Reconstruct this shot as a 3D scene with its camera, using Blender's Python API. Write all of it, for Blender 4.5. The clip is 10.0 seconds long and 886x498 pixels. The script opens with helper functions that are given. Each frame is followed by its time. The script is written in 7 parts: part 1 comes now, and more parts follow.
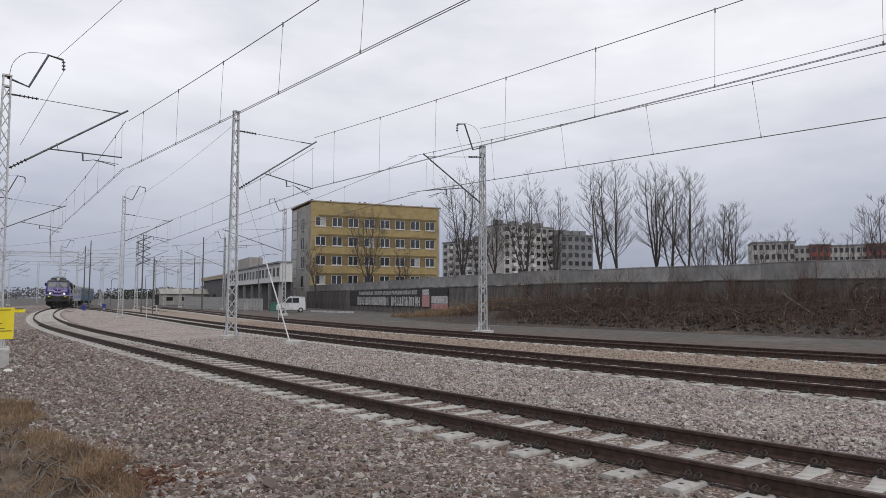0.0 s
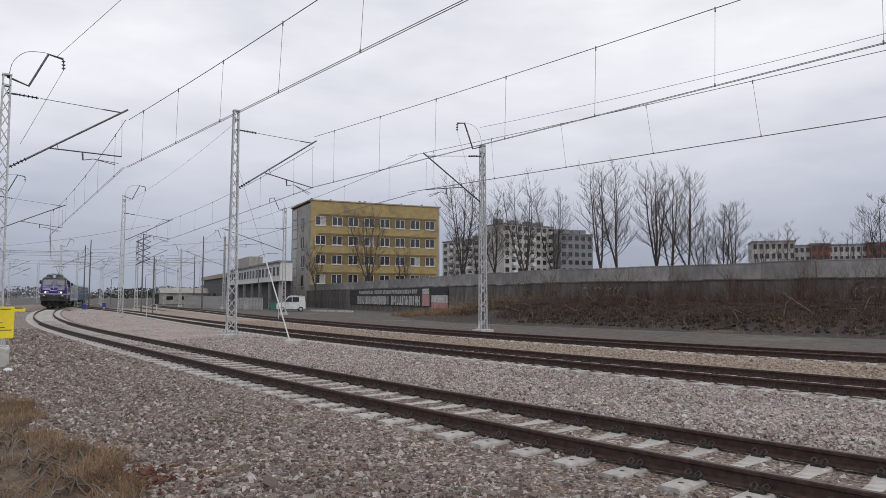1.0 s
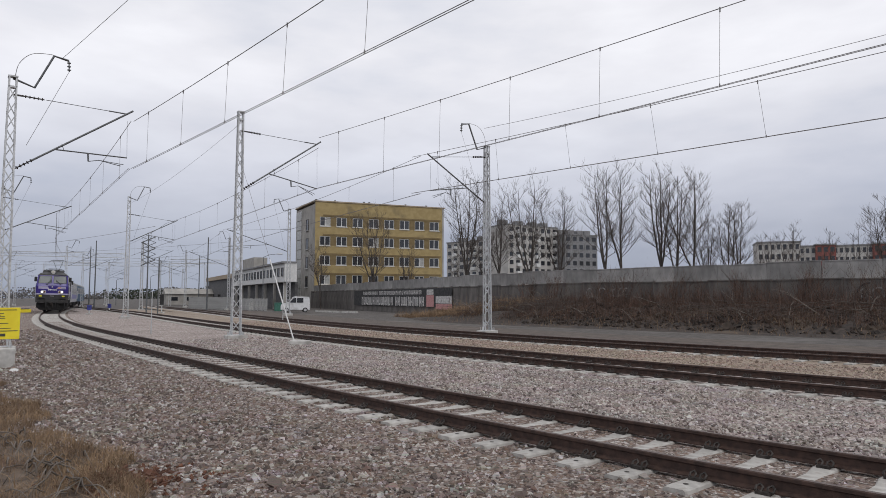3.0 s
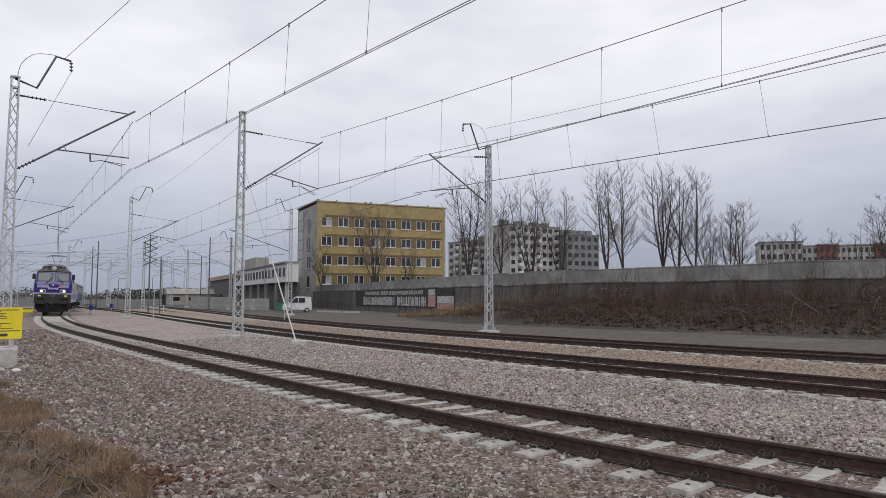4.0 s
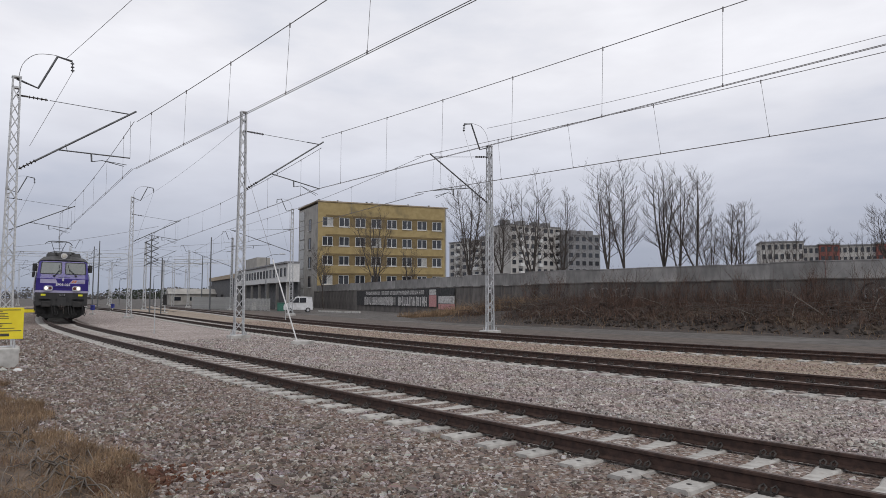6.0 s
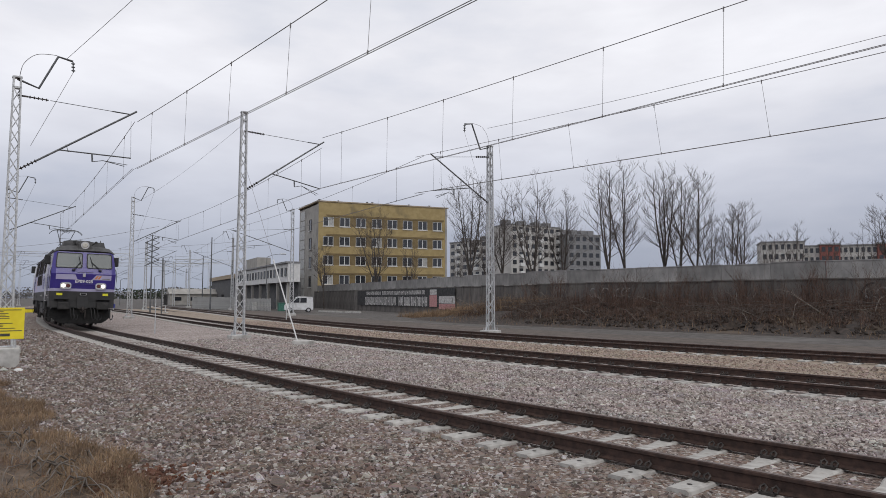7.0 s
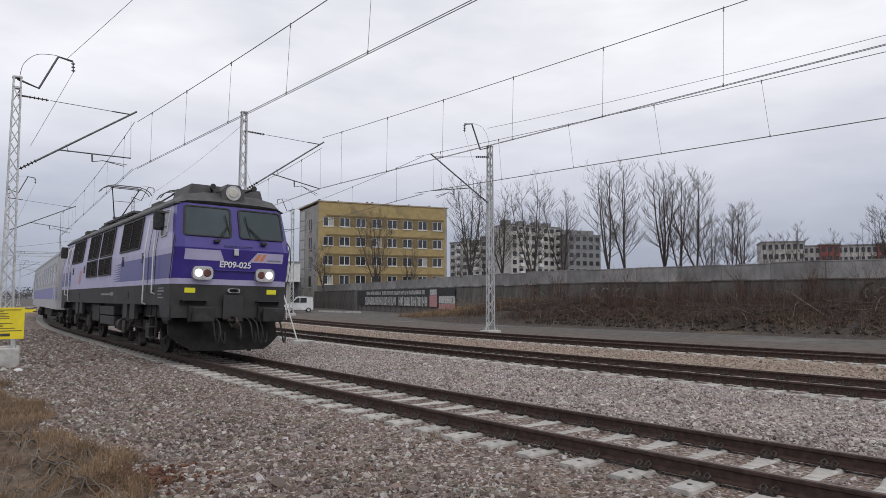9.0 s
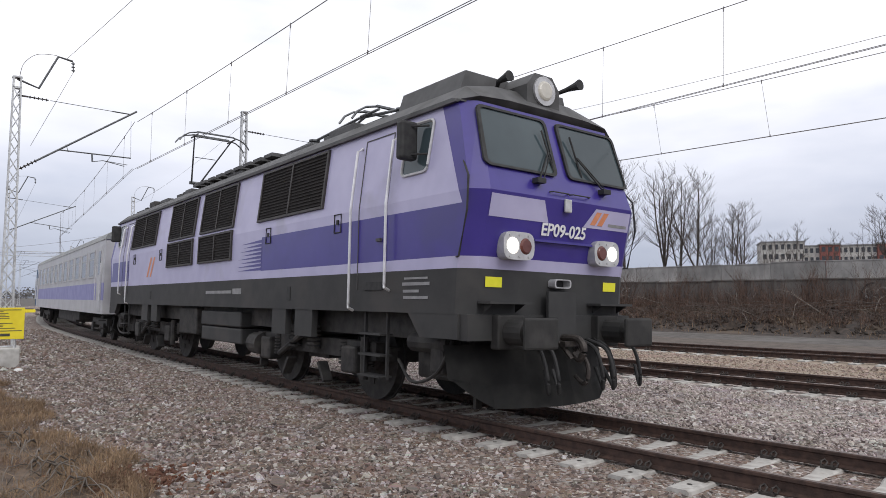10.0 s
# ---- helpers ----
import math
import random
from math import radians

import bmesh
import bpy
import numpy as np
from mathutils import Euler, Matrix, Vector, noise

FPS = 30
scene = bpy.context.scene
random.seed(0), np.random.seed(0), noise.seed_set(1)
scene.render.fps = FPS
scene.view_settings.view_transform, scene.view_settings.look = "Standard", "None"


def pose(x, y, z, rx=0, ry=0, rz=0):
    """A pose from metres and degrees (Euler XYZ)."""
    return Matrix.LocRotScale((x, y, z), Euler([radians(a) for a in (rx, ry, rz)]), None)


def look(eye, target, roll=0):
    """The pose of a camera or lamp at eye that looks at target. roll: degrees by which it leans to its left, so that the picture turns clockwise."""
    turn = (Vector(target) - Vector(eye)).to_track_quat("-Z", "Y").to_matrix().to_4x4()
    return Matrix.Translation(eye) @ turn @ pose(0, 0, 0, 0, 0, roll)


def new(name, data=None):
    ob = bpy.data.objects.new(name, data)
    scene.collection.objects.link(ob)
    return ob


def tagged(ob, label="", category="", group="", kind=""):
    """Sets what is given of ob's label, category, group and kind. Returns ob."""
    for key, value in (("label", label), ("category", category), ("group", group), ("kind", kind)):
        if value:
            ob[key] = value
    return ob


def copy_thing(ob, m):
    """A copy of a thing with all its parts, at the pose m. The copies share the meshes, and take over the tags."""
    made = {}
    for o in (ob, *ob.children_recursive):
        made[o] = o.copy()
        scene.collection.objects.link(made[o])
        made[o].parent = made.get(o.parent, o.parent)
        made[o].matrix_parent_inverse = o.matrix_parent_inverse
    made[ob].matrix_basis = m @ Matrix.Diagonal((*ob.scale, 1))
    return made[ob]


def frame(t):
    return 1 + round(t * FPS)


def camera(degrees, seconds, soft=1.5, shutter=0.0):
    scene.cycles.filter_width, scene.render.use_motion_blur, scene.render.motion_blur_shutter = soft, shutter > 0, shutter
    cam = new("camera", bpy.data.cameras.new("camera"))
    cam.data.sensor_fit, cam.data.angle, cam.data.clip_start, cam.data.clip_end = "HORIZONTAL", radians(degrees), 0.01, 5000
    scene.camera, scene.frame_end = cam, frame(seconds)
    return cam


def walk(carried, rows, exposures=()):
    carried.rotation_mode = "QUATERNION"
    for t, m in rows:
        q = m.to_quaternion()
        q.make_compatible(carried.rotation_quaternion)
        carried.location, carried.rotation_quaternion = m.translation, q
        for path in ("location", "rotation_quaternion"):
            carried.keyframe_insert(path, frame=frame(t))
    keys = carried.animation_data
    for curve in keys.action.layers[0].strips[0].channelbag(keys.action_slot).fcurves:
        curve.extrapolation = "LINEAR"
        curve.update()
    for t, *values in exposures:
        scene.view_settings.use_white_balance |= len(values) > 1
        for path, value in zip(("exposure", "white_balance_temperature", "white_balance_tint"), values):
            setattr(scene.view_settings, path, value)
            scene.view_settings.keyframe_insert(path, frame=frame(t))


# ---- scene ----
# camera: stands on a tripod beside the outer rail of the curve and drifts a little to its left
EYE = Vector((0.0, 0.0, 1.673))
cam = camera(66.47, 10.0, soft=0.7)


def view(yaw, lift=0.0):
    """Camera pose: degrees turned to the right of north, and degrees lifted."""
    a, b = radians(yaw), radians(4.161 + lift)
    return look(EYE, EYE + Vector((math.sin(a) * math.cos(b), math.cos(a) * math.cos(b), math.sin(b))), 0.07)


PAN = [(0.0, 0.56, 0.0), (0.5, 0.53, 0.0), (1.0, 0.56, -0.07), (1.5, 0.43, -0.06), (2.0, 0.31, 0.0), (2.5, 0.26, 0.0),
       (4.0, 0.06, 0.0), (4.5, 0.02, 0.0), (5.5, 0.0, 0.0), (7.0, -0.07, 0.0), (10.0, -0.07, 0.0)]
walk(cam, [(t, view(a, b)) for t, a, b in PAN], [(0.0, 0.0), (5.5, 0.0), (8.5, 0.02), (9.0, 0.04), (9.5, 0.16), (10.0, 0.40)])

# overcast daylight: a thick grey cloud cover, brighter overhead, with a weak wide sun behind it
SUN_UP, SUN_TURN = radians(38), radians(150)
world = bpy.data.worlds.new("overcast_sky")
scene.world = world
world.use_nodes = True
wn, wl = world.node_tree.nodes, world.node_tree.links
wn.clear()
w_out, w_bg, w_sky = wn.new("ShaderNodeOutputWorld"), wn.new("ShaderNodeBackground"), wn.new("ShaderNodeTexSky")
w_sky.sky_type, w_sky.sun_disc, w_sky.sun_elevation, w_sky.sun_rotation = "NISHITA", False, SUN_UP, SUN_TURN
w_dim = wn.new("ShaderNodeVectorMath")
w_dim.operation = "SCALE"
w_dim.inputs["Scale"].default_value = 0.08
w_geo, w_sep, w_map = wn.new("ShaderNodeTexCoord"), wn.new("ShaderNodeSeparateXYZ"), wn.new("ShaderNodeMapping")
w_map.inputs["Scale"].default_value = (1.0, 1.0, 3.2)
w_noise, w_fine, w_band, w_cloud, w_mix, w_all = (wn.new("ShaderNodeTexNoise"), wn.new("ShaderNodeTexNoise"), wn.new("ShaderNodeValToRGB"),
                                                  wn.new("ShaderNodeValToRGB"), wn.new("ShaderNodeMix"), wn.new("ShaderNodeMix"))
w_noise.inputs["Scale"].default_value, w_noise.inputs["Detail"].default_value = 2.6, 5.0
w_fine.inputs["Scale"].default_value, w_fine.inputs["Detail"].default_value = 7.0, 4.0
for socket, rows in ((w_band, ((0.0, (0.33, 0.37, 0.47)), (0.072, (0.44, 0.47, 0.57)), (0.155, (0.68, 0.70, 0.79)), (0.31, (0.95, 0.95, 1.00)), (1.0, (1.0, 1.0, 1.02)))),
                     (w_cloud, ((0.34, (0.84, 0.86, 0.90)), (0.48, (0.98, 0.98, 0.99)), (0.62, (1.10, 1.10, 1.10))))):
    ramp = socket.color_ramp
    while len(ramp.elements) < len(rows):
        ramp.elements.new(0.5)
    for el, (at_, col) in zip(ramp.elements, rows):
        el.position, el.color = at_, (*col, 1)
w_mix.data_type = w_all.data_type = "RGBA"
w_mix.blend_type = "MULTIPLY"
w_mix.inputs[0].default_value, w_all.inputs[0].default_value = 1.0, 0.94
wl.new(w_geo.outputs["Generated"], w_sep.inputs[0])
wl.new(w_geo.outputs["Generated"], w_map.inputs[0])
wl.new(w_map.outputs[0], w_noise.inputs["Vector"])
wl.new(w_map.outputs[0], w_fine.inputs["Vector"])
wl.new(w_sep.outputs["Z"], w_band.inputs[0])
w_add = wn.new("ShaderNodeMath")
w_add.operation = "MULTIPLY_ADD"
w_add.inputs[1].default_value, w_add.inputs[2].default_value = 0.35, 0.0
w_sum = wn.new("ShaderNodeMath")
w_sum.operation = "MULTIPLY_ADD"
w_sum.inputs[1].default_value = 0.65
wl.new(w_fine.outputs["Fac"], w_add.inputs[0])
wl.new(w_noise.outputs["Fac"], w_sum.inputs[0])
wl.new(w_add.outputs[0], w_sum.inputs[2])
wl.new(w_sum.outputs[0], w_cloud.inputs[0])
wl.new(w_band.outputs[0], w_mix.inputs[6])
wl.new(w_cloud.outputs[0], w_mix.inputs[7])
wl.new(w_sky.outputs[0], w_dim.inputs[0])
wl.new(w_dim.outputs[0], w_all.inputs[6])
wl.new(w_mix.outputs[2], w_all.inputs[7])
wl.new(w_all.outputs[2], w_bg.inputs[0])
w_bg.inputs[1].default_value = 0.93
wl.new(w_bg.outputs[0], w_out.inputs[0])
sun = new("sun", bpy.data.lights.new("sun", "SUN"))
sun.data.energy, sun.data.angle, sun.data.color = 0.7, radians(25), (1.0, 0.97, 0.93)
sun.matrix_world = look((0, 0, 60), Vector((0, 0, 60)) - Vector((math.sin(SUN_TURN) * math.cos(SUN_UP), math.cos(SUN_TURN) * math.cos(SUN_UP), math.sin(SUN_UP))))

# ---- materials ----
def material(name, a, b, scale=8.0, rough=0.8, metal=0.0, bump=0.2, bump_scale=None, island=0.0, stain=None, stain_scale=0.7, stain_at=0.55, spread=0.12, coat=0.0, stretch=(1, 1, 1), glow=0.0, vary=0.0):
    """A surface of two mottled colours with grain relief; stain: a third colour in larger patches; island/vary: shift of brightness from piece to piece."""
    m = bpy.data.materials.new(name)
    m.use_nodes = True
    n, l = m.node_tree.nodes, m.node_tree.links
    bsdf = n["Principled BSDF"]
    co, mp = n.new("ShaderNodeTexCoord"), n.new("ShaderNodeMapping")
    mp.inputs["Scale"].default_value = stretch
    l.new(co.outputs["Object"], mp.inputs[0])
    tex = n.new("ShaderNodeTexNoise")
    tex.inputs["Scale"].default_value, tex.inputs["Detail"].default_value = scale, 6
    l.new(mp.outputs[0], tex.inputs["Vector"])
    ramp = n.new("ShaderNodeValToRGB")
    ramp.color_ramp.elements[0].position, ramp.color_ramp.elements[1].position = 0.5 - spread, 0.5 + spread
    ramp.color_ramp.elements[0].color, ramp.color_ramp.elements[1].color = (*a, 1), (*b, 1)
    l.new(tex.outputs["Fac"], ramp.inputs[0])
    colour = ramp.outputs[0]
    if stain:
        big, cut, mix = n.new("ShaderNodeTexNoise"), n.new("ShaderNodeValToRGB"), n.new("ShaderNodeMix")
        big.inputs["Scale"].default_value, big.inputs["Detail"].default_value = stain_scale, 5
        l.new(mp.outputs[0], big.inputs["Vector"])
        cut.color_ramp.elements[0].position, cut.color_ramp.elements[1].position = stain_at, stain_at + 0.12
        l.new(big.outputs["Fac"], cut.inputs[0])
        mix.data_type = "RGBA"
        l.new(cut.outputs[0], mix.inputs[0])
        l.new(colour, mix.inputs[6])
        mix.inputs[7].default_value = (*stain, 1)
        colour = mix.outputs[2]
    if island or vary:
        src = n.new("ShaderNodeNewGeometry").outputs["Random Per Island"] if island else n.new("ShaderNodeObjectInfo").outputs["Random"]
        w = island or vary
        rng, hsv = n.new("ShaderNodeMapRange"), n.new("ShaderNodeHueSaturation")
        rng.inputs["To Min"].default_value, rng.inputs["To Max"].default_value = 1 - w, 1 + w
        l.new(src, rng.inputs[0])
        l.new(rng.outputs[0], hsv.inputs["Value"])
        l.new(colour, hsv.inputs["Color"])
        colour = hsv.outputs[0]
    l.new(colour, bsdf.inputs["Base Color"])
    bsdf.inputs["Roughness"].default_value, bsdf.inputs["Metallic"].default_value = rough, metal
    bsdf.inputs["Coat Weight"].default_value = coat
    if bump:
        rel, bp = n.new("ShaderNodeTexNoise"), n.new("ShaderNodeBump")
        rel.inputs["Scale"].default_value, rel.inputs["Detail"].default_value = bump_scale or scale * 3, 8
        l.new(mp.outputs[0], rel.inputs["Vector"])
        l.new(rel.outputs["Fac"], bp.inputs["Height"])
        bp.inputs["Strength"].default_value, bp.inputs["Distance"].default_value = bump, 0.02
        l.new(bp.outputs[0], bsdf.inputs["Normal"])
    if glow:
        bsdf.inputs["Emission Color"].default_value, bsdf.inputs["Emission Strength"].default_value = (1.0, 0.93, 0.80, 1), glow
    return m


def stone_material(name, cols, bump=0.4):
    """Crushed stone: every piece takes one of a few colours."""
    m = material(name, (0.3, 0.3, 0.3), (0.4, 0.4, 0.4), 30, 0.9, bump=bump)
    n, l = m.node_tree.nodes, m.node_tree.links
    geo, pick, mix, tex = n.new("ShaderNodeNewGeometry"), n.new("ShaderNodeValToRGB"), n.new("ShaderNodeMix"), n.new("ShaderNodeTexNoise")
    ramp = pick.color_ramp
    while len(ramp.elements) < len(cols):
        ramp.elements.new(0.5)
    for i, (el, c) in enumerate(zip(ramp.elements, cols)):
        el.position, el.color = i / (len(cols) - 1), (*c, 1)
    tex.inputs["Scale"].default_value = 45
    mix.data_type, mix.blend_type = "RGBA", "OVERLAY"
    mix.inputs[0].default_value = 0.45
    l.new(geo.outputs["Random Per Island"], pick.inputs[0])
    l.new(pick.outputs[0], mix.inputs[6])
    l.new(tex.outputs["Color"], mix.inputs[7])
    hs = n.new("ShaderNodeHueSaturation")
    hs.inputs["Saturation"].default_value = 0.8
    l.new(mix.outputs[2], hs.inputs["Color"])
    l.new(hs.outputs[0], n["Principled BSDF"].inputs["Base Color"])
    return m


def ground_stones(name, cols, scale=26.0, bump=0.9):
    """A bed of stones too small to build: cells with their own colours and relief."""
    m = bpy.data.materials.new(name)
    m.use_nodes = True
    n, l = m.node_tree.nodes, m.node_tree.links
    bsdf, co, vor, ramp, bp = n["Principled BSDF"], n.new("ShaderNodeTexCoord"), n.new("ShaderNodeTexVoronoi"), n.new("ShaderNodeValToRGB"), n.new("ShaderNodeBump")
    sep, big, mix = n.new("ShaderNodeSeparateColor"), n.new("ShaderNodeTexNoise"), n.new("ShaderNodeMix")
    vor.inputs["Scale"].default_value = scale
    l.new(co.outputs["Object"], vor.inputs["Vector"])
    l.new(co.outputs["Object"], big.inputs["Vector"])
    big.inputs["Scale"].default_value, big.inputs["Detail"].default_value = 0.5, 6
    l.new(vor.outputs["Color"], sep.inputs[0])
    while len(ramp.color_ramp.elements) < len(cols):
        ramp.color_ramp.elements.new(0.5)
    for i, (el, c) in enumerate(zip(ramp.color_ramp.elements, cols)):
        el.position, el.color = i / (len(cols) - 1), (*c, 1)
    l.new(sep.outputs[0], ramp.inputs[0])
    mix.data_type, mix.blend_type = "RGBA", "SOFT_LIGHT"
    mix.inputs[0].default_value = 0.6
    l.new(ramp.outputs[0], mix.inputs[6])
    l.new(big.outputs["Fac"], mix.inputs[7])
    l.new(mix.outputs[2], bsdf.inputs["Base Color"])
    bsdf.inputs["Roughness"].default_value = 0.95
    l.new(vor.outputs["Distance"], bp.inputs["Height"])
    bp.invert = True
    bp.inputs["Strength"].default_value, bp.inputs["Distance"].default_value = bump, 0.03
    l.new(bp.outputs[0], bsdf.inputs["Normal"])
    return m


BROWN = [(0.063, 0.045, 0.039), (0.207, 0.153, 0.128), (0.297, 0.257, 0.234), (0.149, 0.086, 0.059), (0.216, 0.162, 0.135), (0.486, 0.450, 0.423), (0.135, 0.099, 0.083), (0.081, 0.059, 0.052), (0.243, 0.171, 0.126)]
PINK = [(0.09, 0.065, 0.058), (0.29, 0.235, 0.215), (0.38, 0.325, 0.30), (0.16, 0.115, 0.098), (0.55, 0.505, 0.475), (0.29, 0.23, 0.205)]
TAN = [(0.224, 0.172, 0.132), (0.290, 0.231, 0.178), (0.330, 0.277, 0.224), (0.264, 0.205, 0.158)]
M_STONE_TAN = stone_material("crushed_stone_tan", [(0.25, 0.175, 0.13), (0.33, 0.24, 0.18), (0.40, 0.31, 0.25), (0.28, 0.20, 0.15), (0.16, 0.11, 0.085)])
M_STONE_BROWN, M_STONE_PINK = stone_material("crushed_stone_brown", BROWN), stone_material("crushed_stone_pink", PINK)
M_BED_BROWN, M_BED_PINK, M_BED_TAN = ground_stones("stone_bed_brown", BROWN), ground_stones("stone_bed_pink", PINK, 22), ground_stones("stone_bed_tan", TAN, 24)
M_EARTH = material("dark_earth", (0.051, 0.044, 0.040), (0.102, 0.092, 0.085), 3, 0.95, bump=0.6, bump_scale=14, stain=(0.128, 0.119, 0.111), stain_scale=0.25)
M_PATH = material("trodden_grey_dirt", (0.062, 0.048, 0.040), (0.110, 0.088, 0.073), 3, 0.95, bump=0.6, bump_scale=18, stain=(0.135, 0.112, 0.096), stain_scale=0.35, stain_at=0.58)
M_BRUSHSOIL = material("brush_soil", (0.018, 0.014, 0.012), (0.055, 0.040, 0.032), 4, 0.95, bump=0.8, bump_scale=12, stain=(0.085, 0.062, 0.044), stain_scale=0.35)
M_RAIL = material("rusty_rail_steel", (0.036, 0.021, 0.017), (0.070, 0.040, 0.031), 12, 0.75, 0.2, bump=0.25, bump_scale=60)
M_HEAD = material("worn_rail_head", (0.075, 0.05, 0.042), (0.12, 0.085, 0.07), 20, 0.5, 0.4, bump=0.05)
M_SLEEPER = material("weathered_concrete_sleeper", (0.34, 0.325, 0.305), (0.44, 0.425, 0.40), 9, 0.9, bump=0.3, stain=(0.25, 0.22, 0.19), stain_scale=4, vary=0.10)
M_DARKIRON = material("dark_iron", (0.03, 0.026, 0.024), (0.07, 0.06, 0.055), 15, 0.6, 0.5, bump=0.2)
M_GALV = material("galvanised_steel", (0.42, 0.43, 0.44), (0.58, 0.59, 0.60), 14, 0.5, 0.35, bump=0.05, stain=(0.36, 0.36, 0.36), stain_scale=3)
M_DARKSTEEL = material("dark_grey_steel", (0.10, 0.105, 0.11), (0.17, 0.175, 0.18), 12, 0.5, 0.5, bump=0.05)
M_WIRE = material("copper_wire_dulled", (0.16, 0.15, 0.15), (0.24, 0.23, 0.23), 12, 0.5, 0.4, bump=0.0)
M_CONC = material("pale_concrete", (0.40, 0.39, 0.37), (0.52, 0.51, 0.49), 6, 0.9, bump=0.3, stain=(0.30, 0.29, 0.27), stain_scale=1.5)
M_WALL_LOW = material("dark_stained_concrete", (0.094, 0.086, 0.083), (0.151, 0.140, 0.130), 1.6, 0.92, bump=0.3, stain=(0.054, 0.050, 0.049), stain_scale=0.5, vary=0.15, stretch=(1, 1, 0.5))
M_WALL_UP = material("grey_concrete_slab", (0.205, 0.201, 0.197), (0.287, 0.279, 0.271), 1.8, 0.92, bump=0.3, stain=(0.156, 0.152, 0.148), stain_scale=0.6, vary=0.22, stretch=(1, 1, 0.5))
M_VERGE = material("mossy_brown_soil", (0.065, 0.045, 0.032), (0.15, 0.108, 0.078), 5, 0.95, bump=0.8, bump_scale=25, stain=(0.10, 0.055, 0.036), stain_scale=0.9)

# ---- mesh helpers ----
def finish(name, bm, mat, smooth=False):
    me = bpy.data.meshes.new(name)
    bm.normal_update()
    bm.to_mesh(me)
    bm.free()
    for m in (mat if isinstance(mat, (list, tuple)) else [mat]):
        me.materials.append(m)
    if smooth:
        me.polygons.foreach_set("use_smooth", [True] * len(me.polygons))
    return me


def part(name, bm, mat, parent=None, label="", smooth=False):
    ob = new(name, finish(name, bm, mat, smooth))
    ob.parent = parent
    return tagged(ob, label)


def box(bm, c, size, m=None, mat=0):
    """A box at centre c, turned by the matrix m about its centre."""
    hx, hy, hz = (s / 2 for s in size)
    v = [Vector((x, y, z)) for x in (-hx, hx) for y in (-hy, hy) for z in (-hz, hz)]
    v = [bm.verts.new(Vector(c) + (m @ p if m else p)) for p in v]
    for f in ((0, 1, 3, 2), (4, 6, 7, 5), (0, 4, 5, 1), (2, 3, 7, 6), (0, 2, 6, 4), (1, 5, 7, 3)):
        bm.faces.new([v[i] for i in f]).material_index = mat
    return v


def bevel_box(bm, c, size, r, m=None):
    """A box with bevelled edges, built apart and joined in."""
    b = bmesh.new()
    box(b, (0, 0, 0), size)
    bmesh.ops.bevel(b, geom=b.edges[:], offset=r, segments=2, affect="EDGES", profile=0.5)
    me = bpy.data.meshes.new("tmp")
    b.to_mesh(me)
    b.free()
    n0 = len(bm.verts)
    bm.from_mesh(me)
    bm.verts.ensure_lookup_table()
    for v in bm.verts[n0:]:
        v.co = Vector(c) + (m @ v.co if m else v.co)
    bpy.data.meshes.remove(me)


def tube(bm, pts, r, n=6, r_end=None, cap=True):
    """A round bar through the points."""
    pts = [Vector(q) for q in pts]
    rings, up = [], Vector((0, 0, 1))
    for i, q in enumerate(pts):
        d = (pts[min(i + 1, len(pts) - 1)] - pts[max(i - 1, 0)]).normalized()
        a = d.cross(up if abs(d.z) < 0.95 else Vector((1, 0, 0))).normalized()
        b = a.cross(d)
        rr = r if r_end is None else r + (r_end - r) * i / max(1, len(pts) - 1)
        rings.append([bm.verts.new(q + (a * math.cos(2 * math.pi * k / n) + b * math.sin(2 * math.pi * k / n)) * rr) for k in range(n)])
    for p, q in zip(rings, rings[1:]):
        for k in range(n):
            bm.faces.new((p[k], p[(k + 1) % n], q[(k + 1) % n], q[k]))
    if cap and n > 2:
        bm.faces.new(rings[0][::-1])
        bm.faces.new(rings[-1])


def eased(pts, n=5):
    """A smooth run of points through the given ones."""
    q = [Vector(p) for p in pts]
    q = [q[0] * 2 - q[1]] + q + [q[-1] * 2 - q[-2]]
    out = []
    for a, b, c, d in zip(q, q[1:], q[2:], q[3:]):
        for k in range(n):
            u = k / n
            out.append(0.5 * (2 * b + (c - a) * u + (2 * a - 5 * b + 4 * c - d) * u * u + (3 * b - a - 3 * c + d) * u ** 3))
    return out + [q[-2]]


def bar(bm, a, b, w, t):
    """A flat bar from a to b of that width and thickness."""
    a, b = Vector(a), Vector(b)
    d = b - a
    m = d.to_track_quat("X", "Z").to_matrix()
    box(bm, (a + b) / 2, (d.length, w, t), m)


def prism(bm, outline, x0, x1, mat=0):
    """The closed outline of (y, z) pairs drawn out along x."""
    a = [bm.verts.new((x0, y, z)) for y, z in outline]
    b = [bm.verts.new((x1, y, z)) for y, z in outline]
    n = len(a)
    for i in range(n):
        bm.faces.new((a[i], a[(i + 1) % n], b[(i + 1) % n], b[i])).material_index = mat
    bm.faces.new(a[::-1]).material_index = mat
    bm.faces.new(b).material_index = mat


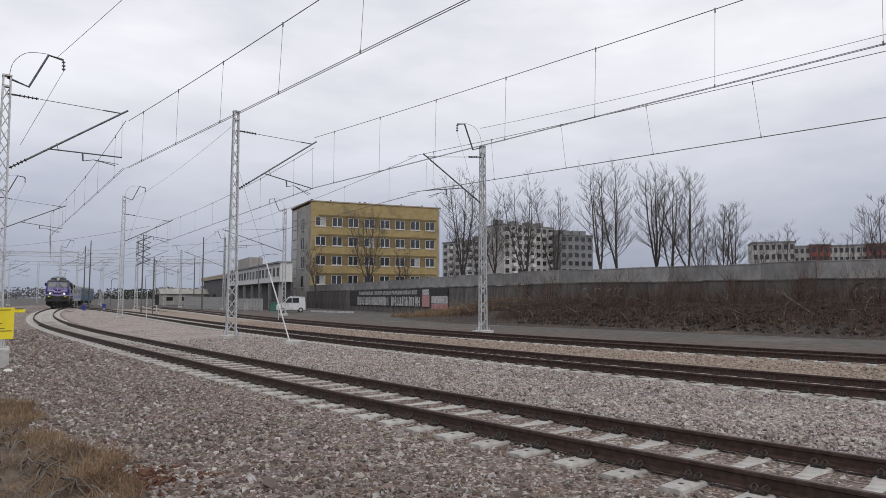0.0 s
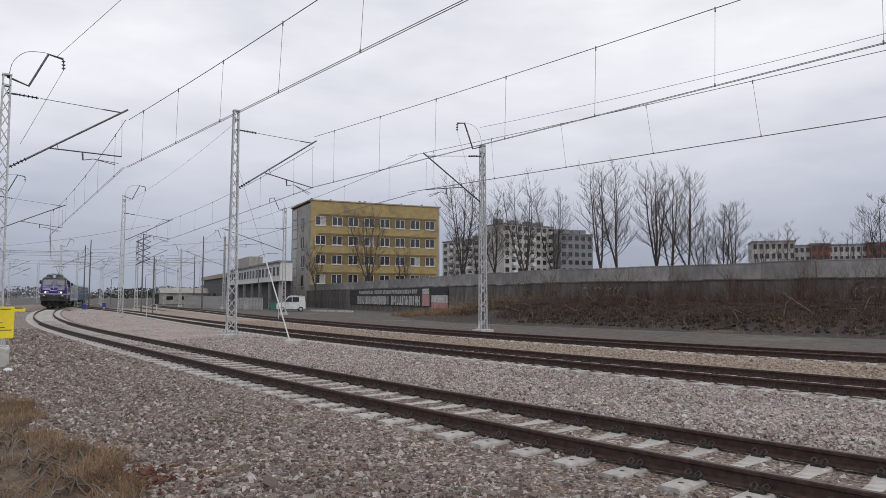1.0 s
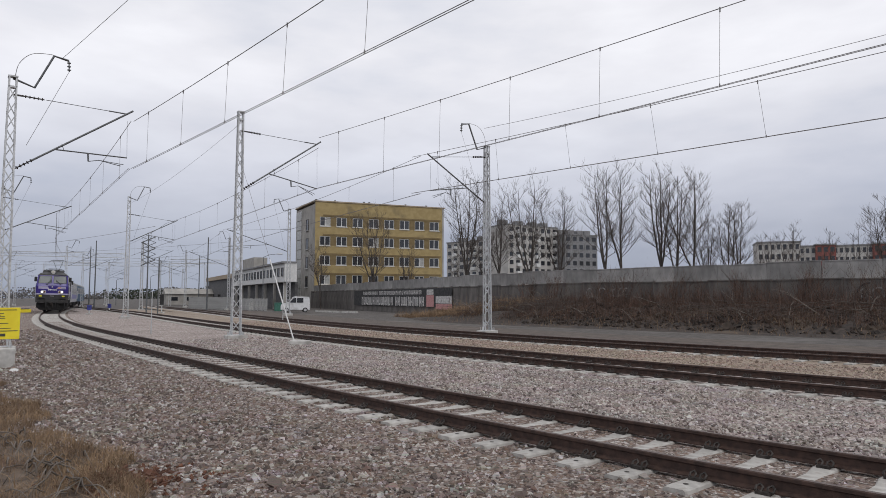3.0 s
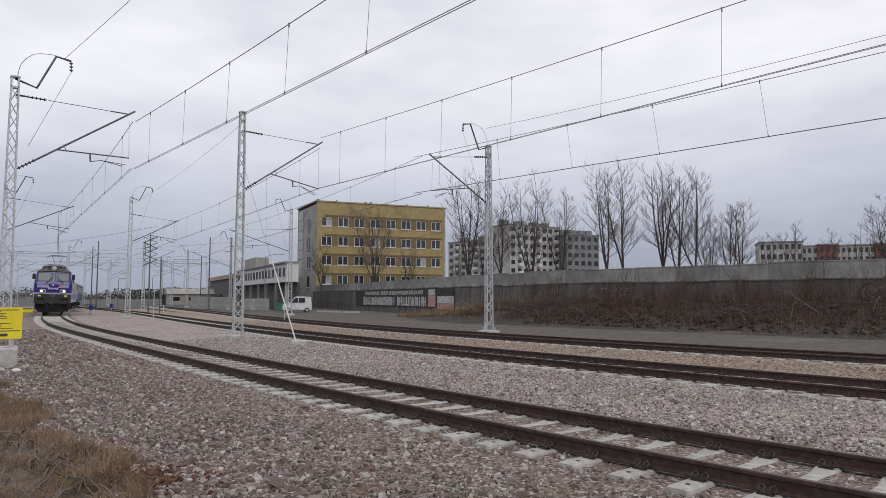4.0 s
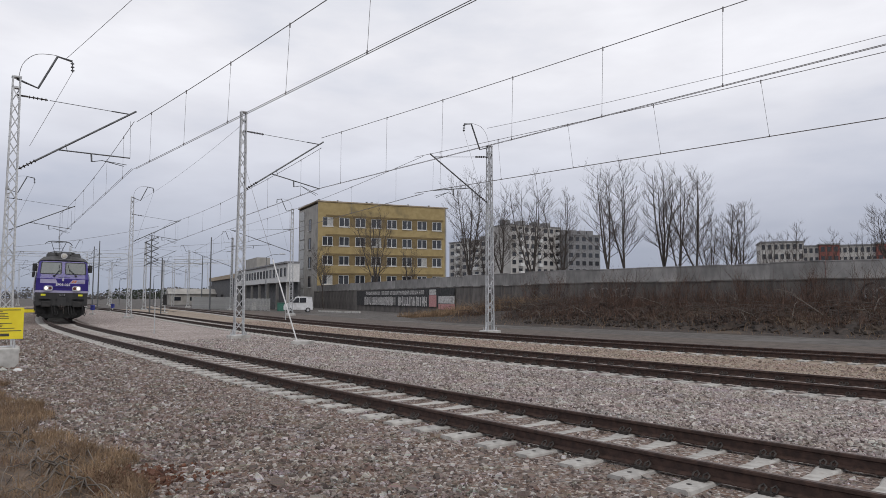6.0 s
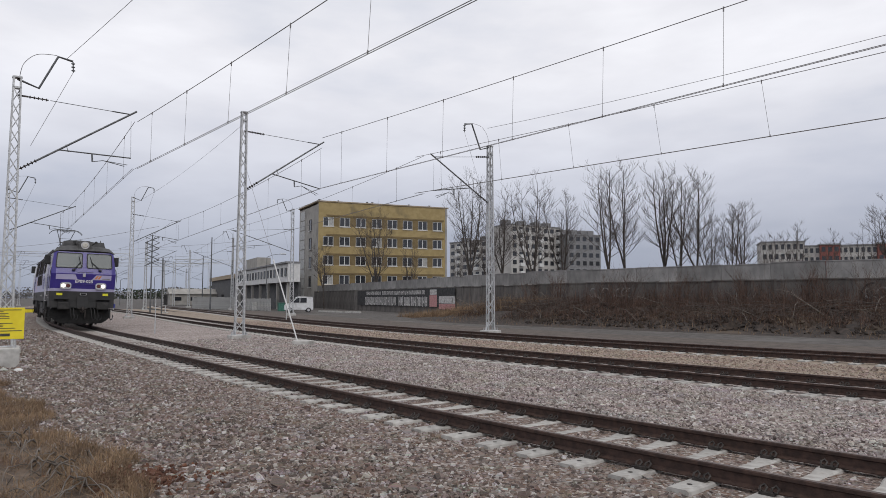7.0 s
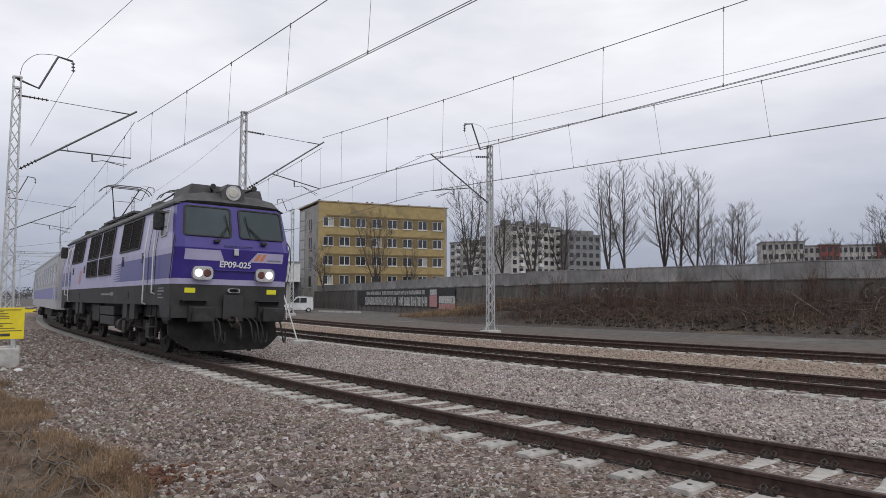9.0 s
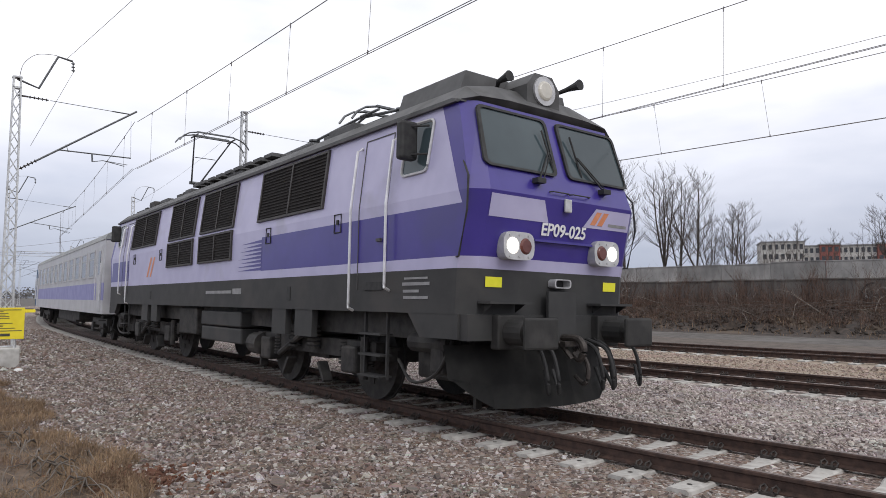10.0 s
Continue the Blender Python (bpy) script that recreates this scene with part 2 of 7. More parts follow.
def bulk_mesh(name, verts, faces, mat, smooth=False):
    """A mesh from arrays, for many small pieces at once. All faces have the same number of corners."""
    me = bpy.data.meshes.new(name)
    nf, k = faces.shape
    me.vertices.add(len(verts))
    me.vertices.foreach_set("co", verts.astype(np.float32).ravel())
    me.loops.add(nf * k)
    me.loops.foreach_set("vertex_index", faces.astype(np.int32).ravel())
    me.polygons.add(nf)
    me.polygons.foreach_set("loop_start", np.arange(0, nf * k, k, dtype=np.int32))
    me.polygons.foreach_set("use_smooth", np.full(nf, smooth))
    me.materials.append(mat)
    me.update(calc_edges=True)
    return me


CUBE_V = np.array([(x, y, z) for x in (-1, 1) for y in (-1, 1) for z in (-1, 1)], float)
CUBE_F = np.array([(0, 1, 3, 2), (4, 6, 7, 5), (0, 4, 5, 1), (2, 3, 7, 6), (0, 2, 6, 4), (1, 5, 7, 3)])


def stones(name, xy, z, size, mat, seed, parent=None):
    """Angular crushed stones lying at the places xy, heights z, of about that size."""
    rng = np.random.default_rng(seed)
    n = len(xy)
    v = CUBE_V[None] * (1 + rng.uniform(-0.42, 0.30, (n, 8, 3)))
    v *= (size * rng.lognormal(0, 0.32, n))[:, None, None] * rng.uniform(0.55, 1.15, (n, 1, 3)) * np.array([1.0, 1.0, 0.75]) * 0.5
    q = rng.normal(size=(n, 4))
    q /= np.linalg.norm(q, axis=1)[:, None]
    w, x, y, zz = q.T
    rot = np.stack([1 - 2 * (y * y + zz * zz), 2 * (x * y - zz * w), 2 * (x * zz + y * w), 2 * (x * y + zz * w), 1 - 2 * (x * x + zz * zz), 2 * (y * zz - x * w),
                    2 * (x * zz - y * w), 2 * (y * zz + x * w), 1 - 2 * (x * x + y * y)], 1).reshape(n, 3, 3)
    v = np.einsum("nij,nkj->nki", rot, v)
    v[:, :, 0] += xy[:, 0, None]
    v[:, :, 1] += xy[:, 1, None]
    v[:, :, 2] += (z + size * rng.uniform(-0.12, 0.25, n))[:, None]
    f = (CUBE_F[None] + 8 * np.arange(n)[:, None, None]).reshape(-1, 4)
    ob = new(name, bulk_mesh(name, v.reshape(-1, 3), f, mat))
    ob.parent = parent
    return ob


# ---- track alignments: heading and curvature along the line, distances in metres ----
class Line:
    def __init__(self, x, y, heading, nodes, bends, s0=-220.0, s1=45.0):
        self.s = np.arange(s0, s1, 0.1)
        k = np.interp(self.s, nodes, bends)
        th = np.concatenate([[0], np.cumsum((k[1:] + k[:-1]) * 0.05)])
        self.th = th - np.interp(0, self.s, th) + radians(heading)
        c, d = np.cos(self.th), np.sin(self.th)
        xs = np.concatenate([[0], np.cumsum((c[1:] + c[:-1]) * 0.05)])
        ys = np.concatenate([[0], np.cumsum((d[1:] + d[:-1]) * 0.05)])
        self.x, self.y = xs - np.interp(0, self.s, xs) + x, ys - np.interp(0, self.s, ys) + y

    def heading(self, s):
        return np.interp(s, self.s, self.th)

    def xy(self, s, side=0.0):
        """The place at s along the line, side metres to the left of travel (away from the camera)."""
        th = self.heading(s)
        return np.interp(s, self.s, self.x) - side * np.sin(th), np.interp(s, self.s, self.y) + side * np.cos(th)

    def near(self, xy):
        """s and side of places, by the nearest of the line's points."""
        xy = np.asarray(xy, float)
        cs = np.stack([self.x[::5], self.y[::5]], 1)
        i = np.concatenate([((c[:, None] - cs[None]) ** 2).sum(2).argmin(1) for c in np.array_split(xy, max(1, len(xy) // 2000))]) * 5
        d = xy - np.stack([self.x[i], self.y[i]], 1)
        return self.s[i], -d[:, 0] * np.sin(self.th[i]) + d[:, 1] * np.cos(self.th[i])


GAUGE, SPACING, RAIL_H = 1.507, 0.6025, 0.157
CANT = 0.019       # the near track leans a little toward the inside of its bend
# each line is the foot of the rail nearest to the camera
LINE_1 = Line(3.44, 5.40, -46.10, [-150, -115, -90, -65, -42, -20, -6, 6, 14], [0.0023, 0.0002, 0.0016, 0.0019, 0.0043, -0.0002, 0.0075, 0.0248, 0.0269])
LINE_2 = Line(-0.287, 20.714, -52.38, [-150, -80, -60, -30, 0, 30], [0.0055, -0.0010, -0.0020, 0.0016, 0.0054, 0.0108])
LINE_3 = Line(8.225, 20.714, -46.40, [-150, -80, -60, -30, 0, 30], [0.0047, -0.0009, -0.0006, 0.0041, 0.0107, 0.0218])

# ---- ground and tracks ----
def strip(name, line, lat, s0, s1, mat, step=1.0, z=(0, 0)):
    """A strip of ground along a line between two side distances."""
    bm = bmesh.new()
    prev = None
    for s in np.arange(s0, s1 + step, step):
        row = []
        for k, side in enumerate(lat):
            x, y = line.xy(s, side)
            row.append(bm.verts.new((x, y, z[k] + 0.012 * noise.noise((x * 0.8, y * 0.8, 0)))))
        if prev:
            for k in range(len(row) - 1):
                bm.faces.new((prev[k], row[k], row[k + 1], prev[k + 1]))
        prev = row
    ob = new(name, finish(name, bm, mat, True))
    return tagged(ob, kind="structure")


bm = bmesh.new()
xs = [-2500, -900, -400, -180, -80, -50, -30, -20, -12, -6, 0, 6, 12, 20, 30, 50, 80, 140, 300, 900, 2500]
grid = [[bm.verts.new((x, y, -0.16)) for y in xs] for x in xs]
for i in range(len(xs) - 1):
    for j in range(len(xs) - 1):
        bm.faces.new((grid[i][j], grid[i + 1][j], grid[i + 1][j + 1], grid[i][j + 1]))
ground = tagged(new("ground", finish("ground", bm, M_EARTH)), "dark bare earth with trodden grey patches", "ground", kind="structure")
bed_1 = tagged(strip("ballast_bed", LINE_1, (-10.26, -5.70, -2.28, -0.80, 0.68, 2.62), -180, 21, M_BED_BROWN, z=(-0.13, -0.10, -0.07, -0.032, -0.042, -0.085)), "bed of brown and grey crushed stone", "ballast")
bed_2 = tagged(strip("ballast_bed", LINE_1, (2.28, 2.96, 4.79, 7.52), -94, 21, M_BED_PINK, z=(-0.06, -0.045, -0.04, -0.05)), "bed of pale pinkish crushed stone", "ballast")
bed_3 = tagged(strip("ballast_bed", LINE_2, (-2.96, -1.14, 0.68, 2.62), -132, 32, M_BED_PINK, z=(-0.05, -0.040, -0.040, -0.05)), "bed of pale pinkish crushed stone", "ballast")
bed_4 = tagged(strip("ballast_bed", LINE_2, (2.39, 3.31, 5.13, 6.84), -94, 32, M_BED_TAN, z=(-0.05, -0.035, -0.04, -0.08)), "bed of tan crushed stone", "ballast")
bed_5 = tagged(strip("ballast_bed", LINE_3, (-1.82, -0.68, 0.68, 2.51), -132, 32, M_BED_TAN, z=(-0.05, -0.035, -0.04, -0.06)), "bed of tan and brown crushed stone", "ballast")
dirt_path = tagged(strip("dirt_path", LINE_3, (2.28, 3.42, 6.38, 9.20), -84, 34, M_PATH, z=(-0.07, -0.09, -0.10, -0.13)), "trodden grey dirt path beside the far track", "path")

RAIL_PROFILE = [(-0.065, 0.0), (-0.065, 0.012), (-0.012, 0.03), (-0.009, 0.105), (-0.034, 0.118), (-0.034, 0.145), (-0.026, 0.155),
                (0.026, 0.155), (0.034, 0.145), (0.034, 0.118), (0.009, 0.105), (0.012, 0.03), (0.065, 0.012), (0.065, 0.0)]


def rail_mesh(line, side, s0, s1, drop=0.0):
    bm = bmesh.new()
    prev = None
    s = s0
    while s <= s1:
        th = line.heading(s)
        x, y = line.xy(s, side)
        ring = [bm.verts.new((x - o * math.sin(th), y + o * math.cos(th), z - drop)) for o, z in RAIL_PROFILE]
        if prev:
            for k in range(len(ring)):
                f = bm.faces.new((prev[k], ring[k], ring[(k + 1) % len(ring)], prev[(k + 1) % len(ring)]))
                f.material_index = 1 if k in (6,) else 0
        prev = ring
        s += 0.5 if s > -60 else 2.0
    bm.normal_update()
    return bm


def sleeper_mesh():
    """Concrete sleeper: trapezoid ends, lowered waist, dark dowel holes near the ends."""
    bm = bmesh.new()
    rows = [(-0.55, 0.115, 0.0), (-0.47, 0.125, 0.0), (0.12, 0.125, 0.0), (0.38, 0.10, -0.022), (1.13, 0.10, -0.022), (1.38, 0.125, 0.0), (1.97, 0.125, 0.0), (2.05, 0.115, 0.0)]
    prev = None
    for y, w, z in rows:
        ring = [bm.verts.new((-w - 0.03, y, -0.17)), bm.verts.new((-w + 0.012, y, z - 0.012)), bm.verts.new((-w + 0.03, y, z)),
                bm.verts.new((w - 0.03, y, z)), bm.verts.new((w - 0.012, y, z - 0.012)), bm.verts.new((w + 0.03, y, -0.17))]
        if prev:
            for k in range(5):
                bm.faces.new((prev[k], prev[k + 1], ring[k + 1], ring[k]))
        else:
            bm.faces.new(ring[::-1])
        prev = ring
    bm.faces.new(prev)
    for y in (-0.33,):
        n0 = [bm.verts.new((0.026 * math.cos(a), y + 0.026 * math.sin(a), 0.0035)) for a in np.linspace(0, 2 * math.pi, 8, endpoint=False)]
        bm.faces.new(n0).material_index = 1
    bmesh.ops.recalc_face_normals(bm, faces=bm.faces[:])
    return finish("sleeper", bm, [M_SLEEPER, M_DARKIRON])


def clip_mesh():
    """A pair of bent spring clips on their shoulder, on one side of a rail."""
    bm = bmesh.new()
    for dx in (-0.05, 0.05):
        pts = [(dx - 0.028, -0.045, 0.02), (dx - 0.03, -0.02, 0.05), (dx, 0.0, 0.068), (dx + 0.03, -0.025, 0.05), (dx + 0.028, -0.07, 0.02), (dx + 0.005, -0.09, 0.03)]
        tube(bm, pts, 0.011, 5)
    box(bm, (0, -0.075, 0.012), (0.13, 0.05, 0.03))
    return finish("rail_clip", bm, M_DARKIRON)


SLEEPER, CLIP = sleeper_mesh(), clip_mesh()


def track(line, s0, s1, singles, phase, label, clip_from, cant=0.0):
    """A railway track: two rails, sleepers as pieces within the singles stretch and joined beyond it, spring clips."""
    thing = tagged(new("railway_track"), label, "railway track", kind="structure")
    for side in (0.0, GAUGE):
        ob = part("rail", rail_mesh(line, side, s0, s1, side * cant), [M_RAIL, M_HEAD], thing)
    sl_v = np.array([v.co[:] for v in SLEEPER.vertices])
    far_v, far_f, n = [], [], 0
    faces = [tuple(f.vertices) for f in SLEEPER.polygons if len(f.vertices) == 4]
    cl_v = np.array([v.co[:] for v in CLIP.vertices])
    cl_f = [tuple(f.vertices) for f in CLIP.polygons if len(f.vertices) == 4]
    cv, cf, cn = [], [], 0
    k0, k1 = math.ceil((s0 - phase) / SPACING), math.floor((s1 - phase) / SPACING)
    for k in range(k0, k1 + 1):
        s = phase + k * SPACING
        x, y = line.xy(s)
        th = line.heading(s) + random.uniform(-0.006, 0.006)
        if singles[0] <= s <= singles[1]:
            ob = new("sleeper", SLEEPER)
            ob.parent = thing
            ob.matrix_local = Matrix.Translation((x, y, -0.004 + random.uniform(-0.004, 0.003))) @ Matrix.Rotation(th, 4, "Z") @ Matrix.Rotation(-cant, 4, "X")
        else:
            c, d = math.cos(th), math.sin(th)
            far_v.append(np.stack([x + sl_v[:, 0] * c - sl_v[:, 1] * d, y + sl_v[:, 0] * d + sl_v[:, 1] * c, sl_v[:, 2] - sl_v[:, 1] * cant], 1))
            far_f += [tuple(i + n for i in f) for f in faces]
            n += len(sl_v)
        if s > clip_from:
            for side, flip in ((-0.065, 1), (GAUGE - 0.065, 1), (0.065, -1), (GAUGE + 0.065, -1)):
                c, d = math.cos(th), math.sin(th)
                lx, ly = cl_v[:, 0] * flip, cl_v[:, 1] * flip + side
                cv.append(np.stack([x + lx * c - ly * d, y + lx * d + ly * c, cl_v[:, 2] - side * cant], 1))
                cf += [tuple(i + cn for i in f) for f in cl_f]
                cn += len(cl_v)
    if far_v:
        ob = new("far_sleepers", bulk_mesh("far_sleepers", np.concatenate(far_v), np.array(far_f), M_SLEEPER))
        ob.parent = thing
        tagged(ob, kind="stuff")
    if cv:
        ob = new("rail_clips", bulk_mesh("rail_clips", np.concatenate(cv), np.array(cf), M_DARKIRON))
        ob.parent = thing
        tagged(ob, kind="stuff")
    return thing


PHASE_1 = -6.257
track_1 = track(LINE_1, -180, 14, (-52, 14), PHASE_1, "curved railway track with rusty rails on pale concrete sleepers", -46, CANT)
track_2 = track(LINE_2, -135, 30, (-17, 30), 0.1, "railway track with rusty brown rails, sleepers half buried in pale stone", -30)
track_3 = track(LINE_3, -135, 30, (-10, 26), 0.2, "far railway track with dark rails in brown stone", -18)


def scatter(n, line, s_range, lat, seed, bias=1.0):
    rng = np.random.default_rng(seed)
    s = s_range[1] - (s_range[1] - s_range[0]) * rng.uniform(0, 1, n) ** bias
    side = rng.uniform(lat[0], lat[1], n)
    x, y = line.xy(s, side)
    return np.stack([x, y], 1), s, side


def verge_edge(y):
    """Where the loose stones give way to dead grass, aside, by distance ahead."""
    return 2.50 - 0.855 * y + 0.22 * np.sin(y * 1.9) + 0.12 * np.sin(y * 5.1 + 1)


def lay_stones():
    def clear_of_sleepers(xy, s, side, line, phase, depth=0.152):
        """Leaves out what would lie on a sleeper or a rail."""
        off = np.abs((s - phase + SPACING / 2) % SPACING - SPACING / 2)
        on = (off < depth) & (side > -0.55) & (side < 2.05)
        rail = (np.abs(side) < 0.075) | (np.abs(side - GAUGE) < 0.075)
        return ~(on | rail)

    a, s, side = scatter(84000, LINE_1, (-17, 10.0), (-7.3, -0.48), 1, 1.0)
    ok = (a[:, 1] > 1.6) & clear_of_sleepers(a, s, side, LINE_1, PHASE_1) & (a[:, 0] > verge_edge(a[:, 1]) + np.random.default_rng(31).normal(0, 0.22, len(a)))
    z = np.interp(side, (-10.3, -5.7, -2.28, -0.8), (-0.13, -0.10, -0.07, -0.045))
    tagged(stones("crushed_stone", a[ok], z[ok], 0.035, M_STONE_BROWN, 2), "loose brown and grey crushed stone", "gravel", kind="stuff")
    a, s, side = scatter(20000, LINE_1, (-40, -17), (-7.4, -0.48), 3, 1.3)
    ok = clear_of_sleepers(a, s, side, LINE_1, PHASE_1) & (a[:, 0] > verge_edge(a[:, 1]) + np.random.default_rng(32).normal(0, 0.22, len(a)))
    z = np.interp(side, (-10.3, -5.7, -2.28, -0.8), (-0.13, -0.10, -0.07, -0.045))
    tagged(stones("crushed_stone", a[ok], z[ok], 0.052, M_STONE_BROWN, 4), "loose brown and grey crushed stone", "gravel", kind="stuff")
    a, s, side = scatter(28000, LINE_1, (-26, 10), (-0.55, 2.1), 5, 1.0)
    ok = clear_of_sleepers(a, s, side, LINE_1, PHASE_1)
    tagged(stones("crushed_stone", a[ok], -0.038 - 0.024 * np.clip(side[ok], 0, 2), 0.032, M_STONE_BROWN, 6), "brown crushed stone between the sleepers", "gravel", kind="stuff")
    a, s, side = scatter(62000, LINE_1, (-26, 14), (2.06, 7.0), 7, 1.15)
    a = a[LINE_2.near(a)[1] < -0.50]
    tagged(stones("crushed_stone", a, np.full(len(a), -0.04), 0.033, M_STONE_PINK, 8), "loose pale pinkish crushed stone between two tracks", "gravel", kind="stuff")

    a, s, side = scatter(20000, LINE_2, (-31, 24), (2.2, 6.0), 9, 1.0)
    tagged(stones("crushed_stone", a, np.full(len(a), -0.035), 0.043, M_STONE_TAN, 10), "loose tan crushed stone between two tracks", "gravel", kind="stuff")


lay_stones()

# ---- overhead line ----
CONTACT_Z, CARRIER_Z = 6.30, 8.02


def lattice_mast(height, base=0.38, top=0.20, label="", fine=True):
    """Lattice mast: four angle legs, zigzag lacing on the two broad faces, cap and footing. The broad face looks along local y."""
    thing = tagged(new("catenary_mast"), label or "galvanised steel lattice catenary mast on a concrete footing", "catenary mast", "catenary masts")
    d = 0.16

    def half(z):
        return (base + (top - base) * z / height) / 2
    for sx in (-1, 1):
        for sy in (-1, 1):
            bm = bmesh.new()
            bar(bm, (sx * half(0), sy * d / 2, 0.1), (sx * half(height), sy * d / 2, height), 0.05, 0.05)
            part("leg", bm, M_GALV, thing)
    z, k = 0.3, 0
    for sy in (-1, 1):
        bm = bmesh.new()
        z, sgn = 0.3, sy
        while z < height - 0.5:
            dz = 0.46
            bar(bm, (sgn * half(z), sy * d / 2, z), (-sgn * half(z + dz), sy * d / 2, z + dz), 0.03, 0.03)
            z, sgn = z + dz, -sgn
            if fine:
                part("lacing_bar", bm, M_GALV, thing)
                bm = bmesh.new()
        if not fine:
            tagged(part("lacing", bm, M_GALV, thing), kind="stuff")
    bm = bmesh.new()
    for sx in (-1, 1):
        z, sgn = 0.5, sx
        while z < height - 0.6:
            bar(bm, (sx * half(z), sgn * d / 2, z), (sx * half(z + 0.5), -sgn * d / 2, z + 0.5), 0.025, 0.025)
            z, sgn = z + 0.5, -sgn
    tagged(part("side_lacing", bm, M_GALV, thing), kind="stuff")
    bm = bmesh.new()
    box(bm, (0, 0, height), (top + 0.08, d + 0.08, 0.05))
    part("mast_cap", bm, M_GALV, thing)
    bm = bmesh.new()
    box(bm, (0, 0, height - 0.35), (top + 0.05, d + 0.05, 0.06))
    part("mast_collar", bm, M_GALV, thing)
    bm = bmesh.new()
    box(bm, (0, 0, 0.10), (base + 0.28, d + 0.3, 0.04))
    for sx in (-1, 1):
        for sy in (-1, 1):
            tube(bm, [(sx * (base / 2 + 0.09), sy * (d / 2 + 0.09), 0.08), (sx * (base / 2 + 0.09), sy * (d / 2 + 0.09), 0.24)], 0.022, 6)
        bar(bm, (sx * (base / 2 + 0.1), 0, 0.1), (sx * base / 2, 0, 0.5), 0.12, 0.02)
    part("base_plate", bm, M_GALV, thing)
    bm = bmesh.new()
    bevel_box(bm, (0, 0, -0.05), (base + 0.45, d + 0.5, 0.32), 0.02)
    part("footing", bm, M_CONC, thing)
    return thing


def insulator(bm, a, b, r=0.05, n=5):
    a, b = Vector(a), Vector(b)
    for i in range(n):
        q = a.lerp(b, (i + 0.5) / n)
        e = (b - a).normalized() * 0.014
        tube(bm, [q - e, q + e], r, 8)
    tube(bm, [a, b], 0.022, 6)


def cantilever(thing, reach, z_arm=6.4, z_wire=CONTACT_Z, z_top=CARRIER_Z, z_tie=8.68, back=0.17):
    """A swivelling cantilever from the mast out along local +x: strut, tie rod, registration tube and steady arm, with insulators."""
    tip = Vector((reach, 0, z_top + 0.25))
    root, tie = Vector((back, 0, z_arm)), Vector((back, 0, z_tie))
    d = (tip - root).normalized()
    bm = bmesh.new()
    tube(bm, [root + d * 0.55, tip + d * 0.25], 0.034, 7)
    part("strut", bm, M_DARKSTEEL, thing)
    bm = bmesh.new()
    e = (tip - tie).normalized()
    tube(bm, [tie + e * 0.8, tip], 0.012, 5)
    tube(bm, [tip - e * 0.6, tip], 0.024, 5)
    part("tie_rod", bm, M_DARKSTEEL, thing)
    bm = bmesh.new()
    insulator(bm, root, root + d * 0.6, 0.055)
    part("insulator", bm, M_DARKIRON, thing, "dark ribbed insulator")
    bm = bmesh.new()
    insulator(bm, tie + e * 0.15, tie + e * 0.75, 0.05)
    bar(bm, tie - Vector((back, 0, 0)), tie + e * 0.16, 0.05, 0.05)
    part("insulator", bm, M_DARKIRON, thing, "dark ribbed insulator")
    bm = bmesh.new()
    r0 = root + d * ((reach - back) * 0.33 / d.x)
    r1 = Vector((reach + 0.05, 0, z_wire + 0.38))
    tube(bm, [r0, r1], 0.024, 6)
    tube(bm, [r0 + Vector((0.3, 0, -0.03)), r0 + Vector((0.22, 0, 0.22))], 0.012, 5)
    tube(bm, [r1, (reach + 0.02, 0, z_top)], 0.006, 4)
    part("registration_tube", bm, M_DARKSTEEL, thing)
    bm = bmesh.new()
    k = r0.lerp(r1, 0.45)
    tube(bm, [k, k + Vector((0.02, 0, -0.28))], 0.03, 6)
    tube(bm, [k + Vector((0.02, 0, -0.28)), k + Vector((0.35, 0, -0.20)), (reach - 0.15, 0, z_wire + 0.06)], 0.014, 5)
    tube(bm, [k + Vector((0.35, 0, -0.20)), (reach - 0.05, 0, z_wire + 0.12)], 0.012, 5)
    part("steady_arm", bm, M_DARKSTEEL, thing)


def gooseneck(thing, height, sign):
    """A cranked bracket on the mast head that carries the feeder wire."""
    bm = bmesh.new()
    tube(bm, [(0, 0, height - 0.05), (sign * 0.62, 0, height - 0.25), (sign * 1.15, 0, height + 0.95), (sign * 1.60, 0, height + 0.88)], 0.04, 6)
    insulator(bm, (sign * 1.6, 0, height + 0.86), (sign * 1.62, 0, height + 0.5), 0.06, 3)
    part("feeder_bracket", bm, M_DARKSTEEL, thing)
    bm = bmesh.new()
    pts = eased([(sign * 0.05, 0, height), (sign * 0.16, 0, height + 0.5), (sign * 0.5, 0, height + 0.88), (sign * 1.0, 0, height + 0.98), (sign * 1.3, 0, height + 0.95)])
    tube(bm, pts, 0.010, 4)
    tube(bm, [(sign * 1.62, 0, height + 0.5), (sign * 0.45, 0, 6.7)], 0.007, 4)
    part("jumper_cable", bm, M_WIRE, thing)


def place_mast(x, y, arm_heading, height, reach=None, goose=0, base=0.38, fine=True, **kw):
    thing = lattice_mast(height, base, fine=fine)
    if reach:
        cantilever(thing, reach, **kw)
    if goose:
        gooseneck(thing, height, goose)
    thing.matrix_world = Matrix.Translation((x, y, 0.0)) @ Matrix.Rotation(arm_heading, 4, "Z")
    return thing


def across(line, s):
    return line.heading(s) + math.pi / 2


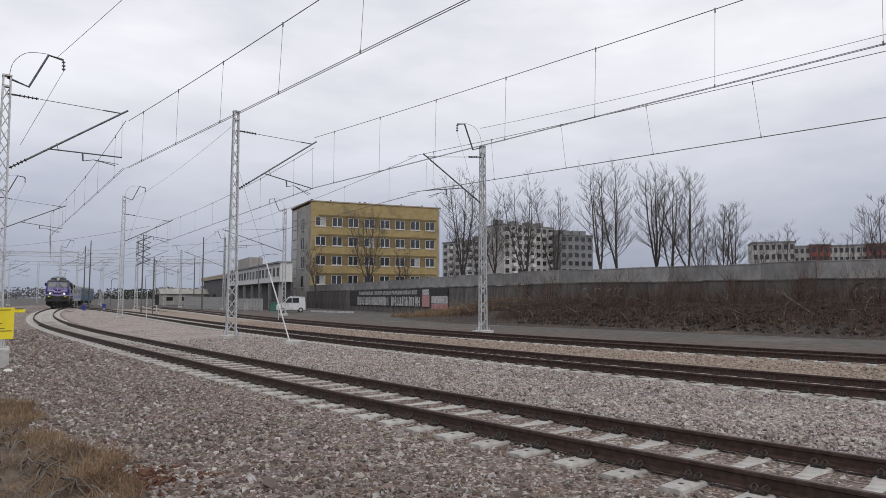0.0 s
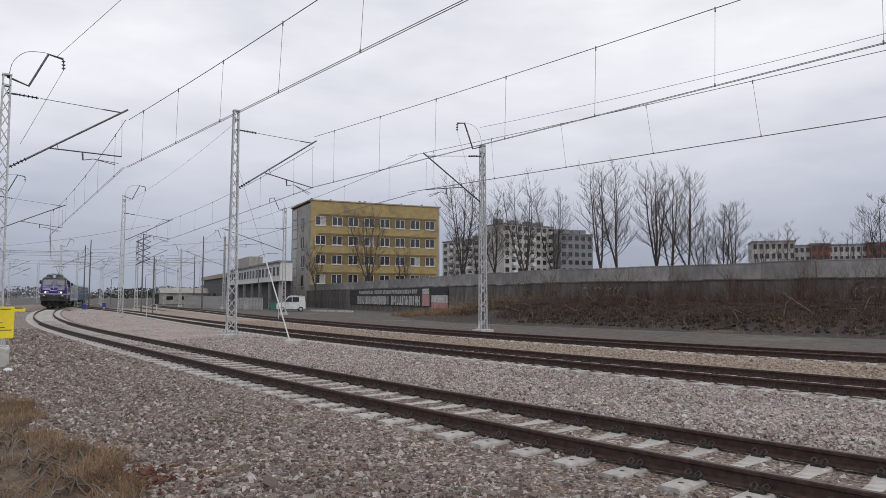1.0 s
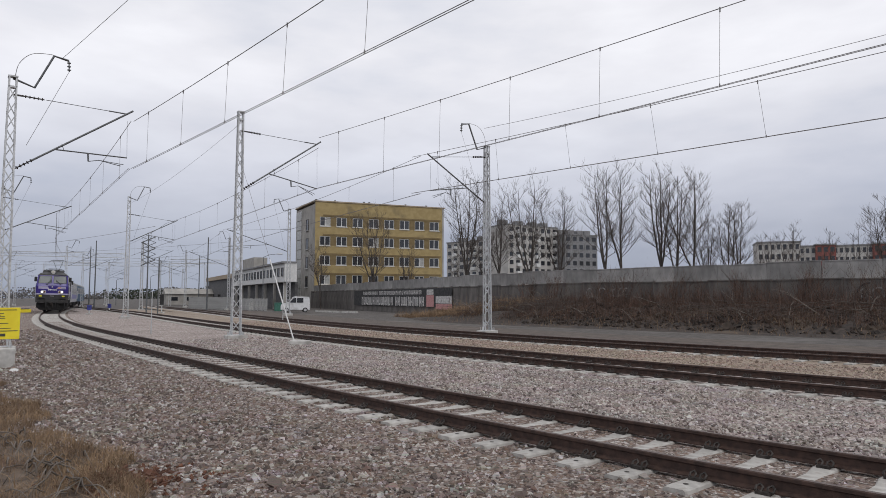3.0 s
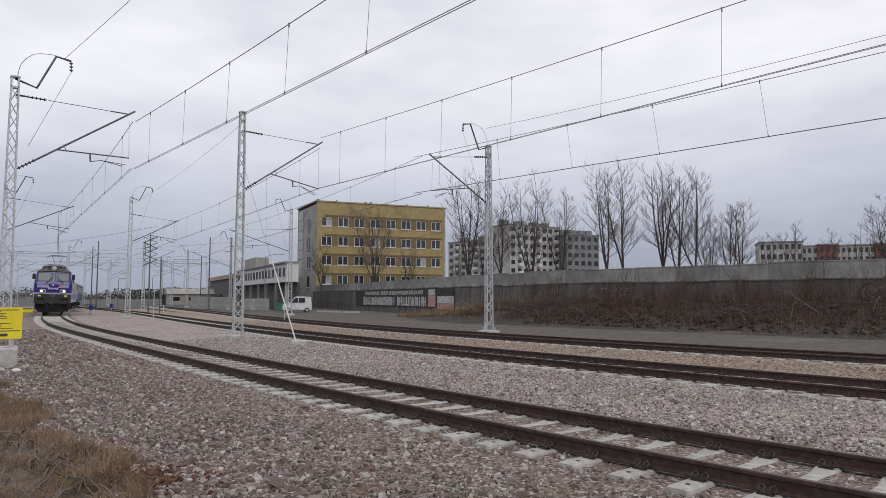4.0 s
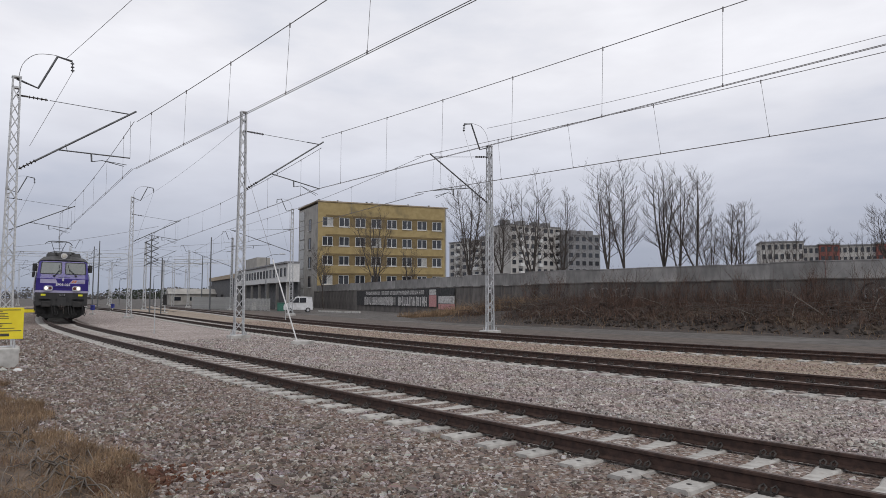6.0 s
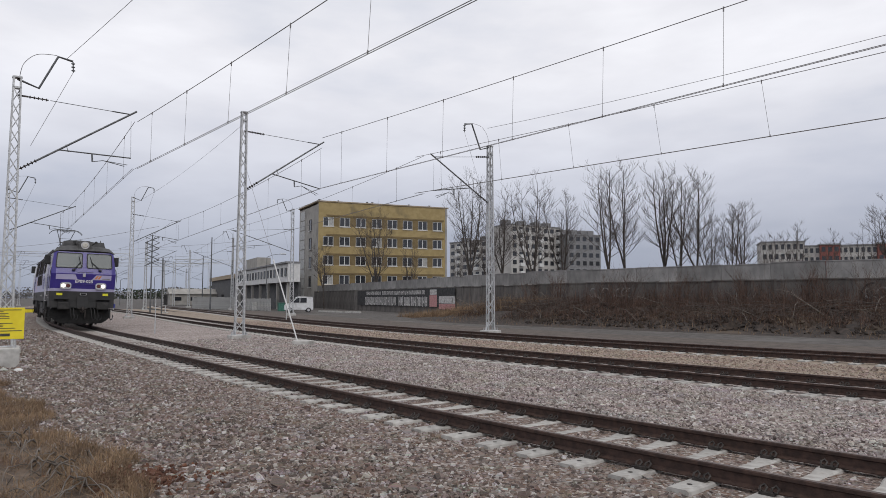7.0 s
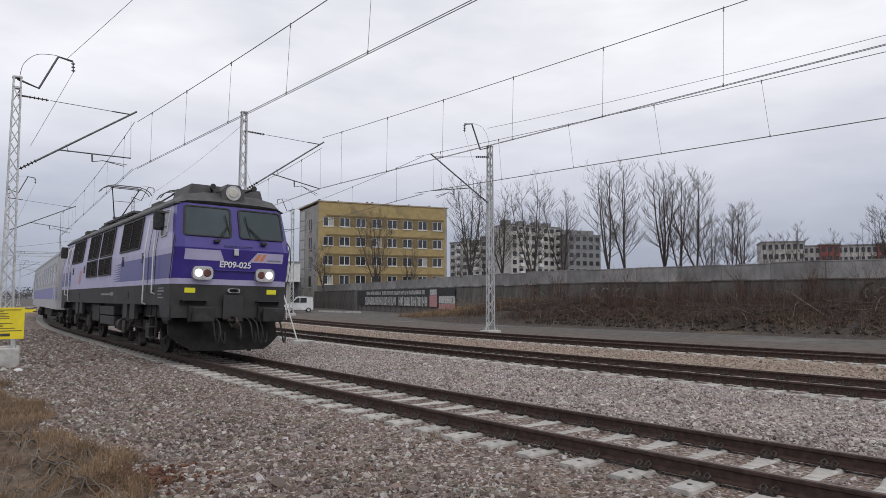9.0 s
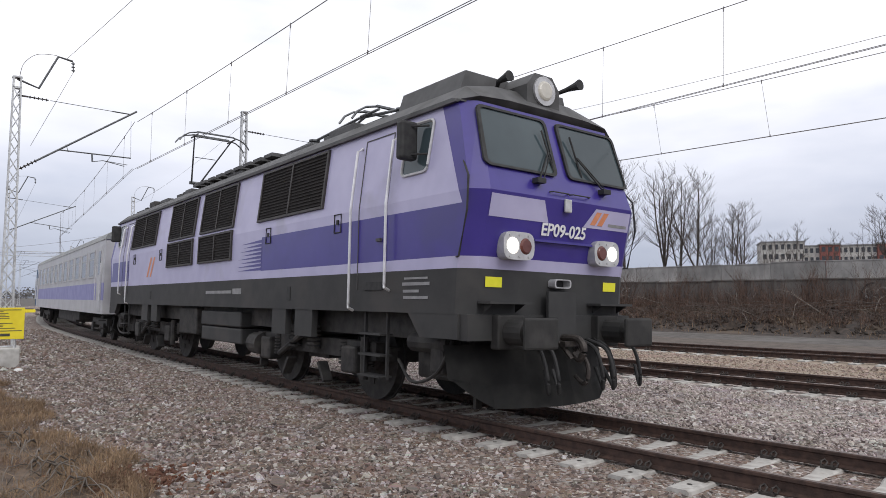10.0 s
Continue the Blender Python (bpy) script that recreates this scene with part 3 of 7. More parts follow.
mast_a = place_mast(-14.11, 21.88, across(LINE_1, -24), 8.94, 3.50, 1, z_arm=5.9, z_tie=8.35)
mast_b = place_mast(-8.66, 28.80, across(LINE_2, -12), 9.70, 3.55, z_arm=6.35, z_top=8.5, z_tie=8.88)
mast_c = place_mast(2.29, 33.30, across(LINE_3, -13) + math.pi, 9.24, 3.42, 1)
mast_d = place_mast(-26.21, 56.56, across(LINE_2, -45), 10.15, 3.65, 1, fine=False)
mast_e = place_mast(-15.45, 68.76, across(LINE_3, -52) + math.pi, 10.76, 5.93, 1, fine=False)
mast_f = place_mast(-30.67, 47.12, across(LINE_1, -56), 9.34, 3.99, 1, fine=False)
for (x, y, h, r, a) in ((-41.12, 93.21, 9.5, 3.2, 0.75), (-31.99, 102.27, 10.4, 4.2, 3.9), (-55.85, 100.98, 9.6, 3.4, 0.6), (-62.95, 119.10, 9.6, 3.4, 0.6), (-71.08, 145.00, 9.6, 3.4, 0.5),
                        (-57.88, 139.82, 9.6, 3.4, 0.7), (-79.20, 124.28, 9.6, 3.4, 0.5), (-67.02, 85.44, 9.4, 3.4, 0.6), (-48.74, 129.46, 9.6, 3.2, 3.8), (-86.31, 174.77, 9.6, 3.4, 0.5), (-69.05, 181.24, 9.6, 3.4, 0.6), (-97.48, 155.35, 9.6, 3.4, 0.5)):
    copy_thing(mast_f if a < 2 else mast_e, Matrix.Translation((x, y, 0)) @ Matrix.Rotation(a, 4, "Z"))


def wire_between(name, a, b, sag, r, label, doubles=0.0):
    bm = bmesh.new()
    a, b = Vector(a), Vector(b)
    for off in ((-doubles, doubles) if doubles else (0,)):
        side = (b - a).cross(Vector((0, 0, 1))).normalized() * off
        tube(bm, [a.lerp(b, u) + side - Vector((0, 0, sag * 4 * u * (1 - u))) for u in np.linspace(0, 1, 13)], r, 4)
    return tagged(new(name, finish(name, bm, M_WIRE)), label, "wire", "overhead wires")


def span(a, b, zc=CONTACT_Z, zm=CARRIER_Z, sag=0.35, n=7, first=0.5, end=None, rise=0.0):
    """One span of overhead line between two supports, given as (x, y): carrier, twin contact wires and droppers."""
    thing = tagged(new("overhead_line"), "twin contact wires hung by droppers from a carrier wire", "overhead line", "overhead lines")
    a, b = Vector((*a, 0)), Vector((*b, 0))
    e = Vector((*(end or b[:2]), 0))
    side = (b - a).cross(Vector((0, 0, 1))).normalized()

    def carrier(u):
        return a.lerp(e, u) + Vector((0, 0, zm + rise * u - sag * 4 * u * (1 - u)))

    def contact(u):
        return a.lerp(b, u) + Vector((0, 0, zc))
    bm = bmesh.new()
    tube(bm, [carrier(u) for u in np.linspace(0, 1, 17)], 0.011, 5)
    part("carrier_wire", bm, M_WIRE, thing)
    for off in (-0.03, 0.03):
        bm = bmesh.new()
        tube(bm, [contact(0) + side * off, contact(1) + side * off], 0.008, 5)
        part("contact_wire", bm, M_WIRE, thing)
    for i in range(n):
        u = (i + first) / n
        bm = bmesh.new()
        hang = carrier(u)
        v = max(0.0, min(1.0, (Vector((hang.x, hang.y, 0)) - a).dot(b - a) / (b - a).length_squared))
        tube(bm, [hang, contact(v)], 0.005, 4)
        tube(bm, [hang + Vector((0, 0, 0.03)), hang - Vector((0, 0, 0.08))], 0.018, 5)
        tube(bm, [contact(v) + Vector((0, 0, 0.06)), contact(v) - Vector((0, 0, 0.02))], 0.016, 5)
        part("dropper", bm, M_WIRE, thing)
    return thing


def ahead(line, s, side=GAUGE / 2):
    x, y = line.xy(s, side)
    return float(x), float(y)


span((-11.07, 24.02), (9.75, -0.90), n=9, sag=0.2, end=(8.33, 1.11), rise=0.30)
span((-11.17, 24.02), ahead(LINE_1, -56))
span(ahead(LINE_1, -56), ahead(LINE_1, -89))
span(ahead(LINE_1, -89), ahead(LINE_1, -123))
span((-5.18, 28.29), (14.82, 3.76), zm=8.45, n=9, sag=0.12, end=(13.40, 5.77), rise=-0.42)
span((-5.18, 28.29), ahead(LINE_2, -43))
span(ahead(LINE_2, -43), ahead(LINE_2, -79))
span((-1.32, 30.62), (17.67, 11.66), zc=6.45, zm=8.12, n=8, sag=0.12, end=(17.46, 10.49))
wire_between("feeder_wire", (2.17, 33.09, 10.10), (20.71, 13.03, 10.10), 0.25, 0.009, "thin feeder wire from the mast head")
wire_between("feeder_wire", (-12.79, 22.33, 9.70), (6.60, 1.55, 9.70), 0.1, 0.009, "thin feeder wire from the mast head")
wire_between("feeder_wire", (-8.66, 29.24, 9.44), (-26.20, 57.03, 9.75), 0.3, 0.008, "thin feeder wire from the mast head")
span((-0.91, 30.36), ahead(LINE_3, -52, -0.5), zc=6.4, zm=8.12)
span(ahead(LINE_3, -52, -0.5), ahead(LINE_3, -90))

# ---- materials of the surroundings ----
M_YELLOW = material("yellow_render", (0.33, 0.25, 0.115), (0.39, 0.30, 0.145), 1.2, 0.9, bump=0.1, stain=(0.244, 0.192, 0.100), stain_scale=0.35)
M_OCHRE = material("ochre_band", (0.173, 0.126, 0.061), (0.209, 0.155, 0.076), 1.5, 0.9, bump=0.1)
M_GREYRENDER = material("grey_render", (0.288, 0.276, 0.256), (0.360, 0.344, 0.320), 0.8, 0.9, bump=0.15, stain=(0.216, 0.208, 0.192), stain_scale=0.3)
M_PANELBEIGE = material("panel_block_beige", (0.40, 0.385, 0.365), (0.48, 0.465, 0.445), 0.3, 0.9, bump=0.0)
M_WHITEPAINT = material("white_paint", (0.558, 0.558, 0.549), (0.640, 0.640, 0.631), 3, 0.6, bump=0.03)
# dark cladding and frames; also the shade of the station's open ground floor
M_CLADSHADE = material("dark_cladding_and_shade", (0.05, 0.05, 0.052), (0.09, 0.09, 0.092), 2, 0.7, bump=0.1)
M_REDBRICK = material("red_render", (0.200, 0.066, 0.056), (0.250, 0.090, 0.074), 1, 0.9, bump=0.0)
M_TIN = material("roof_tin", (0.16, 0.16, 0.165), (0.24, 0.24, 0.245), 2, 0.6, bump=0.05)
M_BROWNTIN = material("brown_roof_edge", (0.30, 0.24, 0.17), (0.38, 0.31, 0.23), 2, 0.8, bump=0.05)
M_BLACKPAINT = material("black_wall_paint", (0.022, 0.022, 0.024), (0.05, 0.05, 0.052), 3, 0.85, bump=0.1)
M_GRAFGREY = material("faded_wall_paint", (0.15, 0.15, 0.15), (0.30, 0.29, 0.28), 4, 0.9, bump=0.1, stain=(0.09, 0.085, 0.08), stain_scale=1.4)
M_GRAFWHITE = material("chalky_white_wall_paint", (0.38, 0.37, 0.36), (0.58, 0.57, 0.56), 5, 0.9, bump=0.1, stain=(0.22, 0.21, 0.2), stain_scale=1.6)
M_GRAFPINK = material("pink_wall_paint", (0.42, 0.20, 0.20), (0.52, 0.28, 0.27), 5, 0.9, bump=0.1)
M_BARK = material("dark_bark", (0.045, 0.038, 0.034), (0.10, 0.085, 0.075), 6, 0.95, bump=0.5, bump_scale=18, stretch=(1, 1, 0.3))
M_TWIG = material("grey_brown_twigs", (0.06, 0.048, 0.042), (0.115, 0.094, 0.082), 5, 0.95, bump=0.0)
M_SCRUB = material("dead_scrub_stems", (0.045, 0.026, 0.020), (0.125, 0.076, 0.056), 2, 0.95, bump=0.0, island=0.45)
M_PALESTEM = material("pale_dead_branches", (0.105, 0.088, 0.074), (0.19, 0.165, 0.142), 3, 0.95, bump=0.1)
M_DRYGRASS = material("dry_grass", (0.15, 0.098, 0.060), (0.285, 0.195, 0.118), 1.5, 0.95, bump=0.0, island=0.35)
M_SIGNYELLOW = material("yellow_sign_sheet", (0.78, 0.62, 0.02), (0.85, 0.70, 0.03), 3, 0.5, bump=0.02)
M_PRINT = material("sign_print", (0.05, 0.05, 0.04), (0.09, 0.085, 0.06), 9, 0.7, bump=0.0)
M_REDLEAF = material("red_brown_leaves", (0.075, 0.030, 0.018), (0.14, 0.062, 0.036), 6, 0.9, bump=0.0, island=0.4)
M_FARWOOD = material("far_bare_woods", (0.09, 0.085, 0.085), (0.17, 0.16, 0.155), 0.5, 1.0, bump=0.0, island=0.3)
M_EVERGREEN = material("dark_evergreen", (0.025, 0.032, 0.022), (0.05, 0.06, 0.04), 1, 1.0, bump=0.0, island=0.3)


def glass_material(name, tint, rough=0.08):
    m = material(name, tint, tuple(c * 1.5 for c in tint), 0.6, rough, bump=0.0)
    m.node_tree.nodes["Principled BSDF"].inputs["Specular IOR Level"].default_value = 0.8
    return m


M_PANE = glass_material("dark_window_glass", (0.02, 0.022, 0.026))
M_PANELIT = material("window_with_blind", (0.30, 0.30, 0.29), (0.42, 0.42, 0.40), 3, 0.4, bump=0.0)


# ---- concrete boundary wall ----
WALL = [(-24.37, 128.17), (-17.26, 112.63), (2.03, 69.91), (9.85, 54.63), (25.18, 38.45), (40.62, 24.08), (60.92, 6.47)]


def build_wall():
    thing = tagged(new("boundary_wall"), "dark stained concrete retaining wall topped with grey slabs", "wall", kind="structure")
    low, up, post = bmesh.new(), bmesh.new(), bmesh.new()
    box(low, (0, 0, 1.30), (2.0, 0.18, 3.0))
    box(low, (0, -0.03, 2.84), (2.0, 0.26, 0.08))
    box(up, (0, 0.16, 3.38), (3.0, 0.12, 1.05))
    box(up, (0, 0.16, 3.93), (3.0, 0.18, 0.06))
    box(post, (0, -0.012, 1.42), (0.10, 0.20, 3.02))
    me_low, me_up, me_post = finish("lower_panel", low, M_WALL_LOW), finish("upper_slab", up, M_WALL_UP), finish("wall_post", post, M_WALL_LOW)
    for (x0, y0), (x1, y1) in zip(WALL, WALL[1:]):
        d = Vector((x1 - x0, y1 - y0, 0))
        turn = math.atan2(d.y, d.x)
        for me, w, name in ((me_low, 2.0, "lower_panel"), (me_up, 3.0, "upper_slab"), (me_post, 2.0, "wall_post")):
            n = max(1, round(d.length / w))
            for i in range(n):
                q = Vector((x0, y0, 0)) + d * ((i + (0.5 if name != "wall_post" else 0.0)) / n)
                ob = new(name, me)
                ob.parent = thing
                ob.matrix_local = (Matrix.Translation((q.x, q.y, random.uniform(-0.05, 0.05) if name != "wall_post" else 0)) @ Matrix.Rotation(turn + random.uniform(-0.004, 0.004), 4, "Z")
                                   @ Matrix.Rotation(radians(random.uniform(-0.5, 0.5)), 4, "Y") @ Matrix.Diagonal((d.length / n / w * 0.995, 1, 1, 1)))
    return thing


wall = build_wall()


def paint_graffiti():
    """Weathered lettering on the wall, too broken up to read: blocks on a black ground."""
    p0, p1 = Vector((-17.26, 112.63, 0)), Vector((2.03, 69.91, 0))
    d = (p1 - p0).normalized()
    face = Vector((d.y, -d.x, 0))
    thing = tagged(new("wall_graffiti"), "weathered white lettering on a black painted band", "graffiti", kind="structure")
    m = Matrix.Translation(p0 + face * 0.235) @ Matrix.Rotation(math.atan2(d.y, d.x), 4, "Z")
    rng = random.Random(5)
    bm = bmesh.new()
    box(bm, (26.4, 0, 1.72), (31.4, 0.012, 2.1))
    part("painted_band", bm, M_BLACKPAINT, thing)
    x = 14.8
    while x < 38.2:
        w = rng.uniform(0.55, 0.78)
        if rng.random() > 0.10:
            bm = bmesh.new()
            for q in (-0.5, 0.5):
                box(bm, (x + q * w * 0.66, -0.012, 1.28), (w * 0.34, 0.012, rng.uniform(1.0, 1.2)))
            if rng.random() > 0.3:
                box(bm, (x, -0.012, rng.choice((0.85, 1.25, 1.7))), (w * 0.4, 0.012, 0.22))
            part("letter_block", bm, M_GRAFWHITE, thing)
        x += w * 1.28
    x = 15.4
    while x < 37.0:
        w = rng.uniform(0.34, 0.54)
        if rng.random() > 0.15:
            bm = bmesh.new()
            box(bm, (x - w * 0.3, -0.012, 2.36), (w * 0.26, 0.012, 0.48))
            box(bm, (x + w * 0.3, -0.012, 2.36), (w * 0.26, 0.012, 0.48))
            box(bm, (x, -0.012, 2.36 + rng.choice((-0.18, 0, 0.18))), (w * 0.4, 0.012, 0.12))
            part("letter_block", bm, M_GRAFWHITE, thing)
        x += w * 1.3
    for x, w, z, h, mat in ((39.6, 2.1, 1.35, 1.3, M_GRAFPINK), (39.6, 1.9, 2.35, 0.6, M_GRAFWHITE), (43.3, 4.2, 2.35, 0.8, M_BLACKPAINT), (43.3, 4.2, 1.5, 0.8, M_GRAFWHITE), (43.3, 4.2, 0.75, 0.6, M_GRAFPINK)):
        bm = bmesh.new()
        box(bm, (x, -0.02, z), (w, 0.012, h))
        part("colour_field", bm, mat, thing)
    thing.matrix_world = m
    return thing


paint_graffiti()


def wall_point(t):
    """A point along the boundary wall's line, t metres from its bend at (2, 54), and the way toward the tracks."""
    pts = [Vector((*p, 0)) for p in WALL[2:]]
    for p, q in zip(pts, pts[1:]):
        d = (q - p).length
        if t <= d:
            e = (q - p) / d
            return p + e * t, Vector((e.y, -e.x, 0))
        t -= d
    return pts[-1], Vector((e.y, -e.x, 0))


def scrawl(t0, z0, seed, n, size, mat, label):
    """Looping sprayed strokes on the lower wall."""
    rng = random.Random(seed)
    thing = tagged(new("wall_graffiti"), label, "graffiti", kind="structure")
    for k in range(n):
        bm = bmesh.new()
        a0, a1 = rng.uniform(0, 6.28), rng.uniform(2.2, 5.2)
        c, r = t0 + (k - n / 2) * size * 0.75 + rng.uniform(-0.1, 0.1), size * rng.uniform(0.35, 0.55)
        prev = None
        for u in np.linspace(0, 1, 14):
            a = a0 + a1 * u
            row = []
            for w in (-0.045, 0.045):
                p, nn = wall_point(c + (r + w) * math.cos(a))
                q = p + nn * 0.225
                row.append(bm.verts.new((q.x, q.y, z0 + (r + w) * 1.1 * math.sin(a))))
            if prev:
                bm.faces.new((prev[0], prev[1], row[1], row[0]))
            prev = row
        part("sprayed_stroke", bm, mat, thing)


# ---- buildings ----
def window_part(parent, origin, along, w, h, sill=True, cols=2, frame_mat=None, depth=0.12, lit=False):
    """A window in a facade: reveal, white frame with mullions, panes and a sill. origin: middle of the opening; along: unit vector to its right."""
    out = Vector((along.y, -along.x, 0))
    turn = Matrix((along, -out, Vector((0, 0, 1)))).transposed()
    bm = bmesh.new()
    f = 0.11
    for sx in (-1, 1):
        box(bm, Vector(origin) + turn @ Vector((sx * (w / 2 - f / 2), -0.03, 0)), (f, 0.10, h), turn)
    for sz in (-1, 1):
        box(bm, Vector(origin) + turn @ Vector((0, -0.03, sz * (h / 2 - f / 2))), (w - 2 * f, 0.10, f), turn)
    for i in range(1, cols):
        box(bm, Vector(origin) + turn @ Vector((-w / 2 + w * i / cols, -0.03, 0)), (f * 1.3, 0.10, h - 2 * f), turn)
    frame_ob = part("window", bm, frame_mat or M_WHITEPAINT, parent)
    for i in range(cols):
        bm = bmesh.new()
        box(bm, Vector(origin) + turn @ Vector((-w / 2 + w * (i + 0.5) / cols, -0.01, 0)), (w / cols - f, 0.03, h - 2 * f), turn)
        part("pane", bm, M_PANELIT if lit and i == 1 else M_PANE, frame_ob)
    if sill:
        bm = bmesh.new()
        box(bm, Vector(origin) + turn @ Vector((0, -0.12, -h / 2 - 0.08)), (w + 0.2, 0.3, 0.10), turn)
        part("sill", bm, M_WHITEPAINT, frame_ob)


def yellow_block():
    """Four-storey office block: yellow long front of eight bays, grey end with a glazed stair strip."""
    thing = tagged(new("office_building"), "four-storey yellow office block with flat roof and grey end", "building")
    A, B = Vector((-23.66, 126.87, 0)), Vector((0.61, 137.23, 0))
    C = Vector((-29.85, 139.17, 0))
    D = B + (C - A)
    top = 19.9
    along = (B - A).normalized()
    side = (C - A).normalized()
    L = (B - A).length

    def slab(p, q, z0, z1, mat, name, thick=0.35, label=""):
        bm = bmesh.new()
        e = (q - p).normalized()
        n = Vector((e.y, -e.x, 0))
        v = [bm.verts.new(r + Vector((0, 0, z))) for z in (z0, z1) for r in (p, q, q - n * thick, p - n * thick)]
        for f in ((0, 1, 5, 4), (1, 2, 6, 5), (2, 3, 7, 6), (3, 0, 4, 7), (4, 5, 6, 7), (3, 2, 1, 0)):
            bm.faces.new([v[i] for i in f])
        return part(name, bm, mat, thing, label)
    zs = [3.25, 6.93, 10.6, 14.28]
    bay = L / 8.25
    wins = [(0.85 + i * 1.0) * bay - 0.25 * bay for i in range(8)]
    ww, wh = 2.04, 1.78
    # bands between the window rows
    slab(A, B, -0.2, zs[0] + 1.0, M_YELLOW, "wall")
    for k, z in enumerate(zs):
        zt = zs[k + 1] + 1.0 if k < 3 else top
        slab(A, B, z + 1.0 + wh, zt, M_YELLOW, "wall")
        edges = [0.0] + [e for w in wins for e in (w - ww / 2, w + ww / 2)] + [L]
        for i in range(0, len(edges), 2):
            slab(A + along * edges[i], A + along * edges[i + 1], z + 1.0, z + 1.0 + wh, M_YELLOW if i in (0, len(edges) - 2) else M_OCHRE, "pier")
        for i, w in enumerate(wins):
            n = Vector((along.y, -along.x, 0))
            window_part(thing, A + along * w - n * 0.16 + Vector((0, 0, z + 1.0 + wh / 2)), along, ww, wh, cols=2, lit=(i * 7 + k * 3) % 9 == 0)
        bm = bmesh.new()
        n = Vector((along.y, -along.x, 0))
        tr_ = Matrix((along, -n, Vector((0, 0, 1)))).transposed()
        box(bm, A + along * (L / 2 + 0.4) + n * 0.05 + Vector((0, 0, z + 1.0 + wh + 0.28)), (L - 2.2, 0.10, 0.30), tr_)
        part("band", bm, M_OCHRE, thing)
    slab(C, A, -0.2, top - 0.4, M_GREYRENDER, "end_wall")
    slab(B, D, -0.2, top, M_GREYRENDER, "end_wall")
    slab(D, C, -0.2, top, M_GREYRENDER, "back_wall")
    e = (A - C).normalized()
    n2 = Vector((e.y, -e.x, 0))
    W = (A - C).length
    tr2 = Matrix((e, -n2, Vector((0, 0, 1)))).transposed()
    for k, z in enumerate(np.arange(2.6, 18.5, 1.95)):
        bm = bmesh.new()
        box(bm, C + e * (W * 0.20) + n2 * 0.06 + Vector((0, 0, z)), (W * 0.24, 0.12, 1.75), tr2)
        part("stair_glazing", bm, M_PANELIT, thing, "pale glazed stairwell strip")
    for z in zs:
        window_part(thing, C + e * (W * 0.62) + n2 * 0.04 + Vector((0, 0, z + 1.6)), e, 1.5, 2.2, cols=1, frame_mat=M_CLADSHADE)
    bm = bmesh.new()
    v = [bm.verts.new(p + Vector((0, 0, z))) for z in (top, top + 0.22) for p in [A + (A - D).normalized() * 0.3, B + (B - C).normalized() * 0.3, D + (D - A).normalized() * 0.3, C + (C - B).normalized() * 0.3]]
    for f in ((0, 1, 5, 4), (1, 2, 6, 5), (2, 3, 7, 6), (3, 0, 4, 7), (4, 5, 6, 7), (3, 2, 1, 0)):
        bm.faces.new([v[i] for i in f])
    roof = part("roof", bm, M_BROWNTIN, thing, "brown tin roof edge")
    for u, w in ((0.02, 0.3), (0.16, 0.2), (0.38, 0.3), (0.42, 0.3), (0.71, 0.25), (0.88, 0.3)):
        bm = bmesh.new()
        p = A + along * (L * u) + side * 1.5 + Vector((0, 0, top + 0.45))
        tube(bm, [p - Vector((0, 0, 0.35)), p + Vector((0, 0, 0.1))], w * 0.5, 8)
        box(bm, p + Vector((0, 0, 0.15)), (w * 1.5, w * 1.5, 0.06))
        part("roof_vent", bm, M_TIN, roof)
    return thing


yellow_block()
scrawl(21.8, 2.1, 1, 7, 0.75, M_GRAFGREY, "pale sprayed loops on the stained wall")
scrawl(39.5, 2.0, 2, 3, 0.7, M_GRAFGREY, "pale sprayed loops on the stained wall")
scrawl(40.8, 1.9, 3, 4, 1.3, M_BLACKPAINT, "dark sprayed rings on the stained wall")


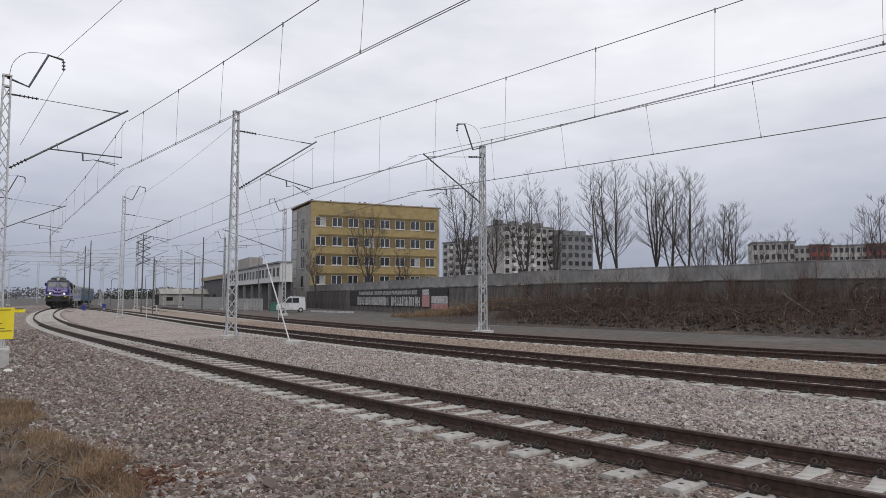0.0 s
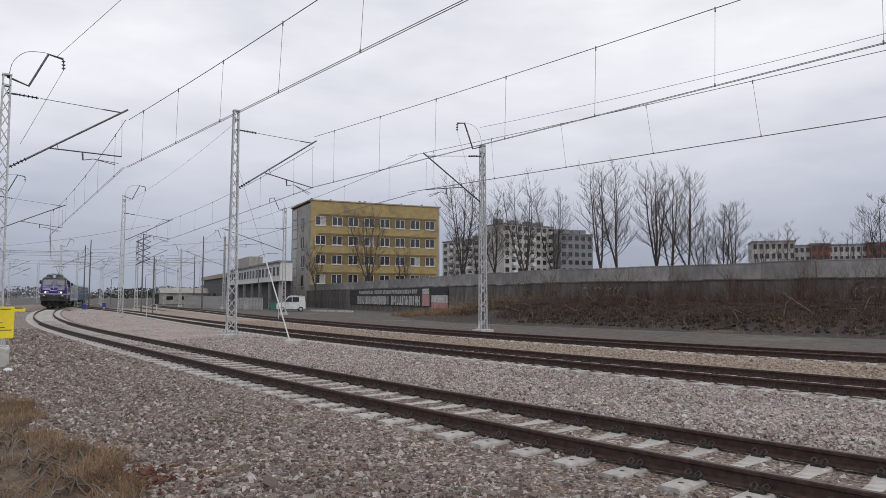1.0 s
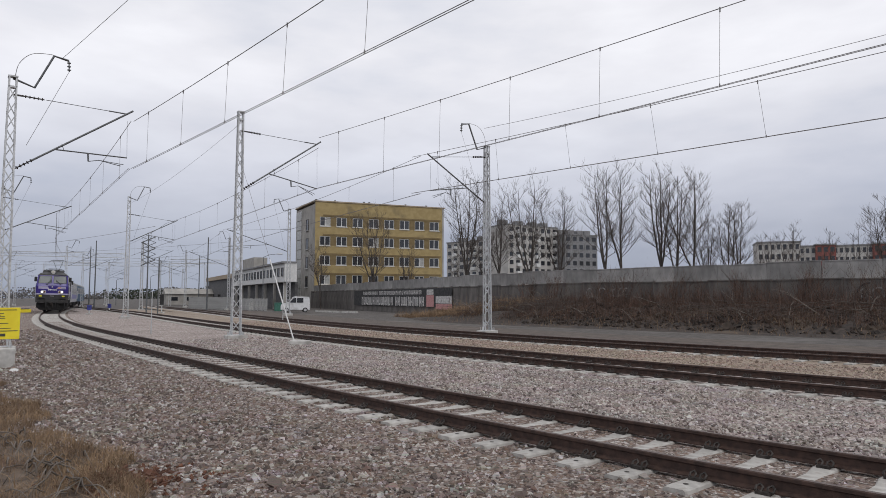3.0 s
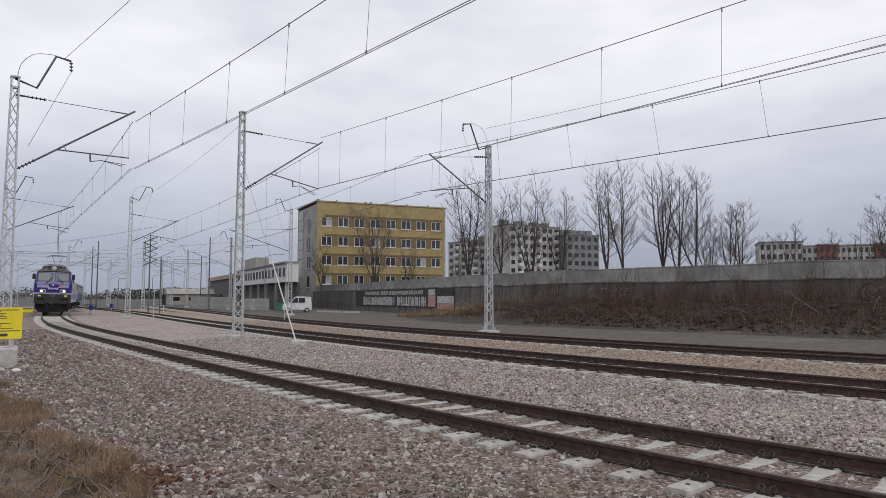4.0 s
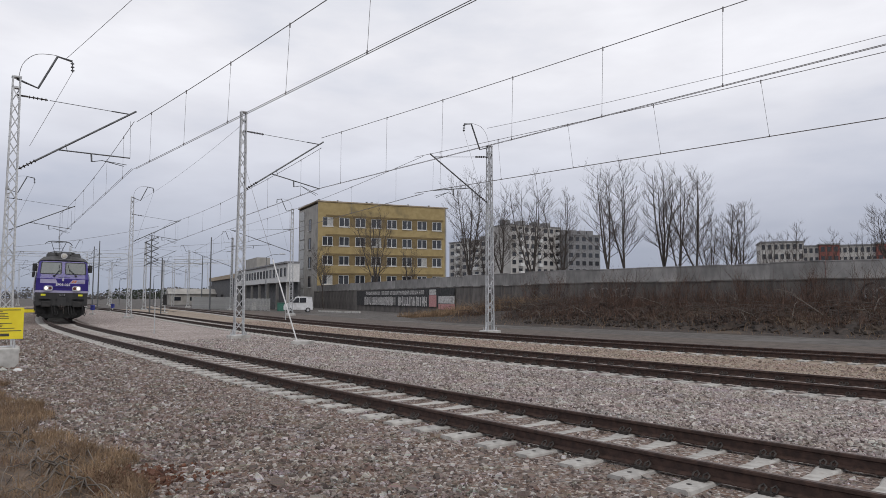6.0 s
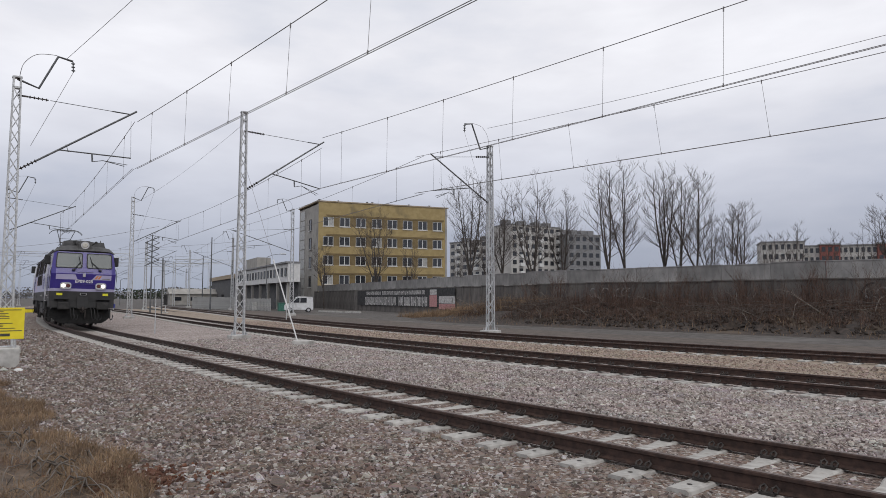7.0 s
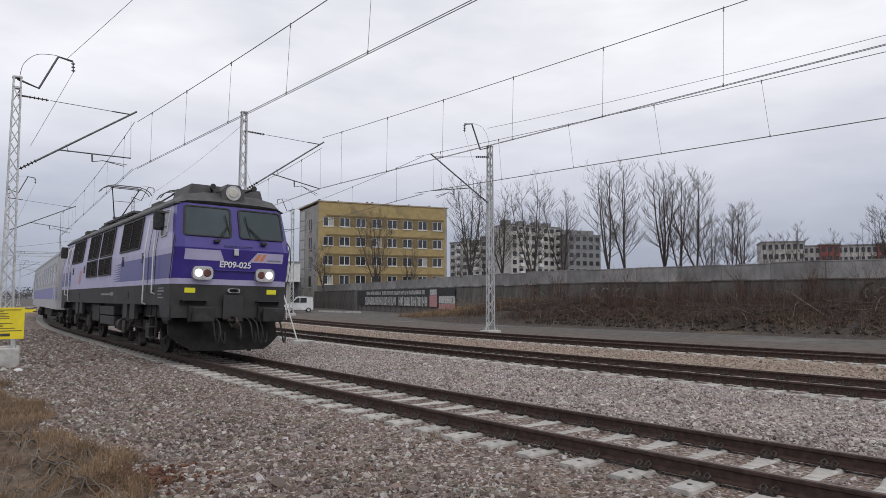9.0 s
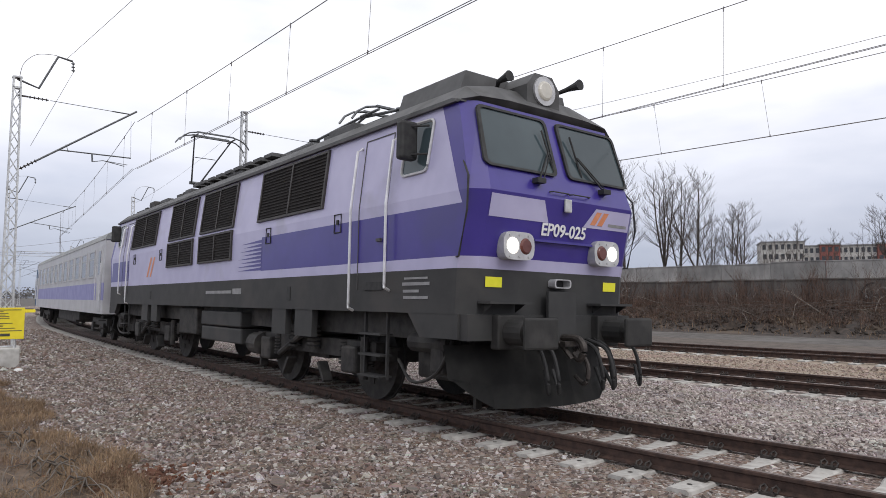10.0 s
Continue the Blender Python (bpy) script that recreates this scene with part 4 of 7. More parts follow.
def apartment_slab(x0, y0, x1, y1, storeys, bays, name_label, depth=12.0, storey=2.9, mat=None, white=True):
    """A far block of flats: wall with recessed window strips, balconies and roof boxes."""
    thing = tagged(new("apartment_building"), name_label, "building", "blocks of flats")
    a, b = Vector((x0, y0, 0)), Vector((x1, y1, 0))
    e = (b - a).normalized()
    n = Vector((e.y, -e.x, 0))
    L = (b - a).length
    H = storeys * storey + 1.0
    tr_ = Matrix((e, -n, Vector((0, 0, 1)))).transposed()
    bm = bmesh.new()
    box(bm, (a + b) / 2 - n * depth / 2 + Vector((0, 0, H / 2)), (L, depth, H), tr_)
    part("wall", bm, mat or M_PANELBEIGE, thing)
    bm = bmesh.new()
    box(bm, (a + b) / 2 - n * depth / 2 + Vector((0, 0, H + 0.2)), (L + 0.5, depth + 0.5, 0.4), tr_)
    for u in (0.1, 0.4, 0.7, 0.92) if storeys > 6 else ():
        box(bm, a + e * (L * u) - n * depth / 2 + Vector((0, 0, H + 1.2)), (2.6, 3, 2.2), tr_)
    part("roof", bm, M_TIN, thing)
    w = L / bays
    win, bal = bmesh.new(), bmesh.new()
    me_w = me_b = None
    box(win, (0, -0.03, 0), (w * 0.55, 0.16, storey * 0.52))
    me_w = finish("window", win, M_PANE)
    box(bal, (0, -0.55, -storey * 0.28), (w * 0.62, 1.1, storey * 0.42))
    me_b = finish("balcony", bal, M_WHITEPAINT)
    for k in range(storeys):
        for i in range(bays):
            q = a + e * (w * (i + 0.5)) + Vector((0, 0, 1.0 + storey * (k + 0.55)))
            ob = new("window", me_w)
            ob.parent, ob.matrix_local = thing, Matrix.Translation(q) @ tr_.to_4x4()
            if white and i % 3 == 1:
                ob = new("balcony", me_b)
                ob.parent, ob.matrix_local = thing, Matrix.Translation(q) @ tr_.to_4x4()
    return thing


apartment_slab(2.54, 278.34, 26.40, 252.45, 8, 10, "grey-beige block of flats with white balconies")
apartment_slab(23.35, 233.03, 42.65, 245.97, 9, 8, "pale grey tall block of flats with balconies")
apartment_slab(44.17, 239.50, 56.86, 244.68, 8, 5, "dark unfinished block with open floors", mat=M_TIN, white=False)
apartment_slab(108.65, 207.14, 137.08, 196.78, 6, 20, "long low housing block with a pale front", storey=2.75, mat=M_PANELBEIGE, white=False)
apartment_slab(113.72, 203.90, 118.80, 202.22, 6, 3, "red stair tower of the low housing block", storey=2.8, depth=2.5, mat=M_REDBRICK, white=False)
apartment_slab(127.94, 198.85, 133.02, 197.17, 6, 3, "red stair tower of the low housing block", storey=2.8, depth=2.5, mat=M_REDBRICK, white=False)
apartment_slab(97.48, 207.14, 108.65, 203.25, 6, 7, "pale grey block behind the wall", storey=2.95, mat=M_PANELBEIGE, white=False)
apartment_slab(60.92, 258.92, 91.39, 265.39, 2, 10, "low grey sheds behind the trees", storey=3.6, mat=M_TIN, white=False)


def station_building():
    """Low station range: white upper band with a row of windows over a dark open ground floor, longer brown-roofed part and a grey roof block."""
    thing = tagged(new("station_building"), "low station building, white window band over dark open ground floor", "building")
    a, b = Vector((-42.65, 139.82, 0)), Vector((-23.25, 100.98, 0))
    e = (b - a).normalized()
    n = Vector((e.y, -e.x, 0))
    L = (b - a).length
    tr_ = Matrix((e, -n, Vector((0, 0, 1)))).transposed()

    def slab(u0, u1, off, depth, z0, z1, mat, name):
        bm = bmesh.new()
        box(bm, a + e * ((u0 + u1) / 2) - n * (off + depth / 2) + Vector((0, 0, (z0 + z1) / 2)), (u1 - u0, depth, z1 - z0), tr_)
        return part(name, bm, mat, thing)
    slab(0, L, 0, 1.8, 4.1, 6.9, M_WHITEPAINT, "wall")
    slab(-0.3, L + 0.1, -0.4, 2.2, 6.9, 7.15, M_TIN, "roof")
    # shade of the open ground floor, put into this back wall's dark colour
    slab(0, L, 1.6, 0.4, -0.2, 4.1, M_CLADSHADE, "back_wall")
    for i in range(17):
        u = 1.4 + i * (L - 2.8) / 16
        q = a + e * u + n * 0.02 + Vector((0, 0, 5.6))
        window_part(thing, q, e, 1.1, 1.3, sill=False, cols=1, frame_mat=M_CLADSHADE)
    for i in range(7):
        bm = bmesh.new()
        q = a + e * (1 + i * (L - 2) / 6) - n * 0.3
        box(bm, q + Vector((0, 0, 2.0)), (0.4, 0.4, 4.2), tr_)
        part("pillar", bm, M_GREYRENDER, thing)
    slab(-45, -0.5, 1, 9, -0.2, 6.0, M_CLADSHADE, "wall")
    slab(-46, -0.5, 0.5, 10, 6.0, 6.9, M_BROWNTIN, "roof")
    slab(4, 15, 1.0, 2.5, 7.15, 9.3, M_GREYRENDER, "roof_block")
    return thing


station_building()


def small_house(x, y, w, d, h, turn, label):
    thing = tagged(new("trackside_house"), label, "building", "trackside houses")
    bm = bmesh.new()
    box(bm, (0, 0, h / 2), (w, d, h))
    part("wall", bm, M_GREYRENDER, thing)
    bm = bmesh.new()
    prism(bm, [(-d / 2 - 0.4, h), (d / 2 + 0.4, h), (0, h + d * 0.2)], -w / 2 - 0.3, w / 2 + 0.3)
    part("roof", bm, M_GREYRENDER, thing)
    for i in range(3):
        bm = bmesh.new()
        box(bm, (-w / 2 + w * (i + 0.5) / 3, -d / 2, h * 0.55), (w * 0.14, 0.1, h * 0.35))
        part("window", bm, M_PANE, thing)
    thing.matrix_world = Matrix.Translation((x, y, 0)) @ Matrix.Rotation(turn, 4, "Z")


small_house(-64.0, 172.0, 11, 7, 2.6, 0.5, "low shed with a pale roof beyond the station")
small_house(-74.0, 205.0, 9, 7, 2.6, 0.3, "low shed with a pale roof beyond the station")


# ---- trees and scrub ----
def grow(bm, p, d, length, r, level, rng, segs, twig):
    """One limb and, from it, smaller ones."""
    pts, q, e = [p.copy()], p.copy(), d.copy()
    steps = 4 if level < 3 else 3
    for i in range(steps):
        e = (e + Vector((rng.uniform(-1, 1), rng.uniform(-1, 1), rng.uniform(-0.2, 1.25))) * 0.15).normalized()
        q = q + e * (length / steps)
        pts.append(q.copy())
    tube(bm, pts, r, max(3, 6 - level), r * 0.5, cap=False)
    if level >= segs:
        return
    kids = 7 if level < 3 else 5 if level < 4 else 3
    for i in range(kids):
        u = rng.uniform(0.35 if level else 0.3, 1.0)
        j = min(int(u * steps), steps - 1)
        base = pts[j].lerp(pts[j + 1], u * steps - j)
        dirn = (pts[j + 1] - pts[j]).normalized()
        axis = Vector((rng.uniform(-1, 1), rng.uniform(-1, 1), rng.uniform(-0.2, 0.2))).normalized()
        out = (dirn * rng.uniform(0.75, 1.15) + axis * rng.uniform(0.45, 0.95) + Vector((0, 0, 0.28))).normalized()
        grow(bm, base, out, length * rng.uniform(0.48, 0.78) * (1.0 - 0.25 * u * (level == 0)), max(twig, r * rng.uniform(0.30, 0.52)), level + 1, rng, segs, twig)


def bare_tree(x, y, height, seed, label, trunks=1, segs=5, spread=1.0, group="bare trees"):
    """A leafless tree: a short trunk that forks into upswept leaders, side branches along them, twigs on those."""
    thing = tagged(new("bare_tree"), label, "tree", group)
    rng = random.Random(seed)
    tr_, cr = bmesh.new(), bmesh.new()
    for k in range(trunks):
        side = (k - (trunks - 1) / 2) * height * 0.09
        fork = height * rng.uniform(0.22, 0.32)
        r = height * 0.0125
        foot = Vector((side, 0, -0.3))
        head = Vector((side * 1.25 + rng.uniform(-0.2, 0.2), rng.uniform(-0.2, 0.2), fork))
        tube(tr_, eased([foot, foot.lerp(head, 0.5) + Vector((rng.uniform(-0.1, 0.1), 0, 0)), head], 3), r, 8, r * 0.72)
        leaders = rng.randrange(4, 6) if trunks == 1 else 3
        for m in range(leaders):
            a = 2 * math.pi * m / leaders + rng.uniform(-0.5, 0.5)
            lean = (rng.uniform(0.12, 0.30) if m else 0.03) * spread
            reach = (height - fork) * (rng.uniform(0.78, 1.0) if m else 1.0)
            pts, q = [head.copy()], head.copy()
            for step in range(6):
                tilt = lean * (1.5 - 0.2 * step)
                q = q + Vector((math.cos(a) * tilt + rng.uniform(-0.06, 0.06), math.sin(a) * tilt + rng.uniform(-0.06, 0.06), 1)).normalized() * (reach / 6)
                pts.append(q.copy())
            tube(tr_, pts, r * 0.6, 6, r * 0.10)
            n = 15
            for b in range(n):
                u = 0.12 + 0.86 * (b + rng.uniform(0, 0.8)) / n
                s = min(5, int(u * 6))
                base = pts[s].lerp(pts[s + 1], u * 6 - s)
                c = b * 2.4 + rng.uniform(-0.6, 0.6)
                out = (Vector((math.cos(c), math.sin(c), 0)) * rng.uniform(0.55, 1.0) + Vector((math.cos(a), math.sin(a), 0)) * 0.35 + Vector((0, 0, 0.75))).normalized()
                grow(cr, base, out, height * rng.uniform(0.11, 0.19) * (1.1 - 0.55 * u) * (0.75 + 0.25 * spread), r * (0.24 - 0.13 * u), 3, rng, segs, 0.011)
    part("trunk", tr_, M_BARK, thing)
    part("crown", cr, M_TWIG, thing, "bare twiggy crown")
    thing.matrix_world = Matrix.Translation((x, y, 0))
    return thing


def put_tree(u, top, depth, seed, label, **kw):
    """A tree at that bearing (metres aside per metre ahead) and depth whose tip rises top metres per metre ahead above the eye."""
    return bare_tree(u * depth, depth, (EYE.z + top * depth) * 0.99, seed, label, **kw)


TALL = "tall bare tree with a dark forked trunk behind the wall"
for u, top, depth, seed, label, kw in (
        (0.0369, 0.1820, 93.2, 1, TALL, {}), (0.0847, 0.1451, 98.4, 2, "slender bare tree behind the wall", {}), (0.1318, 0.1757, 95.8, 3, TALL, {"spread": 1.2}), (0.1788, 0.1529, 101.0, 4, TALL, {}),
        (0.2549, 0.1945, 85.4, 5, TALL, {"trunks": 2}), (0.3255, 0.1953, 85.4, 6, "tall bare tree with upswept branches", {"spread": 0.6}), (0.3624, 0.1843, 82.9, 7, TALL, {"trunks": 2, "spread": 1.1}),
        (0.4330, 0.1396, 85.4, 8, "bushy bare tree behind the wall", {"trunks": 2}), (0.3961, 0.1177, 90.6, 9, "bushy bare tree behind the wall", {}), (0.5216, 0.1137, 77.7, 10, "thin bare sapling behind the wall", {"segs": 4}),
        (0.5765, 0.1020, 77.7, 11, "thin bare sapling behind the wall", {"segs": 4}), (0.6628, 0.1490, 75.1, 12, TALL, {}), (0.6196, 0.1020, 77.7, 13, "thin bare sapling behind the wall", {"segs": 4}),
        (-0.1004, 0.1270, 116.5, 14, "bare tree in front of the yellow building", {"spread": 1.3}), (-0.1765, 0.0745, 116.5, 15, "small bushy bare tree by the yellow building", {"spread": 1.2}),
        (-0.0486, 0.0784, 117.8, 16, "small bare tree in front of the yellow building", {"segs": 4}), (0.0235, 0.0667, 116.5, 17, "small bare tree in front of the yellow building", {"segs": 4}),
        (0.4824, 0.0941, 82.9, 18, "bushy bare tree behind the wall", {"segs": 4}), (0.0627, 0.1020, 103.6, 19, "slender bare tree behind the wall", {"segs": 4})):
    put_tree(u, top, depth, seed, label, **kw)


def blades(name, xy, z, height, width, mat, seed, droop=0.4, label="", category="grass"):
    """Many thin stems or blades as narrow bent strips."""
    rng = np.random.default_rng(seed)
    n = len(xy)
    h = height * rng.lognormal(0, 0.35, n)
    a, t = rng.uniform(0, 2 * np.pi, n), rng.uniform(0, 2 * np.pi, n)
    lean = np.abs(rng.normal(0, droop, n))
    w = width * rng.uniform(0.6, 1.4, n)
    dx, dy = np.cos(a) * lean * h, np.sin(a) * lean * h
    wx, wy = np.cos(t) * w, np.sin(t) * w
    zz = z if isinstance(z, np.ndarray) else np.full(n, z)
    v = np.zeros((n, 6, 3))
    for k, (u, s) in enumerate(((0, 1), (0.55, 0.8), (1.0, 0.12))):
        for j, sg in enumerate((-1, 1)):
            v[:, 2 * k + j, 0] = xy[:, 0] + dx * u * u + sg * wx * s
            v[:, 2 * k + j, 1] = xy[:, 1] + dy * u * u + sg * wy * s
            v[:, 2 * k + j, 2] = zz + h * u * (1 - 0.25 * lean * u)
    f = (np.array([(0, 1, 3, 2), (2, 3, 5, 4)])[None] + 6 * np.arange(n)[:, None, None]).reshape(-1, 4)
    return tagged(new(name, bulk_mesh(name, v.reshape(-1, 3), f, mat)), label, category, kind="stuff")


def bank_height(t, off):
    """Height of the brushy bank, off metres out from the wall."""
    grow_ = min(1.0, max(0.0, (t - 2) / 12.0))
    return (-0.24 + 0.06 * grow_ + grow_ * 1.45 * max(0.0, 1 - (off / 9.2) ** 2)) + (0.30 * noise.noise((t * 0.5, off * 0.6, 3)) + 0.12 * noise.noise((t * 1.7, off * 1.9, 5))) * grow_ * min(1.0, max(0.0, (9.4 - off) / 2.0))


def bank():
    bm = bmesh.new()
    prev = None
    for t in np.arange(0.0, 62, 0.6):
        p, n = wall_point(max(t, 0.0))
        row = []
        for off in (0.0, 0.8, 1.6, 2.4, 3.2, 4.0, 4.8, 5.6, 6.4, 7.2, 8.0, 8.8, 10.3):
            q = p + n * off
            row.append(bm.verts.new((q.x, q.y, bank_height(t, off))))
        if prev:
            for k in range(12):
                bm.faces.new((prev[k], prev[k + 1], row[k + 1], row[k]))
        prev = row
    bmesh.ops.recalc_face_normals(bm, faces=bm.faces[:])
    tagged(new("bank", finish("bank", bm, M_BRUSHSOIL, True)), "dark earth bank overgrown with dead scrub", "bank", kind="structure")
    rng = random.Random(9)

    def places(n, t0, t1, o0, o1):
        out, z = [], []
        for _ in range(n):
            t, o = rng.uniform(t0, t1), rng.uniform(o0, o1)
            p, nn = wall_point(t)
            q = p + nn * o
            out.append((q.x, q.y))
            z.append(bank_height(t, o))
        return np.array(out), np.array(z)
    a, z = places(20000, 13, 60, 0.3, 8.0)
    blades("scrub", a, z - 0.03, 0.60, 0.010, M_SCRUB, 11, 1.1, "tangled dead brown scrub on the bank", "scrub")
    a, z = places(3800, 20, 60, 0.2, 4.6)
    blades("scrub", a, z - 0.03, 1.30, 0.009, M_SCRUB, 12, 0.5, "tall dead stems against the wall", "scrub")
    a, z = places(11000, 0, 17, 0.5, 7.5)
    blades("dry_grass", a, z - 0.02, 0.50, 0.012, M_DRYGRASS, 13, 0.8, "dry straw-coloured grass under the wall", "grass")
    a, z = places(2000, 12, 60, 5.8, 9.9)
    blades("dry_grass", a, z - 0.02, 0.28, 0.010, M_DRYGRASS, 14, 0.7, "dry grass at the foot of the bank", "grass")
    # turned-up clods along the foot of the bank
    a, z = places(2600, 20, 58, 3.0, 8.9)
    tagged(stones("soil_clods", a, z, 0.16, M_BRUSHSOIL, 51), "dark turned-up clods of earth on the bank", "soil", kind="stuff")
    # leafless bushes that reach up past the stained wall
    for k in range(26):
        t = 14 + k * 1.75 + rng.uniform(-0.8, 0.8)
        o = rng.uniform(0.7, 3.2)
        p, nn = wall_point(t)
        bm = bmesh.new()
        for j in range(rng.randrange(6, 11)):
            a_ = rng.uniform(0, 2 * math.pi)
            lean = rng.uniform(0.15, 0.6)
            grow(bm, Vector((math.cos(a_) * 0.15, math.sin(a_) * 0.15, -0.1)), Vector((math.cos(a_) * lean, math.sin(a_) * lean, 1)).normalized(), rng.uniform(0.9, 1.9), 0.018, 3, rng, 4 if k % 2 else 5, 0.006)
        ob = tagged(new("bush", finish("bush", bm, M_SCRUB)), "leafless brown bush growing on the bank", "bush", "bushes on the bank")
        q = p + nn * o
        ob.location = (q.x, q.y, bank_height(t, o))
    for t0, o0, n, wid in ((16.0, 4.8, 260, 1.9), (19, 4.1, 200, 1.8), (32, 5.2, 160, 2.6), (39, 4.6, 160, 2.8), (45, 5.7, 120, 2.4)):
        bm = bmesh.new()
        for k in range(n):
            t, o = t0 + rng.gauss(0, wid), o0 + rng.gauss(0, 1.0)
            p, nn = wall_point(max(t, 0))
            q = p + nn * o + Vector((0, 0, bank_height(t, o) + abs(rng.gauss(0, 0.28))))
            a_ = rng.uniform(0, 2 * math.pi)
            d_ = Vector((math.cos(a_), math.sin(a_), rng.uniform(-0.15, 0.3))) * rng.uniform(0.5, 1.3)
            tube(bm, [q - d_, q + Vector((0, 0, rng.uniform(0, 0.15))), q + d_], rng.uniform(0.009, 0.020), 4, 0.006)
        tagged(new("brushwood_heap", finish("brushwood_heap", bm, M_TWIG)), "heap of tangled dead brushwood on the bank", "brushwood", kind="stuff")
    for k in range(60):
        t, o = rng.uniform(11, 55), rng.uniform(1.7, 8.0)
        p, nn = wall_point(t)
        q = p + nn * o + Vector((0, 0, bank_height(t, o) + 0.1))
        a = rng.uniform(0, math.pi)
        d = Vector((math.cos(a), math.sin(a), rng.uniform(0.0, 0.7)))
        bm = bmesh.new()
        L = rng.uniform(0.9, 2.4)
        pts = [q + d * (L * u) + Vector((0, 0, 0.35 * math.sin(u * 3) * rng.uniform(0.2, 1))) for u in np.linspace(0, 1, 5)]
        tube(bm, pts, rng.uniform(0.018, 0.035), 5, 0.008)
        for j in range(3):
            s0 = pts[rng.randrange(1, 4)]
            tube(bm, [s0, s0 + Vector((rng.uniform(-0.5, 0.5), rng.uniform(-0.5, 0.5), rng.uniform(0.1, 0.5)))], 0.010, 4, 0.005)
        tagged(new("fallen_branch", finish("fallen_branch", bm, M_PALESTEM if k % 3 else M_TWIG)), "dead fallen branch on the overgrown bank", "branch", "fallen branches")


bank()


def dead_verge():
    """Dry grass, moss-brown soil and bare roots in the near corner beside the stones."""
    bm = bmesh.new()
    prev = None
    for y in np.arange(2.6, 20.6, 0.5):
        e = float(verge_edge(np.array(y)))
        row = [bm.verts.new((e + dx, y, z + 0.03 * noise.noise((e + dx, y * 1.3, 7)))) for dx, z in ((0.15, -0.125), (-0.3, -0.06), (-1.2, -0.03), (-3, 0.0), (-7, 0.02), (-12, -0.2))]
        if prev:
            for k in range(5):
                bm.faces.new((prev[k], row[k], row[k + 1], prev[k + 1]))
        prev = row
    bmesh.ops.recalc_face_normals(bm, faces=bm.faces[:])
    tagged(new("verge", finish("verge", bm, M_VERGE, True)), "mossy brown soil with dead grass beside the stones", "verge", kind="structure")
    rng = np.random.default_rng(21)
    n = 60000
    y = rng.uniform(3.2, 17, n)
    x = verge_edge(y) + 0.25 - rng.exponential(1.6, n)
    clump = np.array([noise.noise((a * 1.6, b * 1.6, 2)) for a, b in zip(x, y)])
    ok = clump > rng.uniform(-0.55, 0.3, n)
    blades("dry_grass", np.stack([x[ok], y[ok]], 1), -0.06, 0.10, 0.003, M_DRYGRASS, 22, 1.3, "short dry matted grass beside the stones", "grass")
    a_, e_ = rng.uniform(0, 2 * np.pi, 900), np.abs(rng.normal(0, 0.28, 900))
    leaf = np.stack([-3.0 + np.cos(a_) * e_ * 1.6, 6.67 + np.sin(a_) * e_ * 1.0], 1)
    tagged(stones("fallen_leaves", leaf, np.full(900, -0.07), 0.034, M_REDLEAF, 41), "reddish brown fallen leaves on the gravel edge", "leaves", kind="stuff")
    r2 = random.Random(8)
    for k in range(70):
        y0 = r2.uniform(6.0, 8.9)
        x0 = float(verge_edge(np.array(y0))) - abs(r2.gauss(0.0, 0.55)) - 0.30
        a = radians(r2.uniform(-95, -40))
        L, bend = r2.uniform(0.3, 0.95), r2.uniform(-0.45, 0.45)
        pts = []
        for u in np.linspace(0, 1, 7):
            b = a + bend * u
            pts.append(Vector((x0 + math.cos(b) * L * u, y0 + math.sin(b) * L * u, -0.03 + 0.10 * math.sin(u * math.pi) * r2.uniform(0.5, 1.2))))
        bm = bmesh.new()
        r = r2.uniform(0.003, 0.011)
        tube(bm, pts, r, 6, r * 0.5)
        tagged(new("bare_root", finish("bare_root", bm, M_PALESTEM, True)), "bare grey root lying in dead grass", "root", "bare roots")
    for x, y, s_ in ((-10.15, 16.3, 0.11), (-9.04, 13.7, 0.10)):
        bm = bmesh.new()
        bmesh.ops.create_icosphere(bm, subdivisions=2, radius=s_)
        for v in bm.verts:
            v.co *= 1 + 0.3 * noise.noise(v.co * 9)
            v.co.z *= 0.6
        ob = tagged(new("pale_stone", finish("pale_stone", bm, M_WHITEPAINT, True)), "whitish stone lying on the gravel", "stone", "pale stones")
        ob.location = (x, y, -0.07)


dead_verge()


